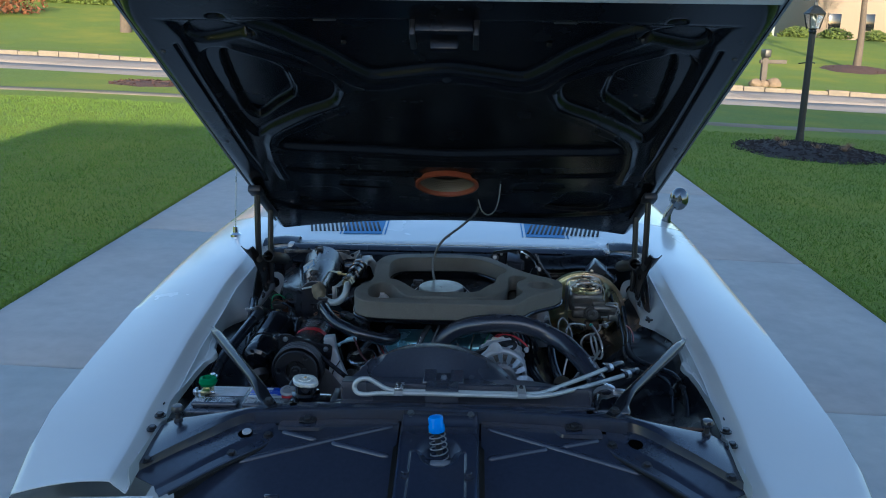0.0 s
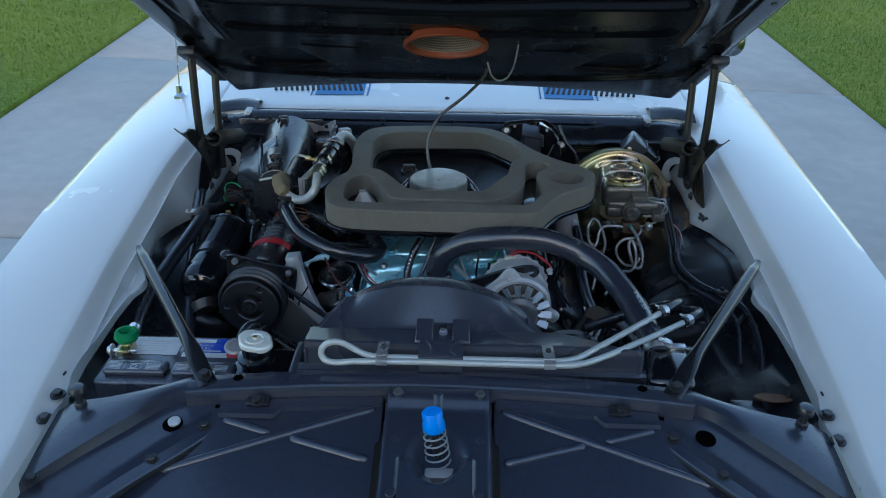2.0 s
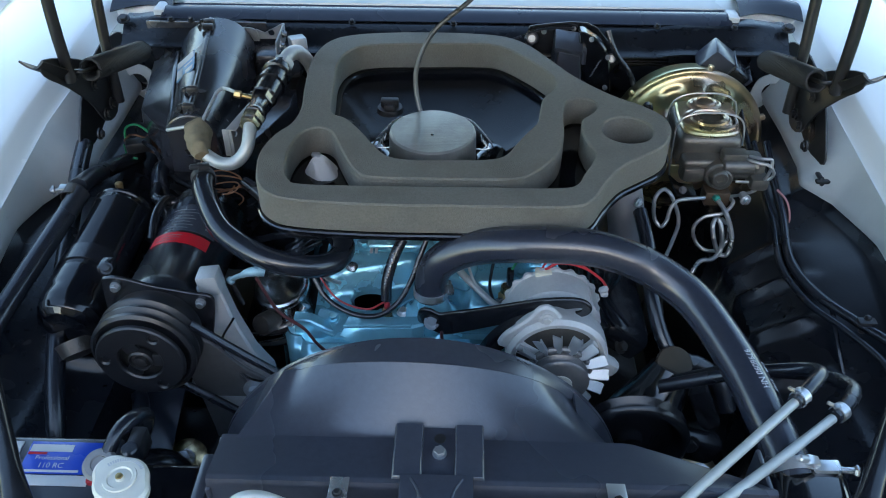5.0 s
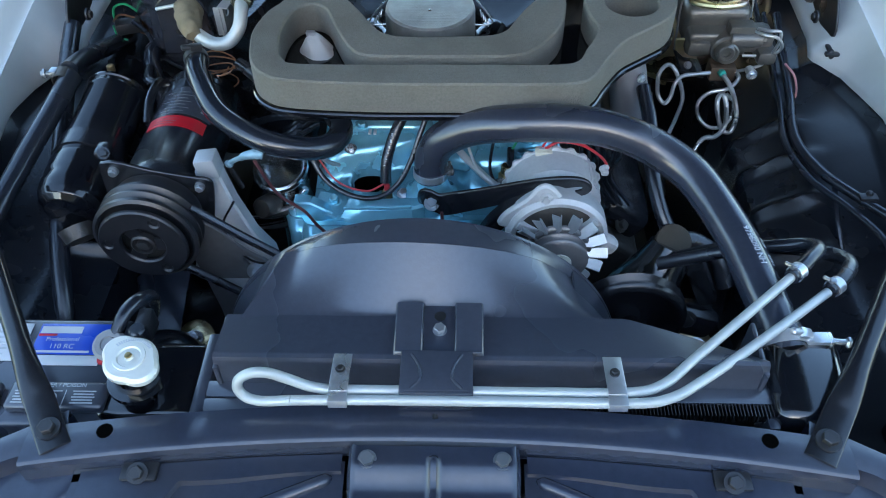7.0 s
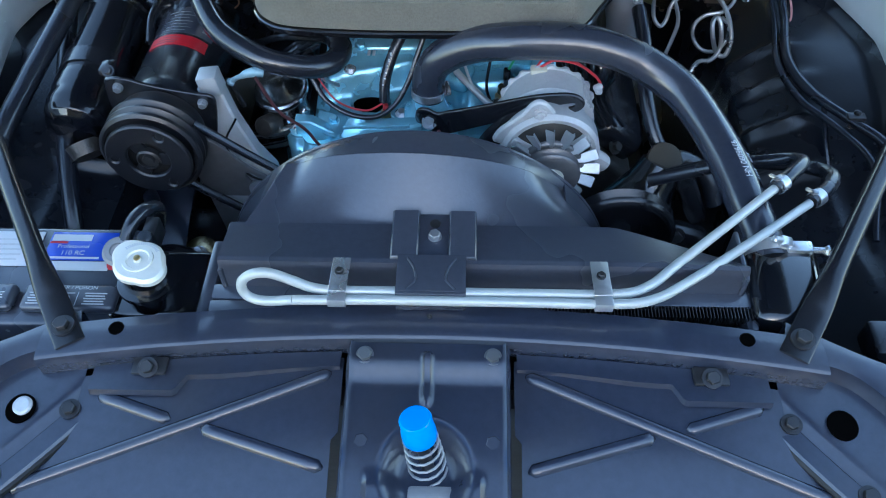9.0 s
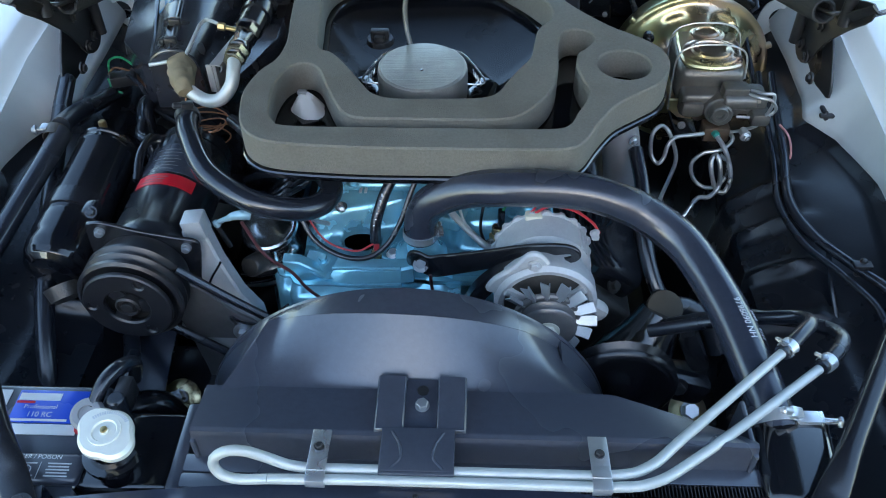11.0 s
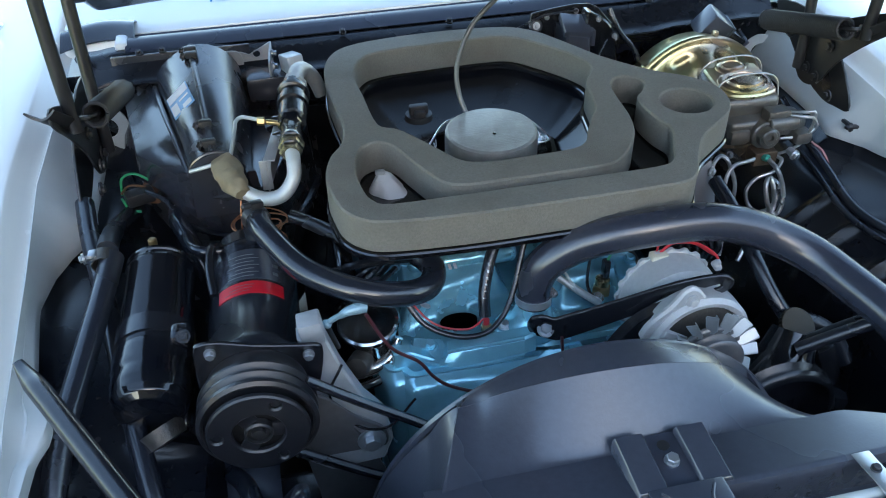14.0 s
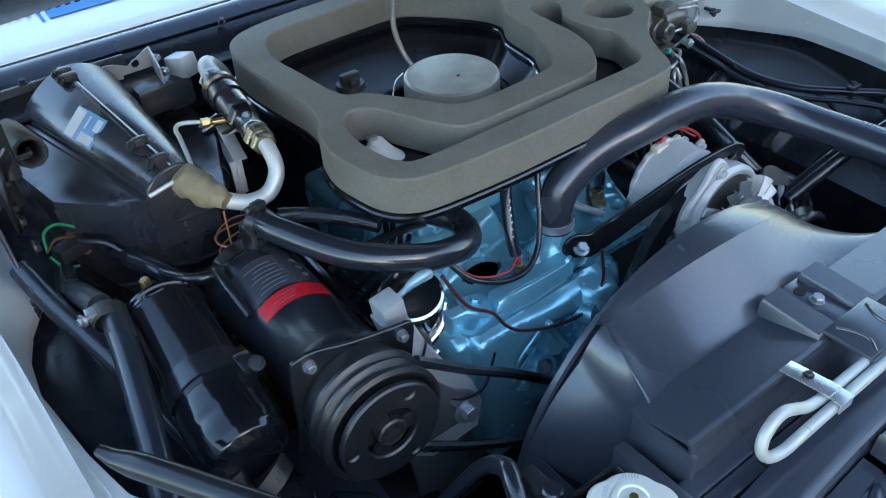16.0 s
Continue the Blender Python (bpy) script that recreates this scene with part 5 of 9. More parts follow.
def shroud():
    t = thing("fan_shroud", (0, 1.93, 0.65), "black plastic fan shroud with a raised arch", "fan shroud")
    def zlow(x):
        return 0.004 * sstep(0.23, 0.36, x)

    def yshelf(x):
        return 1.910 - 0.052 * min(1, max(0, (x - 0.215) / 0.15))

    def band(u, v):
        # front wall and the flat shelf at the foot of the dome
        x = -0.244 + 0.604 * u
        ks = [0, 0.12, 0.30, 0.34, 0.40, 1.0]
        return (x, lerp(v, ks, [1.832, 1.836, 1.839, 1.841, 1.846, yshelf(x)]), lerp(v, ks, [0.840, 0.846, 0.890, 0.8965, 0.898, 0.884]) - zlow(x))
    body = part("front_band", sheet(band, 60, 50, 0.003), M_plast, t, "", 30)

    def edge(x):
        # front edge of the round band that carries the rim
        k = (x + 0.012) / 0.178
        return Vector((x, 2.003 - 0.030 * max(0.0, 1 - k * k), zring(x) + 0.004))

    fold = (Vector((-0.228, 1.902, 0.885)), Vector((-0.188, 1.997, 0.897)))

    def face(u, v):
        # flat face from the shelf up to the band, rounded over at the far side
        x = (fold[0].x + (fold[1].x - fold[0].x) * v) * (1 - u) + (0.225 - 0.034 * v) * u
        e = edge(x)
        w = sstep(0, 0.10, u)
        d = x + 0.022 - (0.212 - 0.07 * v)
        side = 0.35 * (d + math.sqrt(d * d + 0.0003)) * sstep(0.02, 0.10, x) * (1 - 0.6 * v)
        c = fold[0].lerp(fold[1], v)
        z = 0.884 + (e.z - 0.884) * (v - 0.05 * (1 - math.exp(-v / 0.05))) / 0.95 - side
        y = 1.909 + (e.y - 1.909) * v
        return (x, c.y + (y - c.y) * w, c.z + (z - c.z) * w)
    part("face", sheet(face, 90, 40, 0.003), M_plast, t, "", 40)

    def top_band(u, v):
        x = fold[1].x + (0.191 - fold[1].x) * u
        e = Vector(face(u, 1.0))
        return (x, e.y - 0.0004 + (2.012 - e.y) * v, e.z + 0.0004 + (zring(x) + 0.001 - e.z) * v + 0.0010 * math.sin(3.1416 * v))
    part("top_band", sheet(top_band, 90, 10, 0.003), M_plast, t, "", 40)

    def flank(u, v):
        # side below the fold, down to the ring
        a = math.acos((fold[1].x - RC) / RR) + 0.62 * v
        back = Vector((RC + RR * math.cos(a), 1.998 + 0.012 * v, fold[1].z + (RZ + RR * math.sin(a) - fold[1].z) * min(1, 4 * v)))
        front = fold[0] + Vector((-0.028, 0.002, -0.13)) * v
        return front.lerp(back, u) + Vector((0.0008, -0.0004, 0.0006)) * (1 - v)
    part("flank", sheet(flank, 24, 24, 0.003), M_plast, t, "", 40)

    def wing(u, v):
        # wall dropping behind the tapered end of the shelf
        x = 0.222 + 0.141 * u
        return (x - 0.012 * v, yshelf(x) + 0.030 * v, 0.884 - zlow(x) - 0.10 * v ** 1.3)
    part("wing", sheet(wing, 24, 16, 0.003), M_plast, t, "", 40)

    def arc(a0, a1, y0, y1, n, r=RR):
        return sheet(lambda u, v: (RC + r * math.cos(radians(a0 + (a1 - a0) * u)), y0(u) + (y1 - y0(u)) * v, RZ + r * math.sin(radians(a0 + (a1 - a0) * u))), n, 8, 0.003)
    part("side_wall", arc(160, 235, lambda u: 1.912 - 0.04 * u, 2.012, 40), M_plast, t)
    part("side_wall", arc(44, -55, lambda u: 1.930 - 0.03 * u, 2.012, 40), M_plast, t)
    prof = [(RR - 0.004, -0.002), (RR + 0.001, 0.0), (RR + 0.001, 0.006), (RR - 0.004, 0.010), (RR - 0.012, 0.010), (RR - 0.012, 0.0)]
    part("rim", lathe(prof, along((RC, 2.010, RZ), (0, 1, 0)), 140), M_plast, t)
    for x in (-0.2425, 0.3575):
        part("end_flange", box((x, 1.8700, 0.787), (0.006, 0.072, 0.197), 0.002), M_plast, t)
    # centre bracket: two folded rails, a bolted plate and a tongue over the lines
    b = thing("shroud_bracket", (0.004, 1.86, 0.88), "black folded bracket bolted to the fan shroud", "bracket")
    for x in (-0.0310, 0.0355):
        part("rail", loft([[(x - 0.0165, y, 0.880), (x - 0.0160, y, z - 0.0025), (x - 0.0140, y, z), (x + 0.0140, y, z), (x + 0.0160, y, z - 0.0025), (x + 0.0165, y, 0.880)] for y, z in ((1.8455, 0.9005), (1.8470, 0.9025), (1.878, 0.9045), (1.9125, 0.9065), (1.914, 0.9045))]), M_plast, b)
    part("plate", box((0.002, 1.880, 0.893), (0.050, 0.072, 0.008), 0.002), M_plast, b)
    # near-black disc for the shade in the bolt hole
    part("hole", lathe([(0.0065, 0), (0.0065, 0.0012), (0, 0.0012)], along((0.003, 1.900, 0.8966), (0, 0, 1)), 20), M_deep, b)
    part("bolt", hexbolt((0.003, 1.880, 0.897), (0, -0.1, 1), 0.0066, 0.006, 1.2), M_steel2, b)
    part("tongue", box((0.001, 1.822, 0.902), (0.078, 0.052, 0.006), 0.002), M_plast, b)
    part("tongue_lip", box((0.001, 1.796, 0.888), (0.078, 0.006, 0.032), 0.002), M_plast, b)
    for x in (-0.026, 0.028):
        part("tongue_rib", tube([(x, 1.842, 0.9040), (x + (0.008 if x < 0 else -0.008), 1.828, 0.9046), (x + (0.010 if x < 0 else -0.010), 1.812, 0.9046), (x, 1.799, 0.9040)], 0.0020, 8), M_plast, b)


shroud()


def cooler_lines():
    t = thing("cooler_lines", (0, 1.80, 0.89), "bright steel cooler lines looped along the radiator", "cooler lines")
    a = [(-0.112, 1.8015, 0.896), (-0.06, 1.8015, 0.896), (0.0, 1.8015, 0.896), (0.12, 1.8015, 0.896), (0.205, 1.803, 0.896), (0.242, 1.815, 0.896), (0.28, 1.848, 0.896), (0.36, 1.918, 0.897), (0.412, 1.963, 0.899)]
    b = [(-0.150, 1.789, 0.894), (-0.05, 1.7895, 0.896), (0.08, 1.7895, 0.896), (0.200, 1.7895, 0.896), (0.243, 1.796, 0.896), (0.285, 1.822, 0.893), (0.38, 1.893, 0.889), (0.455, 1.951, 0.887)]
    lp = [(-0.150, 1.789, 0.894), (-0.180, 1.790, 0.890), (-0.198, 1.793, 0.892), (-0.206, 1.797, 0.902), (-0.203, 1.800, 0.915), (-0.189, 1.802, 0.924), (-0.172, 1.803, 0.923), (-0.152, 1.803, 0.912), (-0.132, 1.802, 0.901), (-0.112, 1.8015, 0.896)]
    part("line", tube(a, 0.0056, 12, 10), M_tube, t)
    part("line", tube(b, 0.0056, 12, 10), M_tube, t)
    part("loop", tube(lp, 0.0056, 12, 10), M_tube, t)
    for x, n in ((-0.101, 0), (0.189, 1)):
        c = part("clip", join(box((x, 1.820, 0.9015), (0.020, 0.052, 0.002), 0.0008, Matrix.Rotation(radians(-7), 4, "X")), box((x, 1.7825, 0.898), (0.020, 0.002, 0.012), 0.0008), box((x, 1.795, 0.9035), (0.020, 0.027, 0.002), 0.0008)), M_steel, t, "zinc clip")
        part("screw", hexbolt((x, 1.822, 0.903), (0, 0, 1), 0.004, 0.0035, 1.3), M_bolt, c)
    for p, d, q in (((0.412, 1.963, 0.899), (0.75, 0.66, 0.02), ((0.412, 1.963, 0.899), (0.44, 1.99, 0.899), (0.461, 2.016, 0.892), (0.457, 2.038, 0.876), (0.430, 2.052, 0.858), (0.38, 2.065, 0.835), (0.30, 2.09, 0.78))),
                    ((0.457, 1.953, 0.887), (0.79, 0.61, -0.02), ((0.457, 1.953, 0.887), (0.483, 1.976, 0.887), (0.499, 2.003, 0.880), (0.492, 2.030, 0.866), (0.455, 2.058, 0.848), (0.39, 2.085, 0.82), (0.30, 2.11, 0.76)))):
        h = thing("cooler_hose", q[0], "short black rubber hose clamped to a steel line", "hose", "hoses on the cooler lines")
        part("hose", tube(q, 0.0092, 14, 8), M_rubber, h)
        cl = part("clamp", clampring(Vector(p) + Vector(d) * 0.012, d, 0.0092, 0.012, False), M_steel, h, "bright hose clamp")
        e = Vector(p) + Vector(d) * 0.012 + Vector((-0.006, 0.0, 0.009))
        part("clamp_screw", join(box(e, (0.008, 0.007, 0.006), 0.001), cyl(e, e + Vector((-0.010, 0.006, 0.001)), 0.0024, seg=8)), M_steel2, cl)


cooler_lines()


def upper_hose():
    t = thing("radiator_hose", (0.2, 2.1, 0.85), "thick black moulded upper radiator hose", "hose")
    pts = [(-0.021, 2.243, 0.800), (-0.020, 2.246, 0.832), (-0.004, 2.245, 0.868), (0.040, 2.237, 0.900), (0.105, 2.218, 0.922), (0.190, 2.208, 0.928), (0.245, 2.200, 0.919), (0.292, 2.188, 0.902), (0.334, 2.158, 0.886), (0.360, 2.110, 0.874), (0.380, 2.040, 0.867), (0.391, 1.970, 0.862), (0.398, 1.920, 0.857), (0.402, 1.893, 0.848)]
    part("hose", tube(pts, [0.0245, 0.0245, 0.0255, 0.0265, 0.026, 0.0255, 0.0255, 0.026, 0.026, 0.0255, 0.0255, 0.0255, 0.0255, 0.0255], 28, 10), M_hose, t)
    part("clamp", clampring((0.4005, 1.903, 0.852), (0.06, -0.9, -0.25), 0.0258, 0.014, True, 60), M_steel, t, "bright hose clamp")
    part("clamp_screw", join(box((0.435, 1.896, 0.866), (0.03, 0.016, 0.014), 0.002), cyl((0.44, 1.896, 0.866), (0.468, 1.892, 0.868), 0.004, seg=10), cyl((0.464, 1.8925, 0.868), (0.470, 1.892, 0.868), 0.007, seg=6)), M_steel, t)
    part("clamp", clampring((-0.021, 2.244, 0.809), (0.02, 0.1, 1), 0.0248, 0.011, True, 200), M_steel, t)
    # printed part number along the hose
    cu = bpy.data.curves.new("print", "FONT")
    cu.body, cu.size, cu.align_x = "9796090 NH", 0.0115, "CENTER"
    tmp = bpy.data.objects.new("tmp_print", cu)
    me = bpy.data.meshes.new_from_object(tmp)
    bpy.data.objects.remove(tmp)
    line = spline(pts, 10)
    acc = [0.0]
    for p, q in zip(line, line[1:]):
        acc.append(acc[-1] + (q - p).length)
    mid = acc[-1] * 0.815
    bm = bmesh.new()
    bm.from_mesh(me)
    bpy.data.meshes.remove(me)
    bmesh.ops.subdivide_edges(bm, edges=[e for e in bm.edges if e.calc_length() > 0.004], cuts=2)

    def wrap(bm, off, way=1):
        for v in bm.verts:
            s = mid - v.co.x * way
            k = min(range(len(acc)), key=lambda i: abs(acc[i] - s))
            d = (line[min(k + 1, len(line) - 1)] - line[max(k - 1, 0)]).normalized()
            c = line[k] + d * (s - acc[k])
            side = d.cross(Vector((0, 0, 1))).normalized()
            up = side.cross(d)
            a = ((v.co.y + off) * way) / 0.0258 - 0.25
            v.co = c + (up * math.cos(a) + side * math.sin(a)) * 0.0262
    wrap(bm, -0.007, -1)
    part("print", bm, M_wlab, t, "white printed part number", smooth=False)
    bar = bmesh.new()
    for x0, x1 in ((-0.030, -0.012), (-0.002, 0.014)):
        n = 8
        g = [[bar.verts.new((x0 + (x1 - x0) * i / n, y, 0)) for y in (0, 0.007)] for i in range(n + 1)]
        for i in range(0, n, 2):
            bar.faces.new((g[i][0], g[i + 1][0], g[i + 1][1], g[i][1]))
    wrap(bar, -0.016)
    part("print_bar", bar, M_wlab, t, smooth=False)


M_hose = mat("smooth_rubber_hose", (0.030, 0.035, 0.052), 0.25, 0, 140, 0.2, bump=0.05, bscale=200, stain=0.5, stain_col=(0.032, 0.031, 0.030), rvary=0.07, spec=0.95)
upper_hose()


M_cable = mat("grey_sheathed_cable", (0.11, 0.115, 0.115), 0.35, 0.3, 60, 0.15, stain=0.4, stain_col=(0.05, 0.05, 0.05))


# ---- air cleaner: pan, foam seal and carburettor cover ----
def crumple(bm):
    for v in bm.verts:
        v.co += Vector((noise.noise(v.co * 60), noise.noise(v.co * 60 + Vector((5, 0, 0))), noise.noise(v.co * 60 + Vector((0, 9, 0))))) * 0.006
    return bm


def air_cleaner():
    pan = thing("air_cleaner_pan", (0, 2.5, 0.88), "gloss black air cleaner pan under a foam seal", "air cleaner pan")
    outer = [(-0.279, 2.321), (-0.283, 2.369), (-0.271, 2.420), (-0.251, 2.455), (-0.243, 2.505), (-0.249, 2.580), (-0.253, 2.673), (-0.238, 2.747), (-0.200, 2.785), (-0.120, 2.802), (-0.015, 2.806), (0.085, 2.796), (0.137, 2.763),
             (0.178, 2.698), (0.216, 2.632), (0.270, 2.568), (0.318, 2.530), (0.347, 2.494), (0.350, 2.450), (0.330, 2.406), (0.293, 2.374), (0.257, 2.344), (0.228, 2.300), (0.207, 2.262), (0.180, 2.242), (0.10, 2.2385), (0.0, 2.238), (-0.108, 2.238), (-0.215, 2.246), (-0.252, 2.262), (-0.271, 2.288)]
    centre = [(-0.192, 2.497), (-0.200, 2.589), (-0.204, 2.666), (-0.187, 2.722), (-0.149, 2.746), (-0.067, 2.753), (0.036, 2.757), (0.087, 2.749), (0.127, 2.708), (0.157, 2.668), (0.178, 2.628), (0.180, 2.592), (0.156, 2.552), (0.147, 2.505), (0.140, 2.468), (0.122, 2.438), (0.104, 2.404), (0.090, 2.376), (0.066, 2.360), (0.008, 2.356), (-0.058, 2.355), (-0.092, 2.366), (-0.113, 2.395), (-0.139, 2.438), (-0.165, 2.474)]
    chan = [(-0.237, 2.324), (-0.241, 2.375), (-0.230, 2.424), (-0.205, 2.443), (-0.182, 2.428), (-0.166, 2.390), (-0.149, 2.350), (-0.131, 2.318), (-0.106, 2.305), (-0.039, 2.304), (0.041, 2.304), (0.097, 2.307), (0.124, 2.321), (0.151, 2.353), (0.169, 2.386), (0.180, 2.432), (0.184, 2.490), (0.190, 2.530), (0.208, 2.551), (0.234, 2.547), (0.243, 2.525), (0.229, 2.500), (0.214, 2.482), (0.209, 2.449), (0.214, 2.411), (0.223, 2.382), (0.214, 2.353), (0.201, 2.327), (0.187, 2.298), (0.155, 2.287), (0.041, 2.286), (-0.085, 2.285), (-0.204, 2.286), (-0.228, 2.300)]
    foam = thing("foam_seal", (0, 2.5, 0.92), "thick grey foam seal cut with a ring, channel and round hole", "foam seal")
    part("foam", prism(rounded(outer, 4), 0.050, [rounded(centre, 4), rounded(chan, 4), ngon(40, 0.0398, 0.281, 2.451)], 0.0025, m=Matrix.Translation((0, 0, 0.922))), M_foam, foam, "", 32)
    part("rim", prism(rounded([((x - 0.03) * 1.012 + 0.03, (y - 2.52) * 1.012 + 2.52) for x, y in outer], 4), 0.010, [rounded([(x * 0.96, (y - 2.5) * 0.98 + 2.5) for x, y in centre], 4)], 0.002, m=Matrix.Translation((0, 0, 0.911))), M_gloss, pan)
    # the bowl round the carburettor
    def bowl(u, v):
        a = 6.283185 * v
        n = len(centre)
        k = v * n
        i = int(k) % n
        p = Vector(centre[i]).lerp(Vector(centre[(i + 1) % n]), k - int(k))
        c = Vector((-0.026, 2.462))
        q = c.lerp(p, 0.40 + 0.66 * u)
        z = 0.868 + 0.046 * u ** 2 + 0.028 * math.exp(-((u - 0.0) / 0.12) ** 2)
        return (q.x, q.y, z)
    part("bowl", sheet(bowl, 24, 114), M_black2, pan, "", 70)
    part("throat", lathe([(0.085, 0.0), (0.080, 0.03), (0.0, 0.03)], Matrix.Translation((-0.026, 2.462, 0.860)), 40), M_gloss, pan)
    for sx in (-1, 1):
        part("lobe", lathe([(0, -0.05), (0.028, -0.04), (0.034, 0.0), (0.028, 0.04), (0, 0.05)], along((-0.026 + sx * 0.088, 2.470, 0.878), (sx * 0.35, 1, 0.1)), 24), M_gloss, pan)
        part("clip", tube([(-0.026 + sx * 0.044, 2.522, 0.950), (-0.026 + sx * 0.066, 2.512, 0.945), (-0.026 + sx * 0.096, 2.478, 0.925), (-0.026 + sx * 0.090, 2.468, 0.921), (-0.026 + sx * 0.068, 2.470, 0.920)], 0.0013, 6, 5), M_steel, pan)
        part("clip_spring", tube([Vector((-0.026 + sx * 0.078, 2.494 + 0.0045 * math.cos(k * 1.05), 0.928 + 0.0045 * math.sin(k * 1.05))) + Vector((sx * 0.0006, -0.0009, -0.0004)) * k for k in range(26)], 0.0009, 5, 1), M_steel, pan)
    f = part("fastener", join(lathe([(0, 0.905), (0.024, 0.905), (0.022, 0.914), (0, 0.916)], Matrix.Translation((-0.108, 2.617, 0)), 20), box((-0.108, 2.617, 0.922), (0.032, 0.014, 0.016), 0.003), box((-0.108, 2.606, 0.918), (0.018, 0.012, 0.012), 0.003)), M_bolt, pan)
    v = thing("vent_tube", (-0.2, 2.40, 0.89), "pale translucent plastic vent cap", "vent cap")
    part("cap", crumple(lathe([(0.037, 0.0), (0.036, 0.010), (0.033, 0.024), (0.028, 0.040), (0.021, 0.055), (0.013, 0.066), (0.008, 0.070), (0, 0.071)], along((-0.188, 2.388, 0.876), (-0.22, 0.15, 1)), 26)), M_clear, v)
    part("clip", box((-0.205, 2.401, 0.947), (0.014, 0.009, 0.006), 0.002), M_steel, v)
    lid = thing("carburettor_cover", (-0.026, 2.462, 0.91), "round brushed grey metal cover on the carburettor", "cover")
    part("cover", lathe([(0.066, 0.905), (0.0705, 0.909), (0.0700, 0.950), (0.0688, 0.9555), (0.065, 0.9580), (0, 0.9590)], Matrix.Translation((-0.026, 2.462, 0)), 72), M_brushed, lid, "", 30)
    part("dimple", lathe([(0.0026, 0.9597), (0.0015, 0.9605), (0, 0.9607)], Matrix.Translation((-0.026, 2.446, 0)), 10), M_chrome, lid)
    w = thing("cable", (-0.03, 2.5, 0.95), "grey sheathed cable from the carburettor cover to the hood", "cable")
    part("sheath", tube([(-0.048, 2.528, 0.950), (-0.056, 2.545, 0.980), (-0.055, 2.560, 1.02), (-0.028, 2.575, 1.075), (0.03, 2.60, 1.118), (0.072, 2.645, 1.148), (0.088, 2.67, 1.172), (0.092, 2.68, 1.20)], 0.0040, 10), M_cable, w)
    part("inner_wire", tube([hp(0.215, 0.085, -0.002), hp(0.180, 0.098, -0.022), hp(0.165, 0.118, -0.028), hp(0.185, 0.138, -0.024), hp(0.235, 0.148, -0.012), hp(0.305, 0.150, 0.004)], 0.0022, 8), M_tube, w)


air_cleaner()


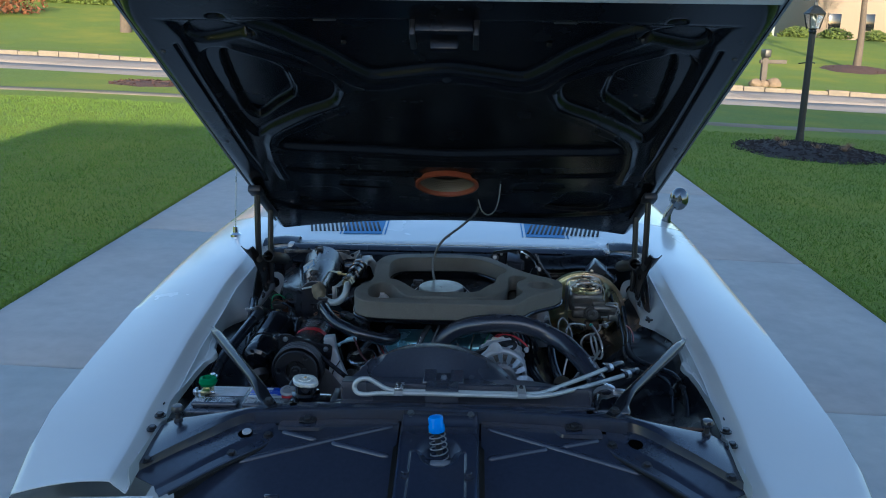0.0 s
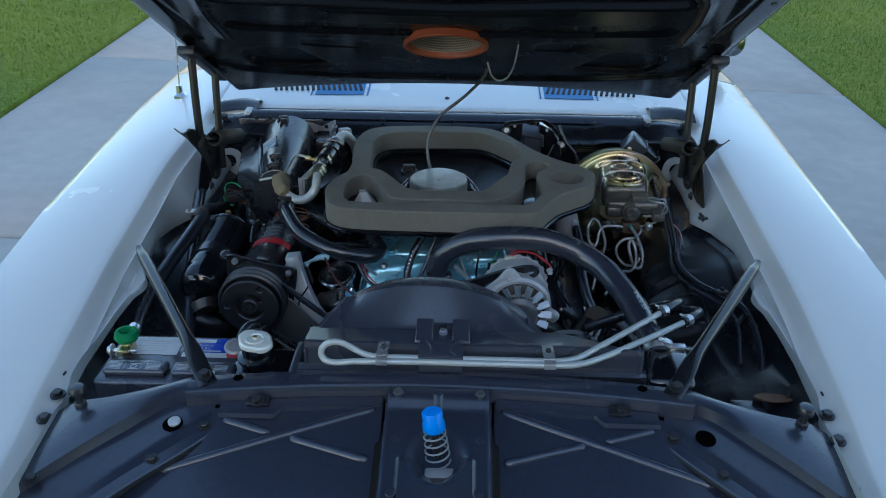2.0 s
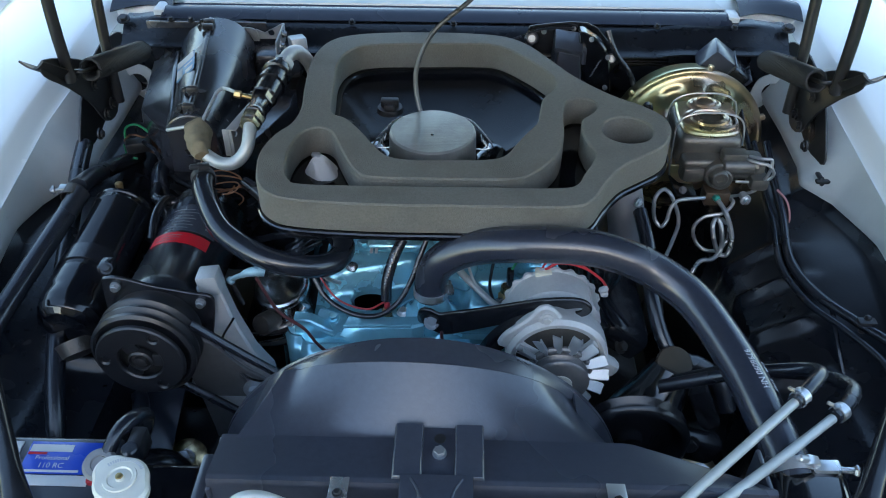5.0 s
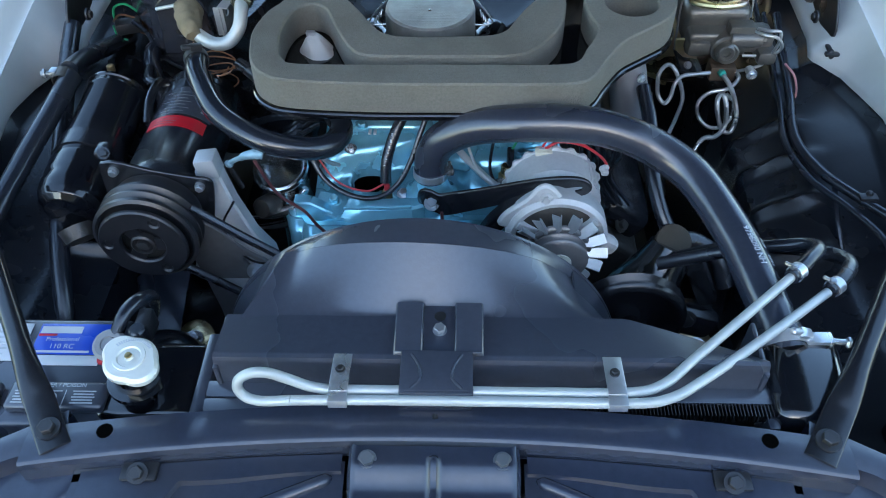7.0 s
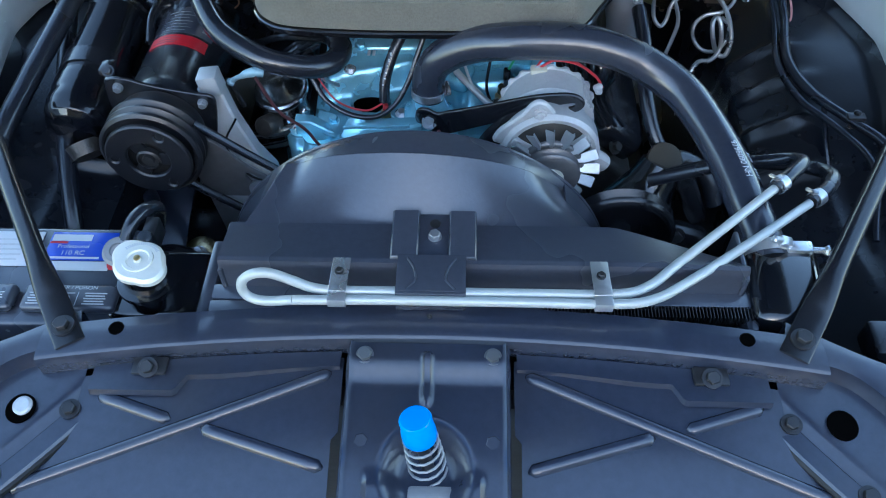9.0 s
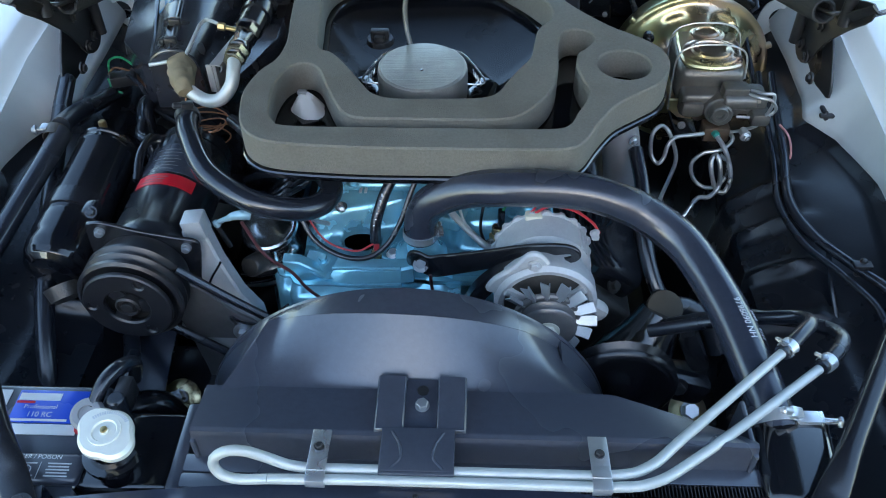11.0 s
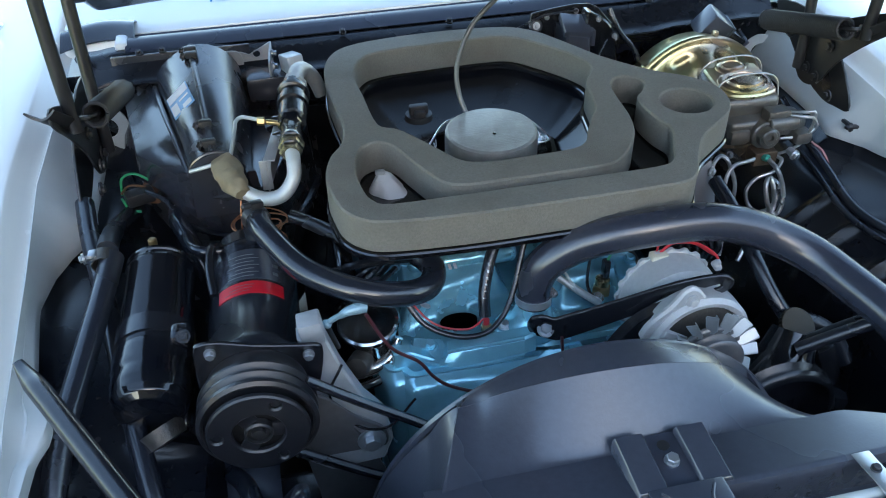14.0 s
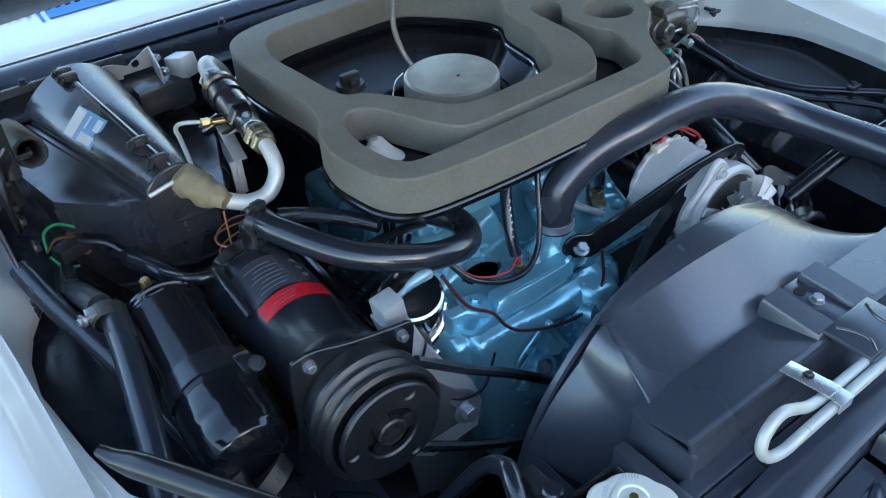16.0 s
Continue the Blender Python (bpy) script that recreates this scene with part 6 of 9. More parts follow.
# ---- the engine ----
def engine():
    t = thing("engine", (0, 2.4, 0.5), "metallic light blue V8 engine with cast intake and timing cover", "engine")
    def lump(c, s, bev, m=None, name="casting", mat_=None):
        return part(name, box(c, s, bev, m, 3), mat_ or M_blue, t)
    lump((-0.02, 2.50, 0.56), (0.26, 0.56, 0.26), 0.02, name="block")

    def bump(x, y, cx, cy, rx, ry, soft=0.35):
        r = math.hypot((x - cx) / rx, (y - cy) / ry)
        return 1 - sstep(1 - soft, 1 + soft, r)

    # intake manifold: front water crossover, open valley and runners
    def intake(u, v):
        x = -0.208 + 0.40 * u
        y = 2.203 + 0.255 * v
        z = 0.742 - 0.012 * sstep(-0.16, -0.20, x)
        z += 0.007 * (1 - sstep(2.214, 2.224, y)) * sstep(-0.175, -0.155, x)
        z += 0.010 * bump(x, y, -0.106, 2.226, 0.012, 0.016)
        run = sstep(2.306, 2.332, y - 0.20 * (x + 0.10)) * (1 - sstep(-0.055, -0.03, x)) * sstep(-0.205, -0.185, x)
        z += 0.036 * run + 0.026 * sstep(2.32, 2.39, y) * run + 0.010 * sstep(2.25, 2.33, y) * (x < -0.03)
        z += 0.024 * bump(x, y, -0.028, 2.247, 0.050, 0.038, 0.25)
        z += 0.030 * sstep(2.27, 2.305, y) * sstep(0.02, 0.045, x) + 0.016 * bump(x, y, 0.085, 2.335, 0.06, 0.05, 0.5)
        z -= 0.13 * bump(x, y, -0.118, 2.290, 0.029, 0.017, 0.12)
        z -= 0.030 * bump(x, y, 0.155, 2.30, 0.022, 0.03)
        z += 0.0012 * noise.noise((x * 30, y * 30, 3))
        return (x, y, z - 0.05 * sstep(0.17, 0.19, x))
    part("intake_manifold", sheet(intake, 130, 84, 0.010), M_blue, t, "", 50)
    part("valley", lathe([(1.0, 0.0), (0.97, -0.012), (0.94, -0.06), (0, -0.06)], Matrix.Translation((-0.118, 2.290, 0.744)) @ Matrix.Diagonal((0.028, 0.0165, 1, 1)), 48), M_void, t)

    # front face below the crossover: sunk panel with an arched edge, webs and bosses
    def cover(u, v):
        x = -0.250 + 0.290 * u
        z = 0.744 - 0.20 * v
        y = 2.203 - 0.016 * sstep(0.03, 0.10, v) - 0.030 * v
        sunk = bump(x, z, -0.085, 0.668, 0.072, 0.042, 0.30)
        y += 0.022 * sunk
        y -= 0.010 * bump(x, z, -0.085, 0.655, 0.098, 0.066, 0.22) * (1 - sunk)
        y -= 0.020 * bump(x, z, 0.0, 0.70, 0.026, 0.04, 0.3)
        y += 0.016 * sstep(-0.20, -0.215, x) + 0.05 * sstep(-0.225, -0.25, x)
        return (x, y, z)
    part("timing_cover", sheet(cover, 80, 70, 0.010), M_blue, t, "", 35)
    bar = [((-0.166, 2.203, 0.733), (-0.152, 2.213, 0.762)), ((-0.150, 2.198, 0.738), (-0.140, 2.210, 0.766)), ((-0.100, 2.193, 0.746), (-0.096, 2.203, 0.773)), ((-0.048, 2.190, 0.754), (-0.048, 2.196, 0.782)), ((-0.030, 2.196, 0.750), (-0.030, 2.202, 0.782))]
    part("crossover_bar", loft([[(lo[0], lo[1] + 0.002, lo[2]), (lo[0], lo[1], lo[2] + 0.003), (hi[0], hi[1] - 0.003, hi[2] - 0.003), (hi[0], hi[1] + 0.001, hi[2]), (hi[0] + 0.004, hi[1] + 0.022, hi[2] - 0.002), (lo[0] + 0.004, lo[1] + 0.030, lo[2] - 0.004)] for lo, hi in bar]), M_blue, t, "", 25)
    part("bar_lip", tube([(-0.152, 2.212, 0.7625), (-0.140, 2.209, 0.7665), (-0.096, 2.202, 0.7735), (-0.048, 2.195, 0.7825)], 0.0030, 8), M_blue, t)
    part("bar_lip", tube([(-0.165, 2.203, 0.7345), (-0.150, 2.198, 0.7385), (-0.100, 2.193, 0.7465), (-0.048, 2.190, 0.7545)], 0.0034, 8), M_blue, t)
    fx = Matrix(((1, 0, 0, 0), (0, 0, 1, 2.214), (0, 1, 0, 0), (0, 0, 0, 1)))
    part("side_flange", prism([(-0.228, 0.772), (-0.203, 0.770), (-0.163, 0.744), (-0.150, 0.728), (-0.152, 0.712), (-0.166, 0.704), (-0.178, 0.694), (-0.196, 0.701), (-0.203, 0.711), (-0.214, 0.704), (-0.230, 0.714)], 0.020, [], 0.0022, fx), M_blue, t, "", 25)
    part("lug", prism([(-0.028, -0.006), (0.018, -0.018), (0.030, 0.010), (0.020, 0.028), (-0.022, 0.028)], 0.010, [], 0.002, Matrix.Translation((-0.177, 2.226, 0.742)) @ Matrix.Rotation(radians(14), 4, "Y") @ Matrix.Rotation(radians(16), 4, "X")), M_blue, t, "", 25)
    lb = part("lug_boss", lathe([(0, 0), (0.0125, 0), (0.0125, 0.006), (0.0105, 0.008), (0, 0.008)], along((-0.172, 2.240, 0.746), (0, -0.25, 1)), 24), M_blue, t)
    part("lug_bolt", hexbolt((-0.1715, 2.238, 0.7545), (0, -0.25, 1), 0.0068, 0.007, 1.1), M_blue, lb)
    for a, b in (((-0.216, 2.204, 0.678), (-0.189, 2.196, 0.656)), ((-0.189, 2.196, 0.656), (-0.152, 2.188, 0.694))):
        d = Vector(b) - Vector(a)
        part("web", box((0, 0, 0), (0.008, 0.030, d.length + 0.006), 0.002, Matrix.Translation((Vector(a) + Vector(b)) / 2 + Vector((0, 0.010, 0))) @ Matrix.Rotation(math.atan2(d.x, d.z), 4, "Y")), M_blue, t)
    part("front_boss", lathe([(0, 0), (0.022, 0), (0.0235, 0.050), (0.0225, 0.054), (0.015, 0.054), (0.0135, 0.048), (0, 0.048)], along((-0.119, 2.205, 0.620), (-0.05, -0.86, 0.36)), 28), M_blue, t)
    part("boss_bolt", hexbolt((-0.1216, 2.163, 0.6375), (-0.05, -0.86, 0.36), 0.0085, 0.008, 1.25), M_zinc, t)
    part("front_boss", lathe([(0, 0), (0.016, 0), (0.0165, 0.058), (0.0150, 0.061), (0, 0.061)], along((-0.045, 2.205, 0.690), (0.25, -0.85, 0.25)), 24), M_blue, t)
    part("front_boss", lathe([(0, 0), (0.020, 0), (0.019, 0.040), (0.016, 0.046), (0, 0.046)], along((-0.090, 2.205, 0.660), (0, -0.9, 0.4)), 24), M_blue, t)
    bh = part("bypass_hose", tube([(-0.205, 2.185, 0.560), (-0.196, 2.172, 0.588), (-0.184, 2.172, 0.615)], 0.0115, 14), M_rubber, t, "short black rubber hose")
    part("hose_clamp", join(clampring((-0.192, 2.172, 0.598), (0.4, -0.1, 0.9), 0.0118, 0.012, False), box((-0.204, 2.164, 0.603), (0.012, 0.008, 0.010), 0.002)), M_zinc, bh)
    lump((-0.150, 2.196, 0.645), (0.012, 0.05, 0.10), 0.004, Matrix.Rotation(radians(38), 4, "Y"), "web")
    lump((-0.120, 2.185, 0.610), (0.012, 0.06, 0.11), 0.004, Matrix.Rotation(radians(-42), 4, "Y"), "web")
    lump((-0.175, 2.200, 0.610), (0.06, 0.05, 0.10), 0.014, name="casting")
    part("pump_housing", lathe([(0, 0), (0.070, 0.0), (0.080, 0.012), (0.077, 0.035), (0.05, 0.045), (0, 0.046)], along((-0.03, 2.185, 0.575), (0, -1, 0.15)), 32), M_blue, t)
    part("boss", lathe([(0, 0), (0.019, 0.0), (0.019, 0.05), (0.011, 0.052), (0.010, 0.038), (0, 0.038)], along((-0.195, 2.215, 0.605), (-0.3, -1, 0.25)), 20), M_blue, t)
    part("boss", lathe([(0, 0), (0.015, 0.0), (0.014, 0.05), (0, 0.05)], along((0.005, 2.215, 0.712), (0.2, -1, 0.25)), 18), M_blue, t)
    part("boss", lathe([(0, 0), (0.016, 0.0), (0.016, 0.05), (0, 0.05)], along((-0.10, 2.195, 0.595), (-0.1, -1, 0.3)), 16), M_blue, t)
    for p, r in (((-0.119, 2.168, 0.651), 0.021), ((-0.172, 2.178, 0.655), 0.014), ((-0.060, 2.160, 0.640), 0.016)):
        bs = part("bolt_boss", lathe([(0, -0.02), (r, -0.02), (r, 0.016), (r * 0.85, 0.020), (r * 0.55, 0.020), (r * 0.5, 0.012), (0, 0.012)], along(p, (0.05, -0.85, 0.5)), 24), M_blue, t)
        part("boss_bolt", hexbolt((p[0], p[1] - 0.012, p[2] + 0.007), (0.05, -0.85, 0.5), r * 0.36, 0.007, 1.2), M_zinc, bs)
    lump((-0.142, 2.182, 0.690), (0.014, 0.035, 0.075), 0.005, Matrix.Rotation(radians(48), 4, "Y"), "web")
    lump((-0.085, 2.176, 0.690), (0.012, 0.030, 0.080), 0.005, Matrix.Rotation(radians(-28), 4, "Y"), "web")
    lump((-0.030, 2.178, 0.665), (0.014, 0.030, 0.090), 0.005, Matrix.Rotation(radians(20), 4, "Y"), "web")
    lump((-0.095, 2.40, 0.798), (0.17, 0.10, 0.03), 0.014, name="plenum")
    lump((0.085, 2.40, 0.79), (0.12, 0.12, 0.04), 0.016, name="plenum")
    lump((0.022, 2.315, 0.782), (0.05, 0.05, 0.03), 0.010, Matrix.Rotation(radians(-20), 4, "Z"), "thermostat_pad")
    # thermostat housing
    part("thermostat_housing", join(lathe([(0.034, -0.022), (0.040, -0.010), (0.040, 0.002), (0.031, 0.010), (0.027, 0.022), (0.0235, 0.035), (0, 0.036)], along((-0.021, 2.242, 0.768), (0, 0.05, 1)), 32), prism(rounded([(-0.052, -0.012), (0.0, -0.034), (0.052, -0.012), (0.052, 0.010), (0.0, 0.032), (-0.052, 0.010)], 4), 0.012, [], 0.002, Matrix.Translation((-0.023, 2.240, 0.757)))), M_blue, t)
    for p in ((-0.064, 2.238, 0.769), (-0.134, 2.355, 0.808), (0.085, 2.262, 0.770), (0.118, 2.31, 0.79), (0.055, 2.335, 0.797), (-0.150, 2.318, 0.790), (0.165, 2.335, 0.772)):
        part("bolt", hexbolt(p, (0, -0.2, 1), 0.0065, 0.006), M_blue if p[1] > 2.3 and p[0] > -0.14 else M_steel, t)
    for k in range(6):
        part("cast_mark", box((0.055 + 0.0085 * k, 2.318 + 0.002 * k, 0.7935), (0.0055, 0.0095, 0.0024), 0.0006, Matrix.Rotation(0.2, 4, "Z")), M_blue, t)
    for k in range(2):
        part("cast_mark", box((-0.120 + 0.008 * k, 2.338, 0.8085), (0.0045, 0.012, 0.002), 0.0006), M_wlab, t)
    s = part("sender", join(cyl((-0.089, 2.238, 0.742), (-0.089, 2.240, 0.754), 0.013, seg=6), cyl((-0.089, 2.240, 0.754), (-0.089, 2.244, 0.772), 0.008, seg=14)), M_brass2a, t, "brass temperature sender")
    part("terminal", cyl((-0.089, 2.244, 0.770), (-0.088, 2.246, 0.782), 0.0045, seg=10), M_redw, s)
    s = part("switch", join(cyl((0.096, 2.275, 0.765), (0.096, 2.277, 0.780), 0.014, seg=6), cyl((0.096, 2.277, 0.780), (0.097, 2.278, 0.794), 0.011, seg=14)), M_brass2a, t, "brass vacuum switch")
    part("plug", box((0.099, 2.277, 0.810), (0.011, 0.013, 0.034), 0.003), M_rubber, s)
    part("vacuum_pipe", tube([(0.020, 2.300, 0.805), (0.035, 2.285, 0.797), (0.065, 2.262, 0.780), (0.085, 2.252, 0.768)], 0.0055, 10), M_tube, t)
    part("vacuum_pipe", tube([(0.030, 2.30, 0.83), (0.045, 2.275, 0.80), (0.062, 2.262, 0.785)], 0.0022, 8), M_tube, t)
    # cylinder heads and covers at either side, mostly hidden; the left head is near-black
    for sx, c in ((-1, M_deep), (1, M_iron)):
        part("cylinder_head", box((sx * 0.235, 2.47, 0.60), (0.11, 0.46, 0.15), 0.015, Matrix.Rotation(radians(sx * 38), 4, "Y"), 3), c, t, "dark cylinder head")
        part("rocker_cover", box((sx * 0.285, 2.50, 0.675), (0.10, 0.46, 0.07), 0.025, Matrix.Rotation(radians(sx * 38), 4, "Y"), 3), M_gloss if sx < 0 else M_gloss2, t)
    for k in range(3):
        y = 2.27 + 0.065 * k
        part("exhaust_bolt", hexbolt((0.285, y, 0.675), (0.7, -0.5, 0.6), 0.009, 0.008), M_iron, t)


engine()


M_chrome2 = mat("soft_chrome", (0.84, 0.85, 0.86), 0.20, 1.0, 20, 0.05, rvary=0.06)


def oil_filler():
    t = thing("oil_filler", (-0.25, 2.26, 0.72), "chrome oil filler tube with a dark cap", "oil filler")
    ax = (-0.10, -0.22, 0.97)
    part("tube", lathe([(0.0, -0.06), (0.034, -0.06), (0.034, 0.000), (0.037, 0.004), (0.0425, 0.006), (0.0440, 0.010), (0.0425, 0.0145), (0.039, 0.0165), (0.033, 0.0150), (0.020, 0.0185), (0.008, 0.0200), (0, 0.0203)], along((-0.252, 2.268, 0.782), ax), 48), M_chrome2, t)
    part("cap", lathe([(0.017, -0.02), (0.017, 0.010), (0.014, 0.014), (0, 0.015)], along((-0.275, 2.226, 0.752), (-0.3, -0.8, 0.4)), 28), M_iron, t)
    part("skirt", tube([(-0.302, 2.236, 0.722), (-0.270, 2.234, 0.728), (-0.232, 2.236, 0.743), (-0.214, 2.246, 0.772)], [0.005, 0.009, 0.010, 0.006], 14), M_chrome2, t)
    part("skirt", tube([(-0.305, 2.226, 0.705), (-0.270, 2.224, 0.711), (-0.240, 2.226, 0.722), (-0.212, 2.232, 0.756)], [0.004, 0.007, 0.008, 0.005], 12), M_chrome2, t)
    c = thing("vacuum_fitting", (-0.28, 2.21, 0.86), "small pale blue painted fitting", "fitting")
    part("body", tube([(-0.292, 2.212, 0.860), (-0.284, 2.211, 0.866), (-0.268, 2.210, 0.870), (-0.258, 2.210, 0.868)], [0.0045, 0.0060, 0.0078, 0.0060], 16), M_palebl, c)
    part("neck", tube([(-0.310, 2.213, 0.850), (-0.301, 2.213, 0.856), (-0.290, 2.212, 0.862)], 0.0038, 12), M_palebl, c)
    part("collar", cyl((-0.313, 2.213, 0.846), (-0.308, 2.213, 0.852), 0.0065, seg=8), M_palebl, c)
    part("stem", cyl((-0.312, 2.213, 0.848), (-0.300, 2.216, 0.80), 0.004, seg=12), M_bolt, c)


M_palebl = mat("pale_blue_paint", (0.30, 0.45, 0.52), 0.35, 0.3, 60, 0.1)
oil_filler()


def alternator():
    t = thing("alternator", (0.155, 2.14, 0.76), "cast aluminium alternator with a finned steel fan", "alternator")
    A = along((0.155, 2.078, 0.822), (0, 1, -0.04))
    part("front_case", lathe([(0.022, 0.030), (0.052, 0.028), (0.058, 0.017), (0.064, 0.016), (0.069, 0.022), (0.069, 0.048), (0.065, 0.054), (0.058, 0.056), (0.058, 0.080), (0.0, 0.080)], A, 48), M_alu, t)
    part("rear_case", lathe([(0.0, 0.080), (0.058, 0.080), (0.066, 0.084), (0.066, 0.132), (0.056, 0.142), (0.03, 0.146), (0, 0.146)], A, 48), M_alu, t)
    for k in range(9):
        a = radians(140 + k * 8)
        part("rib", box((0, 0, 0), (0.003, 0.0045, 0.052), 0.001, A @ Matrix.Translation((0.0660 * math.cos(a), 0.0660 * math.sin(a) * (-1 if (A.to_3x3() @ Vector((0, 1, 0))).z < 0 else 1), 0.112)) @ Matrix.Rotation(a, 4, "Z")), M_alu, t)
    part("ear", prism(rounded([(-0.056, -0.030), (-0.050, -0.052), (0.060, -0.050), (0.054, -0.028), (0.030, -0.006), (0.007, 0.022), (-0.010, 0.022), (-0.026, 0.000)], 4), 0.010, [ngon(16, 0.006, 0.0, 0.006)], 0.003, m=Matrix(((1, 0, 0, 0.136), (0, 0, 1, 2.104), (0, 1, 0, 0.884), (0, 0, 0, 1)))), M_alu, t)
    part("rear_flange", prism([((0.0715 if k % 4 < 2 else 0.0675) * math.cos(k * 0.0785398), (0.0715 if k % 4 < 2 else 0.0675) * math.sin(k * 0.0785398)) for k in range(80)], 0.006, [], 0.0006, A @ Matrix.Translation((0, 0, 0.126))), M_alu, t)
    part("pivot_lug", box((0.226, 2.115, 0.795), (0.036, 0.024, 0.026), 0.009, Matrix.Rotation(radians(35), 4, "Y")), M_alu, t)
    # dark disc put in to give the shade between the fan blades
    part("shade_backing", lathe([(0, 0.014), (0.030, 0.015), (0.050, 0.019), (0.060, 0.024)], A, 40), M_iron, t)
    for k in range(3):
        m = A @ Matrix.Rotation(6.283185 * k / 3 + 0.45, 4, "Z")
        sp = box((0.043, 0, 0.019), (0.036, 0.013, 0.012), 0.003)
        sp.transform(m)
        part("spoke", sp, M_alu, t)
    fan = part("fan", lathe([(0.012, -0.008), (0.042, -0.008), (0.0445, -0.006), (0.0445, -0.002), (0.012, -0.001)], A, 48), M_grey3, t, "zinc-plated cooling fan")
    inv = -1 if (A.to_3x3() @ Vector((0, 1, 0))).z < 0 else 1
    for k in range(15):
        m = A @ Matrix.Rotation(6.283185 * k / 15 + 0.2, 4, "Z")
        flap = loft([[(r, w * 0.5 * inv, -0.0135 + c), (r, -w * 0.5 * inv, -0.0045 - c), (r, -w * 0.5 * inv, -0.0028 - c), (r, w * 0.5 * inv, -0.0118 + c)] for r, w, c in ((0.038, 0.006, 0.003), (0.046, 0.0095, 0.0), (0.062, 0.0115, 0.0), (0.0660, 0.0105, 0.001))])
        fold = loft([[(r, (w * 0.5 - 0.0006) * inv, -0.0135), (r, (w * 0.5 + 0.0010) * inv, -0.0135), (r, (w * 0.5 + 0.0016) * inv, -0.0060), (r, w * 0.5 * inv, -0.0060)] for r, w in ((0.044, 0.0090), (0.0655, 0.0110))])
        bm = join(flap, fold)
        bm.transform(m)
        part("blade", bm, M_zinc, fan)
    part("pulley", lathe([(0.0, -0.028), (0.024, -0.028), (0.032, -0.0275), (0.037, -0.026), (0.0385, -0.024), (0.029, -0.018), (0.0385, -0.012), (0.038, -0.009), (0.02, -0.008), (0, -0.008)], A, 48), M_grey3, t)
    part("nut", join(prism(ngon(6, 0.012), 0.012, bev=0.001, m=A @ Matrix.Translation((0, 0, -0.040))), cyl((0.155, 2.034, 0.8237), (0.155, 2.048, 0.8235), 0.007, seg=12), lathe([(0, -0.0300), (0.016, -0.0300), (0.016, -0.0270), (0, -0.0270)], A, 20)), M_cadpale, t)
    part("connector", box((0.140, 2.208, 0.876), (0.024, 0.016, 0.018), 0.003), M_cream, t, "cream plastic connector")
    part("terminal_boot", join(cyl((0.222, 2.205, 0.850), (0.232, 2.203, 0.858), 0.005, seg=12), box((0.228, 2.200, 0.850), (0.011, 0.010, 0.008), 0.003)), M_clear, t)
    # slotted adjusting arm from the thermostat housing over the alternator
    b = thing("alternator_bracket", (0.08, 2.15, 0.85), "black curved and slotted alternator bracket", "bracket")
    mm = Matrix(((1, 0, 0, 0), (-0.40, 0, 1, 2.189), (0, 1, 0, 0), (0, 0, 0, 1)))
    arm = [(-0.040, 0.793), (-0.034, 0.808), (-0.020, 0.813), (-0.006, 0.810), (0.013, 0.821), (0.045, 0.839), (0.081, 0.861), (0.105, 0.876), (0.138, 0.895), (0.171, 0.909), (0.187, 0.910), (0.195, 0.902), (0.191, 0.889), (0.178, 0.879), (0.145, 0.864), (0.110, 0.843), (0.082, 0.826), (0.046, 0.801), (0.004, 0.773), (-0.012, 0.772), (-0.035, 0.779)]
    part("arm", prism(rounded(arm, 3), 0.006, [rounded([(0.112, 0.853), (0.140, 0.873), (0.176, 0.895), (0.184, 0.896), (0.179, 0.888), (0.145, 0.870), (0.118, 0.851)], 3)], 0.001, m=mm), M_gloss2, b)
    stay = [(0.150, 0.874), (0.120, 0.872), (0.088, 0.850), (0.062, 0.812), (0.044, 0.765), (0.032, 0.715), (0.050, 0.712), (0.062, 0.755), (0.078, 0.798), (0.100, 0.832), (0.125, 0.853), (0.152, 0.862)]
    part("support", prism(rounded(stay, 4), 0.020, [], 0.002, m=Matrix(((1, 0, 0, 0), (-0.30, 0, 1, 2.150), (0, 1, 0, 0), (0, 0, 0, 1)))), M_gloss2, b)
    part("bolt", hexbolt((-0.018, 2.196, 0.790), (0, -0.5, 0.8), 0.0078, 0.007), M_zinc, b)
    part("ear_bolt", hexbolt((0.136, 2.103, 0.890), (0, -1, 0.1), 0.006, 0.005), M_alu, t)
    w = thing("alternator_wires", (0.17, 2.2, 0.88), "red and black wires plugged into the alternator", "wires")
    part("red_wire", tube([(0.142, 2.210, 0.884), (0.162, 2.214, 0.893), (0.195, 2.212, 0.888), (0.222, 2.208, 0.870), (0.234, 2.206, 0.852)], 0.0020, 7), M_redw, w, "red wire")
    part("red_wire", tube([(0.136, 2.210, 0.884), (0.15, 2.222, 0.890), (0.19, 2.225, 0.884), (0.228, 2.215, 0.860)], 0.0016, 7), M_redw, w, "red wire")
    for k in range(7):
        x = 0.18 + 0.012 * k
        part("black_wire", tube([(x, 2.26 + 0.006 * k, 0.89 - 0.006 * k), (x + 0.01, 2.255, 0.84), (x + 0.025 - 0.004 * k, 2.25 + 0.004 * k, 0.78), (x + 0.04, 2.27, 0.72)], 0.0035, 7), M_rubber, w)


alternator()


M_capdull = mat("dull_plated_cap", (0.085, 0.070, 0.050), 0.42, 0.5, 90, 0.2, bump=0.1, stain=0.5)


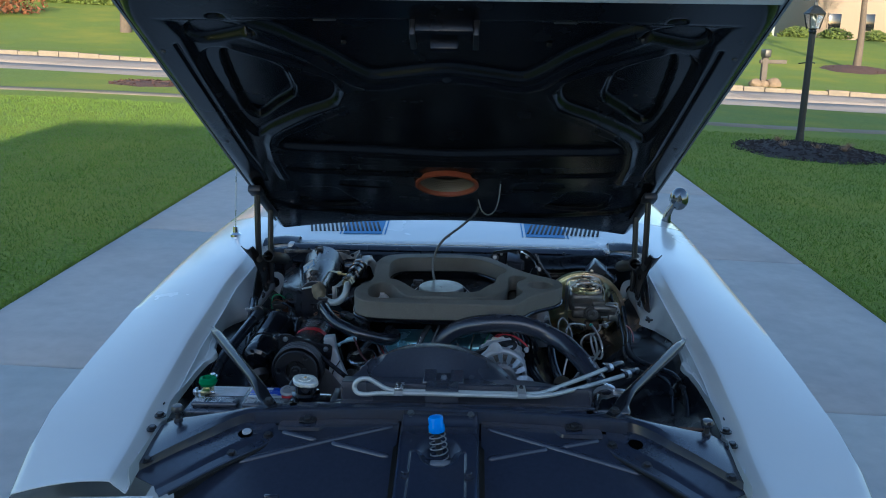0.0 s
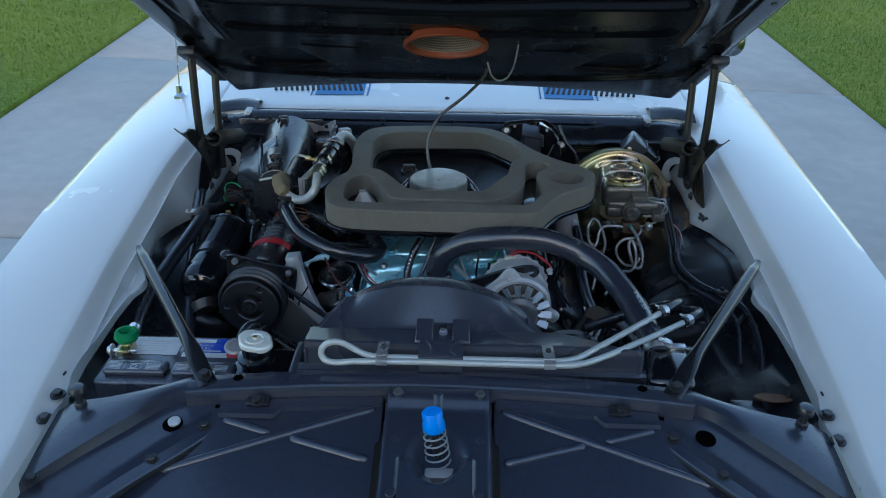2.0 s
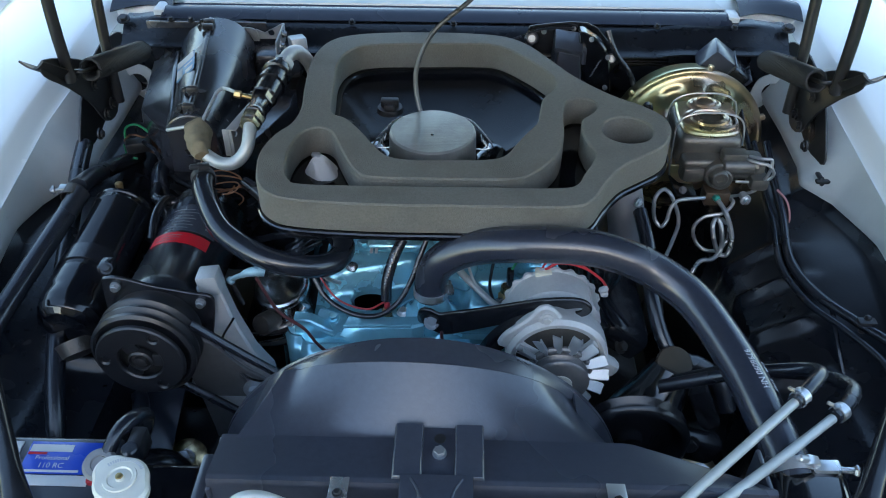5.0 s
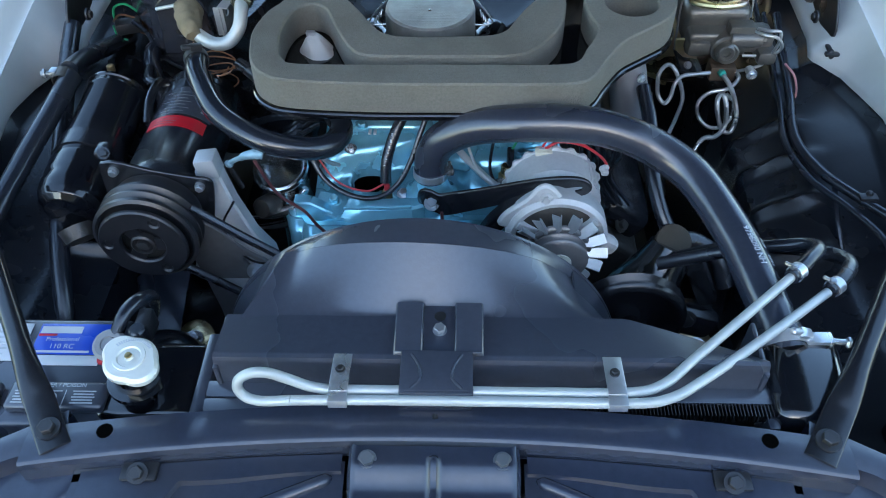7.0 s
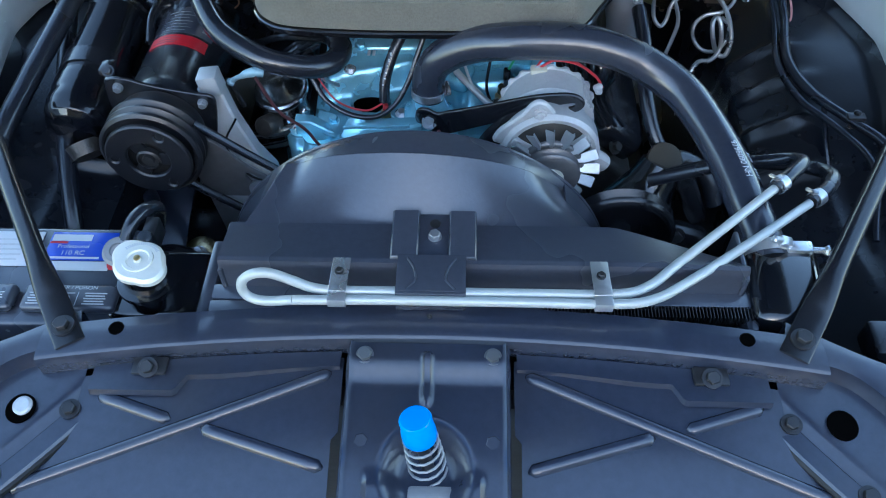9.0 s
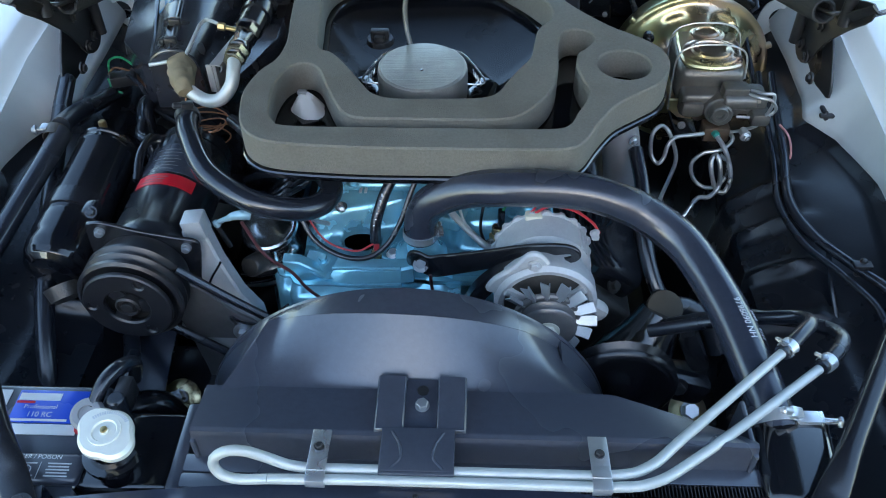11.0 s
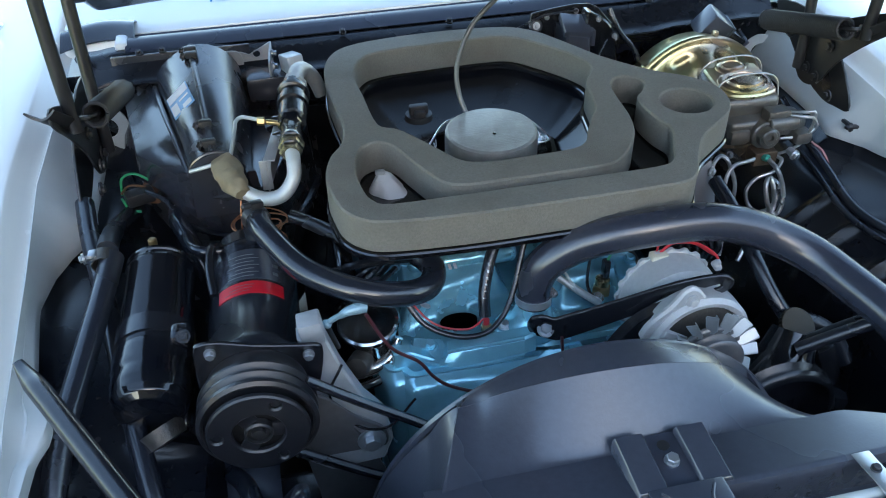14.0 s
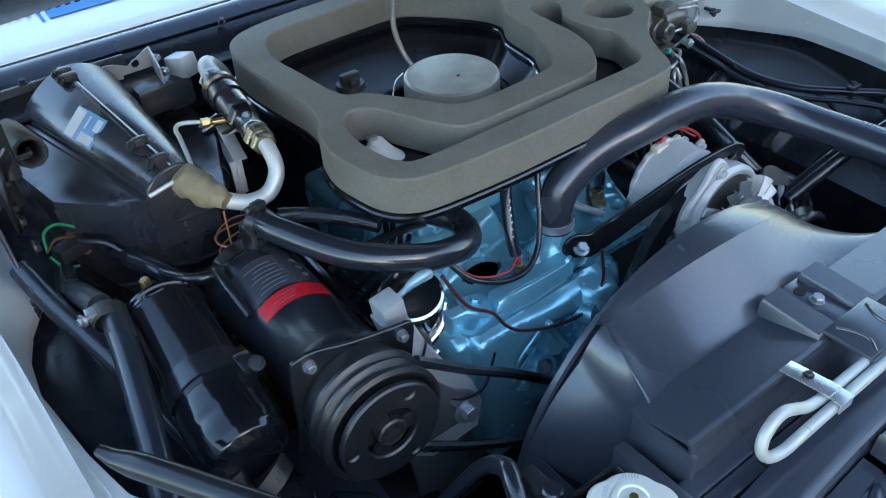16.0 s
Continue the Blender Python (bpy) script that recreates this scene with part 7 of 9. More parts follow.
def power_steering():
    t = thing("power_steering_pump", (0.31, 2.12, 0.70), "black power steering pump with a plated filler cap", "pump")
    part("reservoir", tube([(0.325, 2.132, 0.772), (0.312, 2.118, 0.745), (0.29, 2.10, 0.71), (0.27, 2.09, 0.68)], [0.030, 0.038, 0.052, 0.055], 24), M_gloss, t)
    part("cap", prism([((0.0265 if k % 2 else 0.0252) * math.cos(k * 0.10472), (0.0265 if k % 2 else 0.0252) * math.sin(k * 0.10472)) for k in range(60)], 0.009, [], 0.001, along((0.326, 2.134, 0.776), (0.10, -0.55, 0.8))), M_capdull, t, "dull brownish plated cap")
    part("tag", box((0.302, 2.058, 0.735), (0.020, 0.004, 0.016), 0.001), M_wlab, t)
    part("pulley", lathe([(0, 0.004), (0.014, 0.004), (0.018, 0.016), (0.056, 0.018), (0.064, 0.006), (0.068, 0.0), (0.072, 0.0), (0.078, 0.004), (0.080, 0.008), (0.072, 0.016), (0.080, 0.024), (0.076, 0.027), (0.06, 0.026), (0, 0.026)], along((0.262, 2.035, 0.715), (0, 1, 0)), 56), M_gloss2, t)
    part("bracket", join(box((0.36, 2.085, 0.665), (0.09, 0.03, 0.05), 0.012, Matrix.Rotation(radians(20), 4, "Y")), box((0.375, 2.11, 0.72), (0.03, 0.03, 0.09), 0.01, Matrix.Rotation(radians(-25), 4, "Y"))), M_gloss2, t)
    part("bracket_bolt", hexbolt((0.35, 2.06, 0.695), (0, -1, 0.3), 0.009, 0.008), M_bolt, t)
    part("return_hose", tube([(0.335, 2.15, 0.765), (0.37, 2.155, 0.755), (0.40, 2.14, 0.735), (0.415, 2.12, 0.70)], 0.014, 14), M_rubber, t)
    part("feed_hose", tube([(0.30, 2.36, 0.88), (0.305, 2.30, 0.86), (0.302, 2.23, 0.835), (0.312, 2.18, 0.80), (0.33, 2.15, 0.77)], 0.011, 14), M_rubber, t)
    for sx, p in ((-1, (-0.381, 2.077, 0.618)), (1, (0.400, 2.115, 0.565))):
        b = thing("suspension_bolt", p, "yellow plated washer and nut on the suspension arm", "bolt", "suspension bolts")
        part("washer", lathe([(0, 0), (0.029, 0), (0.031, 0.003), (0.022, 0.008), (0, 0.008)], along((p[0], p[1], p[2] - 0.01), (0.1 * sx, -0.55, 0.8)), 28), M_cad, b)
        part("nut", hexbolt((p[0], p[1] - 0.006, p[2]), (0.1 * sx, -0.55, 0.8), 0.0125, 0.014, 1.1), M_steel, b)
        part("arm", box((p[0] + 0.02 * sx, p[1] + 0.05, p[2] - 0.045), (0.16, 0.14, 0.05), 0.02), M_gloss2, b)


power_steering()


# ---- air conditioning ----
M_print = mat("grey_print", (0.13, 0.14, 0.15), 0.5, 0, 300, 0.6)
M_comp = mat("compressor_black", (0.016, 0.018, 0.024), 0.24, 0, 80, 0.2, bump=0.06, bscale=200, stain=0.4, stain_col=(0.024, 0.022, 0.020), rvary=0.05, spec=0.7)


def compressor():
    t = thing("compressor", (-0.40, 2.25, 0.75), "black cylindrical air conditioning compressor with clutch pulley", "compressor")
    d = Vector((0.012, 1.0, -0.035))
    A = along((-0.407, 2.078, 0.818), d)
    part("body", lathe([(0, 0.075), (0.050, 0.075), (0.060, 0.082), (0.0625, 0.090), (0.0625, 0.115), (0.0610, 0.117), (0.0610, 0.290), (0.0625, 0.292), (0.0625, 0.315), (0.056, 0.322), (0, 0.322)], A, 56), M_comp, t)
    part("rear_head", lathe([(0, 0.322), (0.060, 0.322), (0.060, 0.345), (0.045, 0.352), (0, 0.352)], A, 40), M_gloss2, t)
    part("manifold", join(box((-0.400, 2.415, 0.842), (0.060, 0.030, 0.030), 0.010), cyl((-0.392, 2.40, 0.85), (-0.391, 2.404, 0.90), 0.014, seg=16)), M_gloss2, t)
    part("lifting_ear", tube([(-0.452, 2.30, 0.852), (-0.455, 2.34, 0.868), (-0.452, 2.385, 0.868), (-0.445, 2.41, 0.85)], 0.007, 10), M_gloss2, t)
    def wrapbar(y0, y1, a0, a1, mat_, name, r=0.0616, label="", par=None):
        bm = sheet(lambda u, v: A @ Vector((r * math.cos(radians(a0 + (a1 - a0) * u)), r * math.sin(radians(a0 + (a1 - a0) * u)), y0 + (y1 - y0) * v)), 18, 1, 0.0006)
        return part(name, bm, mat_, par or t, label)
    # angle 90 faces up in this frame when the local y axis points up
    up = 90 if (A.to_3x3() @ Vector((0, 1, 0))).z > 0 else -90
    lab = wrapbar(0.222, 0.292, up - 55, up + 50, M_plast, "label", label="black data label with pale print")
    wrapbar(0.190, 0.216, up - 40, up + 46, M_red, "red_label", 0.0618, "red printed warning band")
    for k in range(3):
        wrapbar(0.196 + 0.006 * k, 0.1966 + 0.006 * k, up - 30 + 7 * k, up + 2 + 3 * k, M_print, "print", 0.0622, par=lab)
    for k in range(7):
        wrapbar(0.228 + 0.008 * k, 0.2288 + 0.008 * k, up - 26 + 5 * (k % 3), up + 8 + 6 * (k % 2), M_print, "print", 0.0622, par=lab)
    for k in range(3):
        wrapbar(0.234 + 0.018 * k, 0.240 + 0.018 * k, up + 32, up + 39, M_print, "print", 0.0622, par=lab)
    cl = part("clutch", lathe([(0.040, 0.052), (0.069, 0.052), (0.0715, 0.050), (0.0715, 0.046), (0.064, 0.040), (0.0715, 0.034), (0.0715, 0.031), (0.064, 0.025), (0.0715, 0.019), (0.0715, 0.014), (0.067, 0.011), (0.064, 0.012), (0.064, 0.02), (0.03, 0.02)], A, 64), M_pulley, t, "grooved clutch pulley")
    part("coil_housing", lathe([(0, 0.09), (0.056, 0.09), (0.062, 0.078), (0.064, 0.070), (0.064, 0.050), (0, 0.050)], A, 56), M_pulley, t)
    # front plate: a ring with three dimples, three webs to the hub
    Ai = A.to_3x3().inverted()
    def turn(deg):
        w = Ai @ Vector((math.cos(radians(deg)), 0, math.sin(radians(deg))))
        return math.atan2(w.y, w.x)
    dimples = [ngon(18, 0.0062, 0.048 * math.cos(turn(59 + 120 * k)), 0.048 * math.sin(turn(59 + 120 * k))) for k in range(3)]
    part("front_plate", prism(ngon(64, 0.0605), 0.009, [ngon(48, 0.0300)] + dimples, 0.0022, m=A), M_pulley, cl)
    for k in range(3):
        q = turn(239 + 120 * k)
        part("web", box((0, 0, 0), (0.017, 0.021, 0.005), 0.0012, A @ Matrix.Rotation(q, 4, "Z") @ Matrix.Translation((0.0245, 0, 0.006))), M_pulley, cl)
        q = turn(59 + 120 * k)
        part("rivet", lathe([(0, 0.0032), (0.0050, 0.0036), (0.0061, 0.0050), (0.0061, 0.008)], A @ Matrix.Translation((0.048 * math.cos(q), 0.048 * math.sin(q), 0.0)), 16), M_pulley, cl)
    part("hub", lathe([(0.017, 0.010), (0.017, 0.001), (0.0145, -0.001), (0.013, 0.003), (0.009, 0.003), (0.008, -0.002), (0.004, -0.003), (0, -0.003)], A, 32), M_bolt, cl)
    # near-black disc for the shade behind the plate's openings
    part("hub_back", lathe([(0, 0.014), (0.055, 0.014)], A, 40), M_deep, cl)
    # mounting plate
    p = part("mount_plate", prism(rounded([(-0.470, 0.885), (-0.462, 0.897), (-0.440, 0.897), (-0.40, 0.884), (-0.345, 0.872), (-0.325, 0.868), (-0.320, 0.853), (-0.330, 0.80), (-0.345, 0.75), (-0.47, 0.75), (-0.475, 0.80)], 3), 0.006, [ngon(40, 0.059, -0.405, 0.815)], 0.001, m=Matrix(((1, 0, 0, 0), (0, 0, 1, 2.157), (0, 1, 0, 0), (0, 0, 0, 1)))), M_gloss2, t)
    for q in ((-0.451, 2.156, 0.884), (-0.338, 2.156, 0.857), (-0.46, 2.156, 0.77)):
        part("bolt", hexbolt(q, (0, -1, 0), 0.0058, 0.006, 1.25), M_steel2, p)
    g = thing("compressor_bracket", (-0.30, 2.15, 0.72), "grey cast metal bracket between compressor and engine", "bracket")
    part("tower", box((-0.331, 2.190, 0.868), (0.030, 0.030, 0.034), 0.003, Matrix.Rotation(radians(-8), 4, "Y")), M_grey2, g)
    mm = Matrix(((1, 0, 0, 0), (0, 0.28, 1, 1.936), (0, 1, 0, 0), (0, 0, 0, 1)))
    part("web", prism([(-0.350, 0.862), (-0.316, 0.862), (-0.300, 0.815), (-0.276, 0.765), (-0.252, 0.735), (-0.245, 0.700), (-0.26, 0.672), (-0.33, 0.668), (-0.378, 0.700), (-0.356, 0.76), (-0.338, 0.80)], 0.026, [], 0.003, mm), M_grey2, g)
    part("plate", prism([(-0.36, 0.735), (-0.30, 0.755), (-0.245, 0.715), (-0.255, 0.66), (-0.30, 0.655), (-0.36, 0.70)], 0.008, [], 0.002, Matrix(((1, 0, 0, 0), (0, 0, 1, 2.138), (0, 1, 0, 0), (0, 0, 0, 1)))), M_grey, g)
    part("slotted_plate", prism(rounded([(-0.372, 0.770), (-0.345, 0.808), (-0.325, 0.800), (-0.300, 0.768), (-0.282, 0.748), (-0.258, 0.728), (-0.252, 0.700), (-0.266, 0.668), (-0.256, 0.630), (-0.250, 0.580), (-0.258, 0.540), (-0.34, 0.540), (-0.352, 0.620), (-0.362, 0.70)], 3), 0.006, [rounded([(-0.296, 0.735), (-0.284, 0.740), (-0.262, 0.708), (-0.272, 0.700)], 3)], 0.001, Matrix(((1, 0, 0, 0), (0, 0, 1, 2.130), (0, 1, 0, 0), (0, 0, 0, 1)))), M_grey3, g)
    part("bolt", hexbolt((-0.2745, 2.127, 0.712), (0, -1, 0.05), 0.0112, 0.010, 1.7), M_zinc, g)
    # belts
    b = thing("drive_belt", (-0.2, 2.12, 0.7), "black ribbed drive belt on the compressor pulley", "belt")
    part("belt", tube([(-0.345, 2.120, 0.850), (-0.28, 2.118, 0.795), (-0.20, 2.112, 0.735), (-0.12, 2.105, 0.665)], 0.0065, 8), M_rubber, b)
    lower = part("belt", tube([(-0.40, 2.120, 0.748), (-0.34, 2.116, 0.705), (-0.26, 2.11, 0.650), (-0.15, 2.105, 0.585)], 0.0065, 8), M_rubber, b)
    for k in range(16):
        s = k / 16
        part("cog", box((-0.39 + 0.17 * s, 2.119 - 0.008 * s, 0.736 - 0.118 * s), (0.005, 0.011, 0.006), 0.001, Matrix.Rotation(radians(36), 4, "Y")), M_rubber, lower)


M_grey2 = mat("grey_cast_block", (0.42, 0.44, 0.46), 0.45, 0.3, 120, 0.1, bump=0.15, bscale=300)
compressor()


M_canp = mat("worn_gloss_black", (0.005, 0.006, 0.009), 0.11, 0, 60, 0.25, stain=0.5, stain_col=(0.018, 0.017, 0.017), rvary=0.08, spec=0.7, bump=0.05, bscale=120)


def receiver():
    t = thing("vacuum_canister", (-0.515, 2.27, 0.77), "gloss black cylindrical canister with a strap", "canister")
    d = Vector((-0.035, -1.0, -0.11))
    A = along((-0.526, 2.392, 0.842), d) @ Matrix.Diagonal((0.93, 0.93, 1.0, 1))
    part("body", lathe([(0, -0.010), (0.030, -0.009), (0.044, -0.004), (0.0490, 0.001), (0.0520, 0.004), (0.0520, 0.008), (0.0500, 0.010), (0.0500, 0.016), (0.0515, 0.018), (0.0515, 0.021), (0.0500, 0.023), (0.0500, 0.168), (0.0490, 0.170)], A, 56), M_canp, t)
    def cup(u, v):
        a = v * 6.283185
        k = u * 9
        r = lerp(k, range(10), [0.0500, 0.0535, 0.0540, 0.0540, 0.0530, 0.0500, 0.045, 0.034, 0.018, 0.0])
        h = lerp(k, range(10), [0.166, 0.168, 0.176, 0.200, 0.222, 0.236, 0.245, 0.252, 0.256, 0.257])
        r -= 0.0006 * math.exp(-((h - 0.205) / 0.006) ** 2) * (1 + math.sin(a * 3 + 1)) + 0.0003 * math.sin(a * 7) * math.exp(-((h - 0.210) / 0.012) ** 2)
        return A @ Vector((r * math.cos(a), r * math.sin(a), h))
    part("cup", sheet(cup, 54, 56), M_canp, t, "dented black lower cup", 60)
    part("strap", lathe([(0.0500, 0.128), (0.0540, 0.1285), (0.0540, 0.1575), (0.0500, 0.158)], A, 56), M_gloss2, t)
    part("strap_lug", join(box((-0.493, 2.225, 0.858), (0.02, 0.028, 0.022), 0.004), hexbolt((-0.486, 2.211, 0.868), (0, -0.6, 0.8), 0.006, 0.005)), M_gloss2, t)
    part("nipple", cyl((-0.531, 2.402, 0.868), (-0.531, 2.405, 0.886), 0.0062, seg=14), M_brass2, t, "dull brass nipple")
    part("outlet", lathe([(0, 0), (0.03, 0.0), (0.026, 0.02), (0, 0.022)], along((-0.530, 2.145, 0.785), (0.4, -0.6, -0.6)), 20), M_iron, t)
    for name, pts, r, lab in (
        ("hose", [(-0.580, 2.372, 0.888), (-0.591, 2.30, 0.874), (-0.611, 2.20, 0.850), (-0.632, 2.11, 0.818), (-0.642, 2.03, 0.765), (-0.630, 1.95, 0.66)], 0.0155, "black rubber hose with a clamp beside the fender"),
        ("hose", [(-0.585, 2.62, 0.80), (-0.600, 2.52, 0.835), (-0.594, 2.44, 0.870), (-0.588, 2.385, 0.889)], 0.0145, "black pipe along the inner fender"),
        ("hose", [(-0.640, 2.54, 0.872), (-0.628, 2.47, 0.860), (-0.610, 2.39, 0.847), (-0.590, 2.30, 0.831), (-0.572, 2.21, 0.808), (-0.552, 2.12, 0.775), (-0.535, 2.04, 0.725), (-0.525, 1.98, 0.66)], 0.0140, "black rubber hose beside the canister"),
        ("hose", [(-0.510, 2.212, 0.740), (-0.512, 2.195, 0.728), (-0.518, 2.178, 0.690), (-0.528, 2.155, 0.630), (-0.530, 2.14, 0.56)], 0.0125, "black rubber hose below the canister"),
        ("hose", [(-0.50, 2.50, 0.83), (-0.49, 2.44, 0.845), (-0.47, 2.40, 0.855), (-0.42, 2.40, 0.850)], 0.008, "thin black pipe behind the compressor"),
        ("hose", [(-0.52, 2.60, 0.80), (-0.51, 2.52, 0.83), (-0.49, 2.46, 0.83), (-0.47, 2.42, 0.79)], 0.014, "black rubber hose behind the canister"),
        ("hose", [(-0.44, 2.02, 0.66), (-0.43, 2.06, 0.70), (-0.44, 2.10, 0.70), (-0.46, 2.14, 0.68)], 0.012, "black rubber hose below the compressor"),
    ):
        h = thing(name, pts[0], lab, "hose", "hoses by the compressor")
        part("tube", tube(pts, r, 16), M_rubber, h)
    c = thing("hose_clamp", (-0.59, 2.37, 0.888), "bright worm-drive hose clamp", "clamp")
    part("band", clampring((-0.5885, 2.366, 0.887), (0.05, 1, 0.2), 0.0158, 0.020, False), M_iron, c)
    part("screw", join(box((-0.602, 2.366, 0.899), (0.012, 0.016, 0.009), 0.002), cyl((-0.602, 2.362, 0.899), (-0.612, 2.358, 0.901), 0.0035, seg=10), hexbolt((-0.612, 2.358, 0.901), (-1, -0.3, 0), 0.005, 0.004)), M_steel2, c)


M_brass2 = mat("dull_brass", (0.30, 0.20, 0.09), 0.4, 0.7, 60, 0.2)
receiver()


def lumpy(bm):
    for v in bm.verts:
        v.co += Vector((noise.noise(v.co * 70), noise.noise(v.co * 70 + Vector((5, 0, 0))), noise.noise(v.co * 70 + Vector((0, 9, 0))))) * 0.004
    return bm


def hvac():
    t = thing("evaporator_case", (-0.47, 2.7, 0.75), "black fibreglass evaporator case with rounded top", "evaporator case")
    def ring(pts, z, grow=0.0):
        n = len(pts)
        cx, cy = sum(p[0] for p in pts) / n, sum(p[1] for p in pts) / n
        return [(cx + (p[0] - cx) * (1 + grow), cy + (p[1] - cy) * (1 + grow), p[2] + z if len(p) > 2 else z) for p in pts]
    top = [(-0.600, 2.86, 0.866), (-0.592, 2.79, 0.866), (-0.568, 2.70, 0.862), (-0.532, 2.62, 0.858), (-0.500, 2.545, 0.858), (-0.480, 2.515, 0.872), (-0.430, 2.505, 0.872), (-0.385, 2.510, 0.868), (-0.360, 2.545, 0.858), (-0.335, 2.62, 0.855), (-0.305, 2.70, 0.858), (-0.300, 2.86, 0.868)]
    mid = [(-0.620, 2.86, 0.83), (-0.610, 2.78, 0.83), (-0.590, 2.71, 0.82), (-0.550, 2.625, 0.812), (-0.515, 2.565, 0.810), (-0.490, 2.545, 0.810), (-0.430, 2.532, 0.812), (-0.375, 2.540, 0.815), (-0.345, 2.570, 0.82), (-0.315, 2.64, 0.83), (-0.292, 2.71, 0.835), (-0.290, 2.86, 0.84)]
    low = [(-0.640, 2.86, 0.752), (-0.628, 2.77, 0.752), (-0.604, 2.70, 0.752), (-0.565, 2.64, 0.750), (-0.530, 2.60, 0.750), (-0.495, 2.580, 0.750), (-0.430, 2.560, 0.750), (-0.380, 2.562, 0.750), (-0.345, 2.59, 0.752), (-0.310, 2.65, 0.755), (-0.284, 2.72, 0.757), (-0.280, 2.86, 0.757)]
    part("lower_case", loft([ring(top, 0.004, -0.035), ring(top, 0.0), ring(mid, 0.0), ring(low, 0.0), ring(low, -0.002, 0.05), ring(low, -0.014, 0.05), ring(low, -0.016, -0.01), ring(low, -0.18, -0.03)]), M_phen, t, "", 30)
    # raised body: a flat slope on one side of the seam, a round shoulder on the other
    fr = [(-0.478, 0.880), (-0.4765, 0.914), (-0.470, 0.930), (-0.455, 0.942), (-0.437, 0.947), (-0.420, 0.945), (-0.404, 0.934), (-0.395, 0.915), (-0.390, 0.872)]
    bk = [(-0.548, 0.895), (-0.541, 0.924), (-0.527, 0.946), (-0.500, 0.968), (-0.470, 0.982), (-0.440, 0.981), (-0.412, 0.965), (-0.393, 0.935), (-0.383, 0.890)]
    frs, bks = [spline([(x, z, 0) for x, z in q], 6) for q in (fr, bk)]
    def raised(u, v):
        p, q = frs[round(v * 48)], bks[round(v * 48)]
        w = u ** 1.1
        return (p.x + (q.x - p.x) * w, 2.512 + 0.32 * u, p.y + (q.y - p.y) * w)
    part("upper_case", sheet(raised, 30, 48, 0.004), M_phen, t, "", 60)
    def flank(u, v):
        # flat facet from the lip down to a sharp edge, then a short wall
        up = Vector((-0.4765 - 0.070 * u, 2.514 + 0.316 * u, 0.914 + 0.008 * u))
        k = [0.0, 0.40, 1.0]
        lo = Vector((lerp(u, k, [-0.490, -0.566, -0.600]), lerp(u, k, [2.529, 2.635, 2.83]), lerp(u, k, [0.902, 0.890, 0.893])))
        return up.lerp(lo, v / 0.7) if v <= 0.7 else lo + Vector((-0.004, -0.002, -0.045)) * ((v - 0.7) / 0.3)
    part("flank", sheet(flank, 40, 10, 0.004), M_phen, t, "", 25)
    part("front_wall", sheet(lambda u, v: (-0.494 + 0.112 * u - 0.014 * v * (1 - 2 * u), 2.520 + 0.012 * v + 0.01 * (2 * u - 1) ** 2, 0.912 - 0.012 * u - 0.13 * v), 12, 8, 0.004), M_phen, t)
    part("front_cap", prism(fr + [(-0.392, 0.838), (-0.480, 0.838)], 0.006, [], 0.001, Matrix(((1, 0, 0, 0), (0, 0, 1, 2.5095), (0, 1, 0, 0), (0, 0, 0, 1)))), M_phen, t)
    part("rim", tube([(x, 2.512, z + 0.001) for x, z in fr[1:-1]], 0.0032, 8), M_phen, t)
    part("seam", tube([(-0.437, 2.512, 0.946), (-0.447, 2.62, 0.957), (-0.458, 2.72, 0.969), (-0.470, 2.83, 0.981)], 0.0048, 8), M_phen, t)
    part("lip", tube([(-0.476, 2.512, 0.914), (-0.500, 2.62, 0.917), (-0.523, 2.72, 0.920), (-0.545, 2.83, 0.922)], 0.0045, 8), M_phen, t)
    for y in (2.535, 2.585, 2.79, 2.808):
        part("clip", join(box((-0.437 - 0.10 * (y - 2.5), y, 0.948 + 0.12 * (y - 2.5)), (0.020, 0.012, 0.012), 0.003), hexbolt((-0.437 - 0.10 * (y - 2.5) - 0.013, y, 0.946 + 0.12 * (y - 2.5)), (-1, 0, 0.4), 0.005, 0.004)), M_bolt, t)
    LR = Matrix.Translation((-0.4875, 2.690, 0.9500)) @ Matrix.Rotation(radians(11), 4, "Z") @ Matrix.Rotation(radians(-38), 4, "Y") @ Matrix.Rotation(radians(4), 4, "X")
    lab = part("label", box((0, 0, 0), (0.046, 0.068, 0.0012), 0.0004, LR), M_bluepale, t, "pale blue and white data label")
    for x, y, w, d in ((0.0, 0.021, 0.042, 0.022), (-0.014, -0.014, 0.014, 0.030), (0.010, -0.024, 0.018, 0.012), (0.008, -0.002, 0.020, 0.004)):
        part("print", box((0, 0, 0), (w, d, 0.0006), 0.0, LR @ Matrix.Translation((x, y, 0.0012))), M_wlab, lab)
    # flange webs against the firewall
    part("back_flange", box((-0.49, 2.856, 0.915), (0.24, 0.006, 0.10), 0.002), M_phen, t)
    part("web", box((-0.560, 2.835, 0.918), (0.030, 0.045, 0.005), 0.002, Matrix.Rotation(radians(35), 4, "X")), M_phen, t)
    part("side_box", box((-0.340, 2.82, 0.905), (0.09, 0.08, 0.05), 0.010), M_phen, t)
    b = thing("wiper_bracket", (-0.37, 2.84, 0.94), "grey painted steel bracket on the firewall", "bracket")
    part("strap", prism(rounded([(-0.437, 0.943), (-0.430, 0.958), (-0.417, 0.962), (-0.388, 0.957), (-0.386, 0.922), (-0.417, 0.924), (-0.430, 0.929)], 4), 0.003, [ngon(20, 0.008, -0.417, 0.943)], 0.0006, Matrix(((1, 0, 0, 0), (0, 0, 1, 2.836), (0, 1, 0, 0), (0, 0, 0, 1)))), M_grey, b)
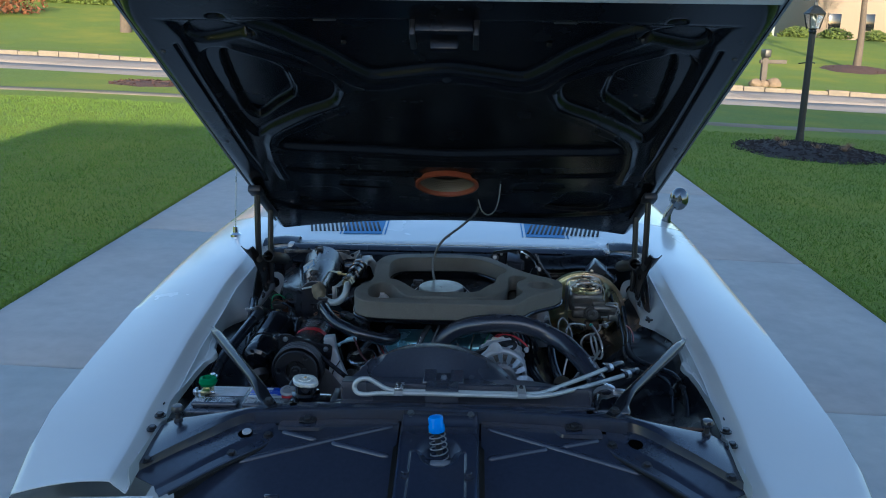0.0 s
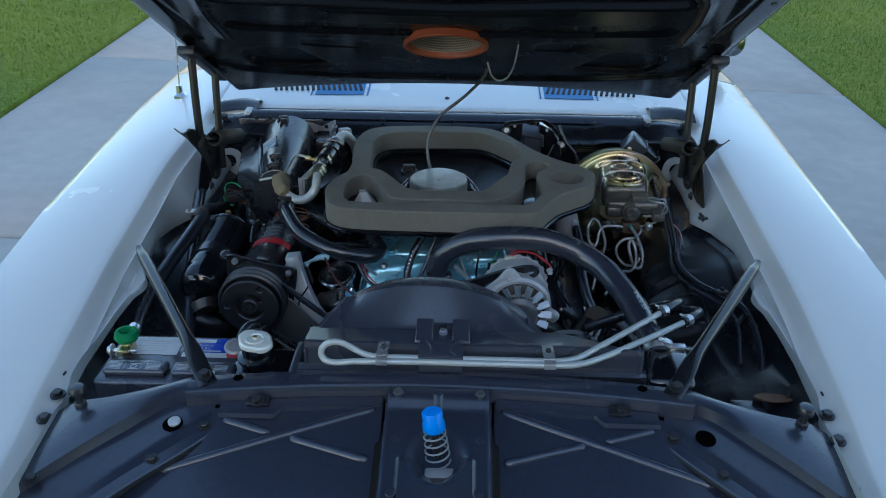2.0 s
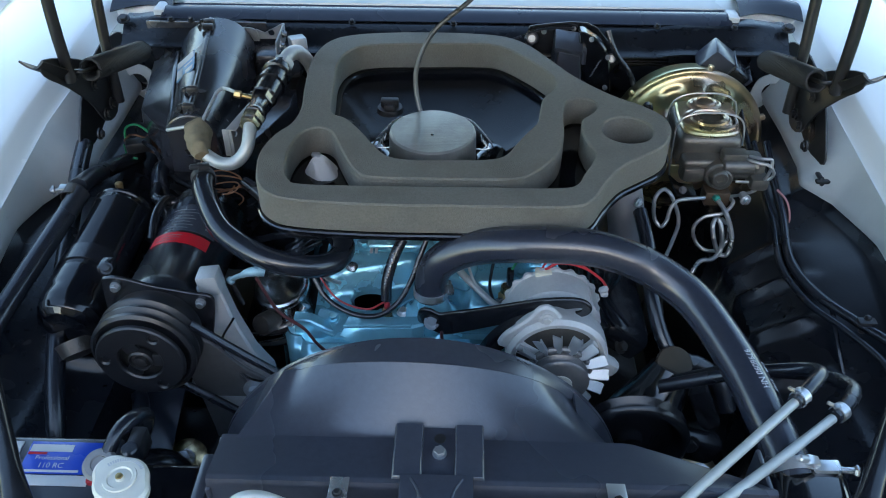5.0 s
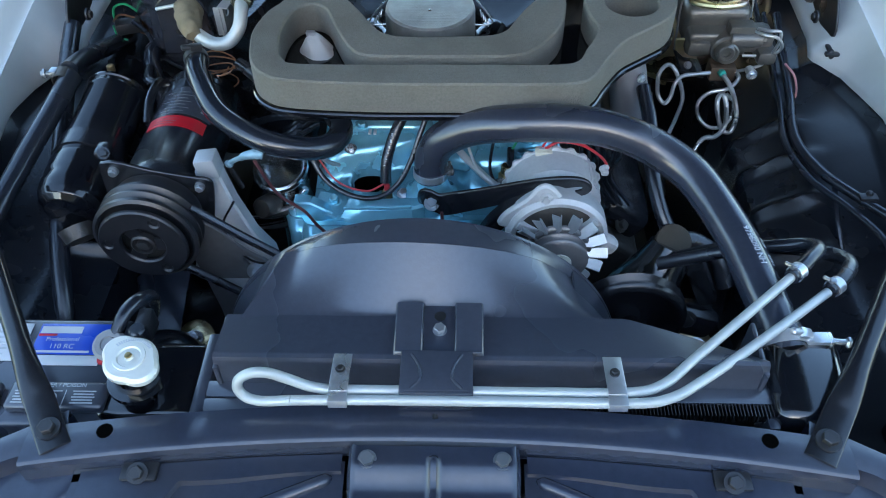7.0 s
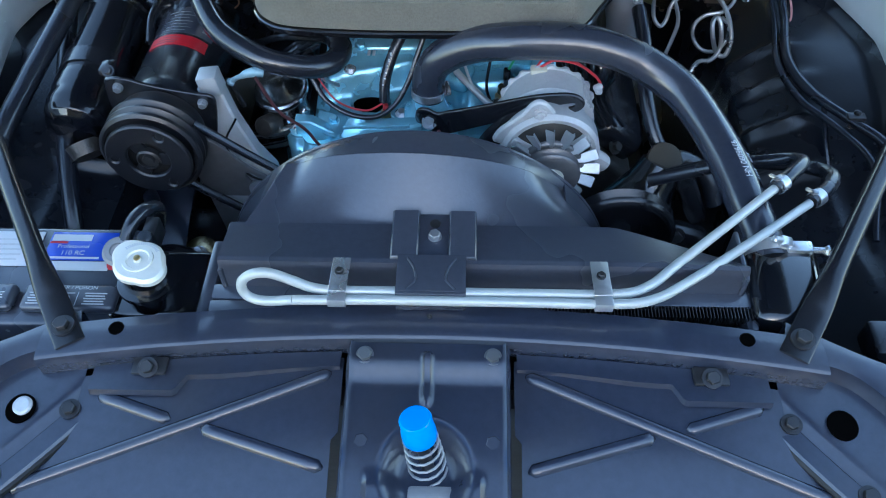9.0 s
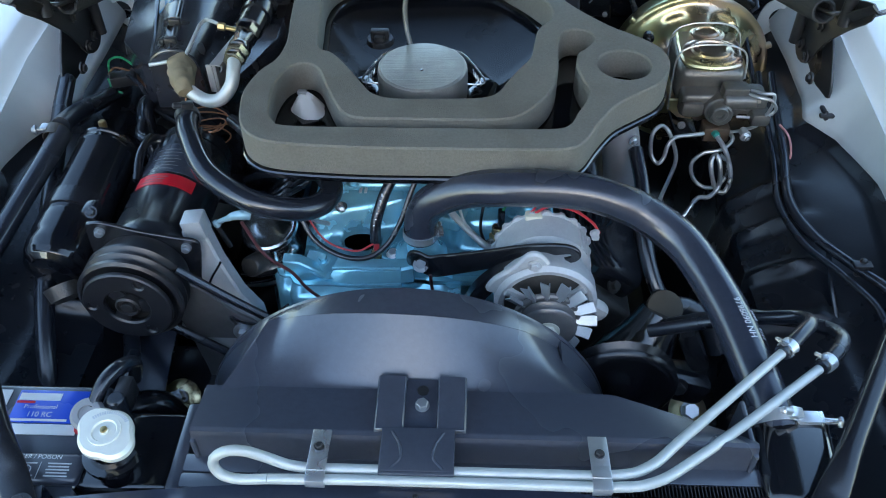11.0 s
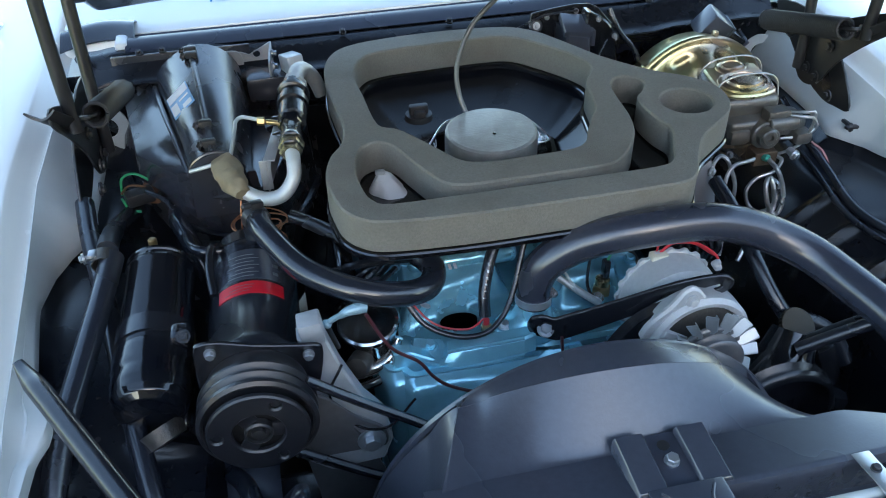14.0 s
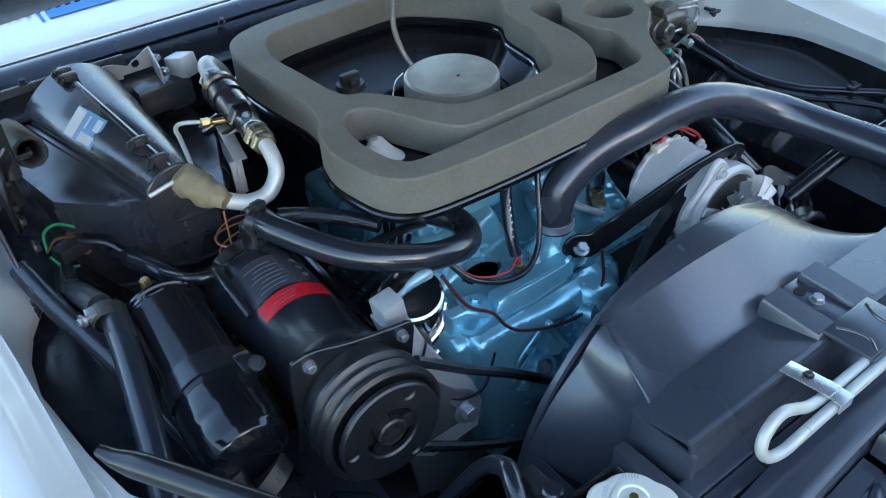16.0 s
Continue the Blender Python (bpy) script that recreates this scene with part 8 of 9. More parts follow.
    part("plate", prism([(-0.388, 0.957), (-0.372, 0.950), (-0.334, 0.970), (-0.334, 0.938), (-0.345, 0.926), (-0.386, 0.922)], 0.003, [ngon(16, 0.0065, -0.359, 0.950), ngon(10, 0.0028, -0.362, 0.935)], 0.0006, Matrix(((1, 0, 0, 0), (0, 0, 1, 2.840), (0, 1, 0, 0), (0, 0, 0, 1)))), M_grey, b)
    part("tab", prism([(2.842, 0.970), (2.786, 0.956), (2.782, 0.930), (2.800, 0.926), (2.842, 0.936)], 0.003, [ngon(12, 0.0045, 2.812, 0.946)], 0.0006, Matrix(((0.12, 0, 1, -0.334 - 0.12 * 2.842), (1, 0, 0, 0), (0, 1, 0, 0), (0, 0, 0, 1)))), M_grey, b)
    part("bolt", hexbolt((-0.417, 2.842, 0.943), (0, -1, 0.1), 0.0085, 0.006), M_bolt, b)
    part("tab_bolt", hexbolt((-0.3325, 2.795, 0.944), (1, 0, 0), 0.005, 0.006), M_steel2, b)
    part("tab_bolt", hexbolt((-0.332, 2.822, 0.956), (1, 0, 0), 0.005, 0.006), M_steel2, b)

    # suction throttling valve with its fittings
    v = thing("throttling_valve", (-0.31, 2.6, 0.93), "black suction valve assembly with steel fittings", "valve")
    A = along((-0.323, 2.478, 0.955), Vector((0.026, 0.255, 0.018)))
    part("body", lathe([(0.010, 0.0), (0.0155, 0.004), (0.0155, 0.020), (0.018, 0.022), (0.018, 0.030), (0.0165, 0.032), (0.0165, 0.075), (0.022, 0.080), (0.022, 0.150), (0.026, 0.152), (0.026, 0.160), (0.018, 0.165), (0.018, 0.185), (0, 0.186)], A, 28), M_gloss2, v)
    part("nut", join(prism(ngon(6, 0.0195), 0.014, bev=0.002, m=A @ Matrix.Translation((0, 0, 0.006))), prism(ngon(6, 0.017), 0.010, bev=0.002, m=A @ Matrix.Translation((0, 0, -0.008)))), M_brass3, v, "brass union nut")
    part("hex", prism(ngon(6, 0.021), 0.018, bev=0.002, m=A @ Matrix.Translation((0, 0, 0.060))), M_gloss, v)
    part("strap", lathe([(0.0225, 0.118), (0.025, 0.118), (0.025, 0.132), (0.0225, 0.132)], A, 28), M_gloss2, v)
    part("end_elbow", tube([(-0.302, 2.665, 0.968), (-0.296, 2.700, 0.971), (-0.284, 2.722, 0.965), (-0.268, 2.726, 0.945), (-0.258, 2.726, 0.915)], [0.0125, 0.0135, 0.0135, 0.0125, 0.012], 16), M_grey, v)
    part("end_nut", prism(ngon(6, 0.020), 0.022, bev=0.003, m=along((-0.303, 2.652, 0.967), (0.02, 1, 0.05))), M_grey, v)
    part("square_block", box((-0.300, 2.800, 0.943), (0.030, 0.042, 0.034), 0.003, Matrix.Rotation(radians(22), 4, "Z") @ Matrix.Rotation(radians(-12), 4, "X")), M_grey2, v)
    part("side_ports", join(cyl((-0.345, 2.585, 0.948), (-0.318, 2.575, 0.955), 0.008, seg=12), cyl((-0.350, 2.555, 0.935), (-0.318, 2.548, 0.948), 0.0075, seg=12), cyl((-0.355, 2.61, 0.925), (-0.318, 2.60, 0.945), 0.010, seg=12)), M_gloss, v)
    part("mount_leg", join(prism([(-0.060, -0.026), (0.058, -0.026), (0.058, 0.024), (-0.060, 0.024)], 0.003, [ngon(12, 0.0055, -0.035, 0.004), ngon(12, 0.0035, 0.0, -0.006), ngon(12, 0.0055, 0.032, 0.004)], 0.0006, Matrix.Translation((-0.352, 2.535, 0.918)) @ Matrix.Rotation(radians(78), 4, "Z") @ Matrix.Rotation(radians(90), 4, "X")), box((-0.345, 2.535, 0.942), (0.018, 0.116, 0.003), 0.001, Matrix.Rotation(radians(-12), 4, "Z")), box((-0.364, 2.479, 0.918), (0.016, 0.003, 0.05), 0.001)), M_grey, v)
    part("elbow", tube([(-0.323, 2.480, 0.957), (-0.322, 2.462, 0.948), (-0.326, 2.444, 0.928), (-0.345, 2.436, 0.908), (-0.372, 2.442, 0.902), (-0.400, 2.455, 0.912), (-0.412, 2.468, 0.918)], 0.0106, 18), M_tube, v, "dull aluminium elbow pipe")
    part("cork_wrap", lumpy(tube([(-0.400, 2.443, 0.913), (-0.406, 2.456, 0.918), (-0.413, 2.475, 0.921), (-0.419, 2.497, 0.923), (-0.422, 2.512, 0.924)], [0.012, 0.017, 0.020, 0.022, 0.022], 28, 10)), M_tape, v, "lumpy tan cork tape")
    part("equalizer_tube", tube([(-0.357, 2.565, 0.961), (-0.378, 2.577, 0.963), (-0.392, 2.584, 0.962), (-0.400, 2.575, 0.960), (-0.402, 2.560, 0.957), (-0.409, 2.520, 0.946), (-0.413, 2.507, 0.941), (-0.424, 2.502, 0.937), (-0.450, 2.504, 0.930), (-0.474, 2.506, 0.924)], 0.0031, 10), M_tube, v)
    part("union", join(prism(ngon(6, 0.0068), 0.012, bev=0.001, m=along((-0.368, 2.566, 0.962), (1, -0.05, -0.15))), cyl((-0.356, 2.565, 0.960), (-0.332, 2.562, 0.956), 0.0042, seg=10)), M_brass, v, "brass union")
    # coiled capillary
    pts = [(-0.405, 2.448, 0.90), (-0.408, 2.440, 0.875), (-0.404, 2.435, 0.852)]
    for k in range(60):
        a = k * 0.42
        pts.append((-0.385 + (0.042 - 0.0002 * k) * math.cos(a) + 0.004 * math.sin(k), 2.448 + 0.030 * math.sin(a), 0.852 + 0.0007 * k * math.sin(k * 0.11)))
    c = thing("capillary_coil", (-0.385, 2.44, 0.82), "loose coil of thin copper capillary tube", "copper coil")
    part("coil", tube(pts, 0.0013, 6, 4), M_copper, c)
    k = thing("canister_cap", (-0.395, 2.44, 0.80), "grey metal cap behind the compressor", "cap")
    part("cap", lathe([(0.026, 0), (0.028, 0.006), (0.026, 0.022), (0.020, 0.026), (0, 0.026)], Matrix.Translation((-0.395, 2.445, 0.795)), 24), M_grey, k)
    part("stud", cyl((-0.395, 2.445, 0.82), (-0.395, 2.445, 0.832), 0.006, seg=6), M_steel, k)
    h = thing("suction_hose", (-0.3, 2.3, 0.87), "black rubber air conditioning hose with pale print", "hose")
    hp_ = [(-0.386, 2.392, 0.906), (-0.382, 2.380, 0.908), (-0.372, 2.345, 0.908), (-0.328, 2.268, 0.898), (-0.262, 2.226, 0.884), (-0.205, 2.226, 0.868), (-0.168, 2.250, 0.855), (-0.155, 2.290, 0.852), (-0.175, 2.33, 0.855)]
    part("hose", tube(hp_, 0.0172, 22, 10), M_rubber, h)
    part("ferrule", clampring((-0.3845, 2.388, 0.9068), (0.4, -0.9, 0), 0.0176, 0.014, True, 80), M_bolt, h)
    part("rear_hose", tube([(-0.335, 2.44, 0.865), (-0.31, 2.41, 0.87), (-0.275, 2.365, 0.872), (-0.25, 2.33, 0.868)], 0.0105, 14), M_rubber, h)
    # relay with green and brown wires, orange plate
    w = thing("blower_resistor", (-0.575, 2.64, 0.84), "black connector with green and brown wires", "connector")
    part("plate", prism(ngon(12, 0.022), 0.003, bev=0.0006, m=along((-0.553, 2.632, 0.822), (0.1, -0.8, 0.5))), M_rust, w, "orange-brown plate")
    part("plug", box((-0.572, 2.60, 0.835), (0.045, 0.026, 0.022), 0.004, Matrix.Rotation(radians(20), 4, "Z")), M_bolt, w)
    part("green_wire", tube([(-0.60, 2.61, 0.835), (-0.595, 2.615, 0.862), (-0.575, 2.62, 0.866), (-0.552, 2.615, 0.852)], 0.0022, 7), M_greenw, w, "green wire")
    part("green_wire", tube([(-0.60, 2.60, 0.835), (-0.59, 2.585, 0.822), (-0.572, 2.58, 0.818)], 0.002, 7), M_greenw, w, "green wire")
    part("brown_wire", tube([(-0.60, 2.605, 0.84), (-0.585, 2.608, 0.852), (-0.56, 2.61, 0.845)], 0.002, 7), M_rust, w)
    part("harness", tube([(-0.56, 2.595, 0.845), (-0.53, 2.57, 0.84), (-0.50, 2.535, 0.815), (-0.45, 2.51, 0.803), (-0.40, 2.50, 0.805), (-0.345, 2.47, 0.835), (-0.32, 2.42, 0.87)], 0.0038, 8), M_rubber, w)


M_bluepale = mat("pale_blue_label", (0.16, 0.34, 0.58), 0.35, 0, 60, 0.06)
M_brass3 = mat("yellow_zinc_nut", (0.30, 0.27, 0.19), 0.3, 0.8, 60, 0.15)
hvac()


# ---- battery ----
M_greytxt = mat("grey_text", (0.50, 0.52, 0.54), 0.5, 0, 200, 0.3)

def battery():
    t = thing("battery", (-0.49, 1.865, 0.66), "black car battery with a blue and white label", "battery")
    part("case", box((-0.495, 1.863, 0.745), (0.245, 0.150, 0.185), 0.007, None, 3), M_plast, t)
    lb = part("blue_label", box((-0.440, 1.905, 0.8385), (0.085, 0.045, 0.0012), 0.0004), M_bluelab, t, "blue label")
    part("white_label", box((-0.545, 1.900, 0.8385), (0.105, 0.055, 0.0012), 0.0004), M_wlab, lb)
    part("grey_label", box((-0.440, 1.874, 0.8385), (0.085, 0.014, 0.0012), 0.0004), M_wlab, lb)
    part("brand_bar", box((-0.455, 1.918, 0.8394), (0.050, 0.010, 0.0006), 0.0), M_wlab, lb)
    part("red_bar", box((-0.470, 1.9105, 0.8394), (0.022, 0.003, 0.0006), 0.0), M_red, lb)
    for i in range(5):
        part("print_bar", box((-0.545 + 0.012 * (i % 2), 1.882 + 0.008 * i, 0.8394), (0.060 - 0.02 * (i % 2), 0.0022, 0.0006), 0.0), M_greytxt, lb)
    part("print_bar", box((-0.447, 1.886, 0.8394), (0.068, 0.003, 0.0006), 0.0), M_wlab, lb)

    def words(body, x, y, z, size, mat_, par):
        cu = bpy.data.curves.new("print", "FONT")
        cu.body, cu.size, cu.align_x = body, size, "CENTER"
        o = bpy.data.objects.new("tmp_words", cu)
        me = bpy.data.meshes.new_from_object(o)
        bpy.data.objects.remove(o)
        bm = bmesh.new()
        bm.from_mesh(me)
        bpy.data.meshes.remove(me)
        bm.transform(Matrix.Translation((x, y, z)))
        part("print", bm, mat_, par, smooth=False)
    words("Professional", -0.450, 1.9015, 0.8396, 0.0082, M_wlab, lb)
    words("110 RC", -0.448, 1.8905, 0.8396, 0.0098, M_wlab, lb)
    for x in (-0.547, -0.425):
        vc = part("vent_cap", box((x, 1.820, 0.8445), (0.112, 0.036, 0.014), 0.006, None, 3), M_plast, t)
        words("DANGER / POISON", x, 1.829, 0.8519, 0.0075, M_wlab, vc)
        for i in range(5):
            for j, w in enumerate((0.022, 0.018, 0.026)):
                if j == 1 and i in (1, 2, 3):
                    continue
                part("print_bar", box((x - 0.036 + 0.034 * j, 1.8235 - 0.0038 * i, 0.8518), (w - 0.003 * (i % 2), 0.0014, 0.0005), 0.0), M_greytxt, vc)
        for j in range(2):
            part("divider", box((x - 0.019 + 0.030 * j, 1.815, 0.8518), (0.0007, 0.020, 0.0005), 0.0), M_greytxt, vc)
        part("warning_mark", lathe([(0.0045, 0.0), (0.0058, 0.0), (0.0058, 0.0005), (0.0045, 0.0005), (0.0045, 0.0)], Matrix.Translation((x - 0.003, 1.8155, 0.8515)), 20), M_greytxt, vc)
    # terminals
    n = thing("battery_terminal", (-0.575, 1.89, 0.84), "brass battery clamp with a green felt washer", "battery terminal")
    part("clamp", join(cyl((-0.585, 1.885, 0.838), (-0.585, 1.885, 0.862), 0.014, seg=20), box((-0.585, 1.868, 0.850), (0.022, 0.030, 0.014), 0.003)), M_cad, n)
    part("bolt", join(cyl((-0.608, 1.866, 0.850), (-0.562, 1.866, 0.850), 0.004, seg=10), hexbolt((-0.608, 1.866, 0.850), (-1, 0, 0), 0.008, 0.006)), M_steel, n)
    part("felt_ring", lathe([(0.011, 0.864), (0.019, 0.862), (0.023, 0.870), (0.020, 0.880), (0.013, 0.882), (0.010, 0.874), (0.011, 0.864)], Matrix.Translation((-0.585, 1.885, 0)), 28), M_green, n, "green felt ring")
    part("nut", hexbolt((-0.578, 1.905, 0.875), (0, 0, 1), 0.007, 0.006), M_steel, n)
    p = thing("battery_terminal", (-0.37, 1.895, 0.84), "grey side terminal bolt on a red cable end", "battery terminal")
    part("washer", lathe([(0, 0), (0.019, 0), (0.020, 0.004), (0.016, 0.008), (0.010, 0.008), (0.009, 0.006), (0, 0.006)], along((-0.386, 1.890, 0.846), (0.05, -0.3, 1)), 28), M_grey, p)
    part("boot", box((-0.383, 1.886, 0.834), (0.036, 0.034, 0.018), 0.006), M_redw, p, "red cable end")
    part("cable", tube([(-0.383, 1.90, 0.848), (-0.375, 1.925, 0.862), (-0.365, 1.95, 0.858), (-0.368, 1.985, 0.82), (-0.40, 2.02, 0.74)], [0.008, 0.009, 0.010, 0.009, 0.009], 12), M_rubber, p)
    part("block", box((-0.352, 1.922, 0.846), (0.018, 0.030, 0.030), 0.003), M_bolt, p)
    part("post", cyl((-0.352, 1.900, 0.835), (-0.352, 1.900, 0.868), 0.010, seg=16), M_rubber, p)
    tr = thing("battery_tray", (-0.5, 1.86, 0.62), "black steel tray below the battery", "tray")
    part("tray", box((-0.49, 1.865, 0.645), (0.27, 0.17, 0.012), 0.004), M_gloss2, tr)
    part("leg", box((-0.40, 1.99, 0.60), (0.05, 0.05, 0.10), 0.012), M_gloss2, tr)
    part("pipe", tube([(-0.47, 1.98, 0.62), (-0.43, 2.02, 0.655), (-0.395, 2.04, 0.64), (-0.37, 2.05, 0.58)], [0.022, 0.024, 0.024, 0.022], 16), M_gloss2, tr)


battery()


def splash_panel():
    t = thing("splash_panel", (-0.55, 2.1, 0.6), "satin black pressed panel below the hoses behind the battery", "splash panel")
    part("panel", sheet(lambda u, v: (-0.665 + 0.265 * u, 1.955 + 0.30 * v, 0.585 + 0.10 * v + 0.06 * (1 - u) ** 2 + 0.010 * math.sin(5 * u + 2) * math.sin(3 * v)), 30, 30, 0.003), M_black, t)
    part("bead", tube([(-0.60, 1.97, 0.618), (-0.585, 2.08, 0.648), (-0.575, 2.18, 0.678)], 0.006, 8), M_black, t)


splash_panel()


# ---- brakes ----
M_mcast = mat("brown_plated_casting", (0.175, 0.165, 0.148), 0.34, 0.6, 110, 0.25, bump=0.3, bscale=240, stain=0.5, stain_col=(0.095, 0.078, 0.058))


def brakes():
    t = thing("brake_booster", (0.455, 2.70, 0.72), "yellow cadmium plated brake booster on the firewall", "brake booster")
    A = along((0.457, 2.800, 0.784), (0.0, -1.0, 0.10)) @ Matrix.Diagonal((1.07, 1.07, 1, 1))
    part("rear_shell", lathe([(0, 0), (0.09, 0.0), (0.118, 0.010), (0.131, 0.030), (0.134, 0.070), (0.138, 0.074), (0.138, 0.080)], A, 72), M_cad, t)
    ref = A.to_3x3().inverted() @ Vector((0, 0, 1))
    top = math.atan2(ref.y, ref.x)

    def face(u, v):
        a = v * 6.283185
        r = 0.138 * (1 - u)
        h = 0.080 + 0.005 * sstep(0, 0.03, u) + 0.046 * sstep(0.06, 0.42, u) + 0.018 * sstep(0.55, 0.75, u)
        for k in range(8):
            b = top + radians(22.5 + 45 * k)
            q = math.atan2(math.sin(a - b), math.cos(a - b))
            h -= 0.017 * math.exp(-(q / 0.22) ** 4) * math.exp(-((r - 0.092) / 0.020) ** 4)
        return A @ Vector((r * math.cos(a), r * math.sin(a), h))
    part("front_shell", sheet(face, 46, 144), M_cad, t, "", 50)
    for k in range(6):
        a = radians(20 + 60 * k)
        part("crimp", box((0, 0, 0), (0.016, 0.010, 0.012), 0.003, A @ Matrix.Translation((0.138 * math.cos(a), 0.138 * math.sin(a), 0.077)) @ Matrix.Rotation(a, 4, "Z")), M_cad, t)
    part("check_valve", join(cyl((0.362, 2.672, 0.893), (0.359, 2.655, 0.895), 0.010, seg=14), cyl((0.359, 2.656, 0.895), (0.356, 2.642, 0.897), 0.005, seg=12)), M_gloss2, t)
    m = thing("master_cylinder", (0.44, 2.54, 0.86), "dark cast iron brake master cylinder with plated lid and wire bails", "master cylinder")
    R = Matrix.Rotation(radians(6), 4, "X")
    part("reservoir", box((0.437, 2.562, 0.900), (0.108, 0.112, 0.066), 0.017, R, 4), M_mcast, m)
    part("lower_tank", box((0.440, 2.548, 0.880), (0.100, 0.130, 0.045), 0.009, R, 3), M_mcast, m)
    part("bore", join(cyl((0.452, 2.640, 0.868), (0.450, 2.470, 0.874), 0.026, 0.024), cyl((0.450, 2.474, 0.874), (0.450, 2.456, 0.875), 0.018)), M_mcast, m)
    part("end_plug", lathe([(0, 0), (0.0135, 0), (0.0135, 0.004), (0.0115, 0.006), (0.0065, 0.006), (0.0062, 0.001), (0, 0.001)], along((0.446, 2.457, 0.880), (0, -1, 0.05)), 28), M_mcast, m)
    part("valve_body", join(cyl((0.452, 2.476, 0.891), (0.504, 2.478, 0.890), 0.0135, seg=20), box((0.470, 2.486, 0.898), (0.040, 0.026, 0.034), 0.004), cyl((0.504, 2.478, 0.890), (0.513, 2.478, 0.890), 0.0065, seg=6)), M_mcast, m)
    part("olive_bracket", prism([(-0.024, 0.016), (0.010, 0.018), (0.020, 0.002), (0.018, -0.022), (-0.006, -0.018), (-0.022, -0.004)], 0.006, [], 0.0012, Matrix(((1, 0, 0, 0.400), (0, 0, 1, 2.503), (0, 1, 0, 0.857), (0, 0, 0, 1)))), M_cad, m, "yellow plated bracket")
    part("side_boss", box((0.497, 2.500, 0.880), (0.06, 0.05, 0.034), 0.010), M_mcast, m)
    part("side_boss", box((0.515, 2.475, 0.866), (0.032, 0.04, 0.024), 0.008), M_mcast, m)
    part("side_boss", box((0.41, 2.50, 0.870), (0.04, 0.05, 0.03), 0.01), M_mcast, m)
    part("bleeder", join(cyl((0.488, 2.455, 0.852), (0.490, 2.440, 0.850), 0.007, seg=8), hexbolt((0.49, 2.44, 0.85), (0.2, -1, 0), 0.006, 0.006)), M_steel, m)
    lid = part("lid", prism(rounded([(-0.052, -0.030), (-0.040, -0.052), (0.0, -0.060), (0.040, -0.052), (0.052, -0.030), (0.052, 0.030), (0.040, 0.044), (-0.040, 0.044), (-0.052, 0.030)], 4), 0.009, [], 0.003, Matrix.Translation((0.437, 2.562, 0.930)) @ R @ Matrix.Diagonal((0.94, 0.94, 1, 1))), M_cad, m, "yellow plated lid")
    for y, k in ((2.545, 1.0), (2.590, 0.62)):
        Lm = along((0.437, y, 0.937 + (y - 2.560) * 0.1), (0, -0.1, 1)) @ Matrix.Diagonal((k, k * 0.72, 1, 1))
        part("dome", lathe([(0.048, 0.0), (0.046, 0.005), (0.040, 0.0065), (0.036, 0.005), (0.033, 0.006), (0.031, 0.010), (0.024, 0.012), (0.022, 0.010), (0, 0.010)], Lm, 40), M_cad, lid)
    for y, w in ((2.532, 0.0), (2.590, 0.004)):
        z = 0.934 + (y - 2.560) * 0.1
        part("bail", tube([(0.380, y - 0.016, z - 0.085), (0.379, y - 0.006, z - 0.03), (0.381, y, z + 0.002), (0.392, y + 0.002, z + 0.018), (0.415, y + 0.003, z + 0.025), (0.437, y + 0.003, z + 0.026), (0.460, y + 0.003, z + 0.025), (0.482, y + 0.002, z + 0.018), (0.493, y, z + 0.002), (0.495, y - 0.006, z - 0.03)], 0.0017, 8), M_line, m, "steel wire bail")
    v = thing("proportioning_valve", (0.45, 2.468, 0.81), "rust-brown brake distribution block", "brake valve")
    part("block", box((0.450, 2.470, 0.838), (0.042, 0.030, 0.026), 0.003), M_rustiron, v)
    part("green_fitting", cyl((0.446, 2.458, 0.842), (0.447, 2.444, 0.846), 0.0062, seg=6), M_greenpl, v, "green fitting")
    part("bracket", box((0.405, 2.505, 0.828), (0.045, 0.07, 0.006), 0.002, Matrix.Rotation(radians(20), 4, "Y")), M_gloss2, v)
    part("bolt", hexbolt((0.398, 2.482, 0.838), (0, -0.8, 0.6), 0.0042, 0.004), M_bolt, v)
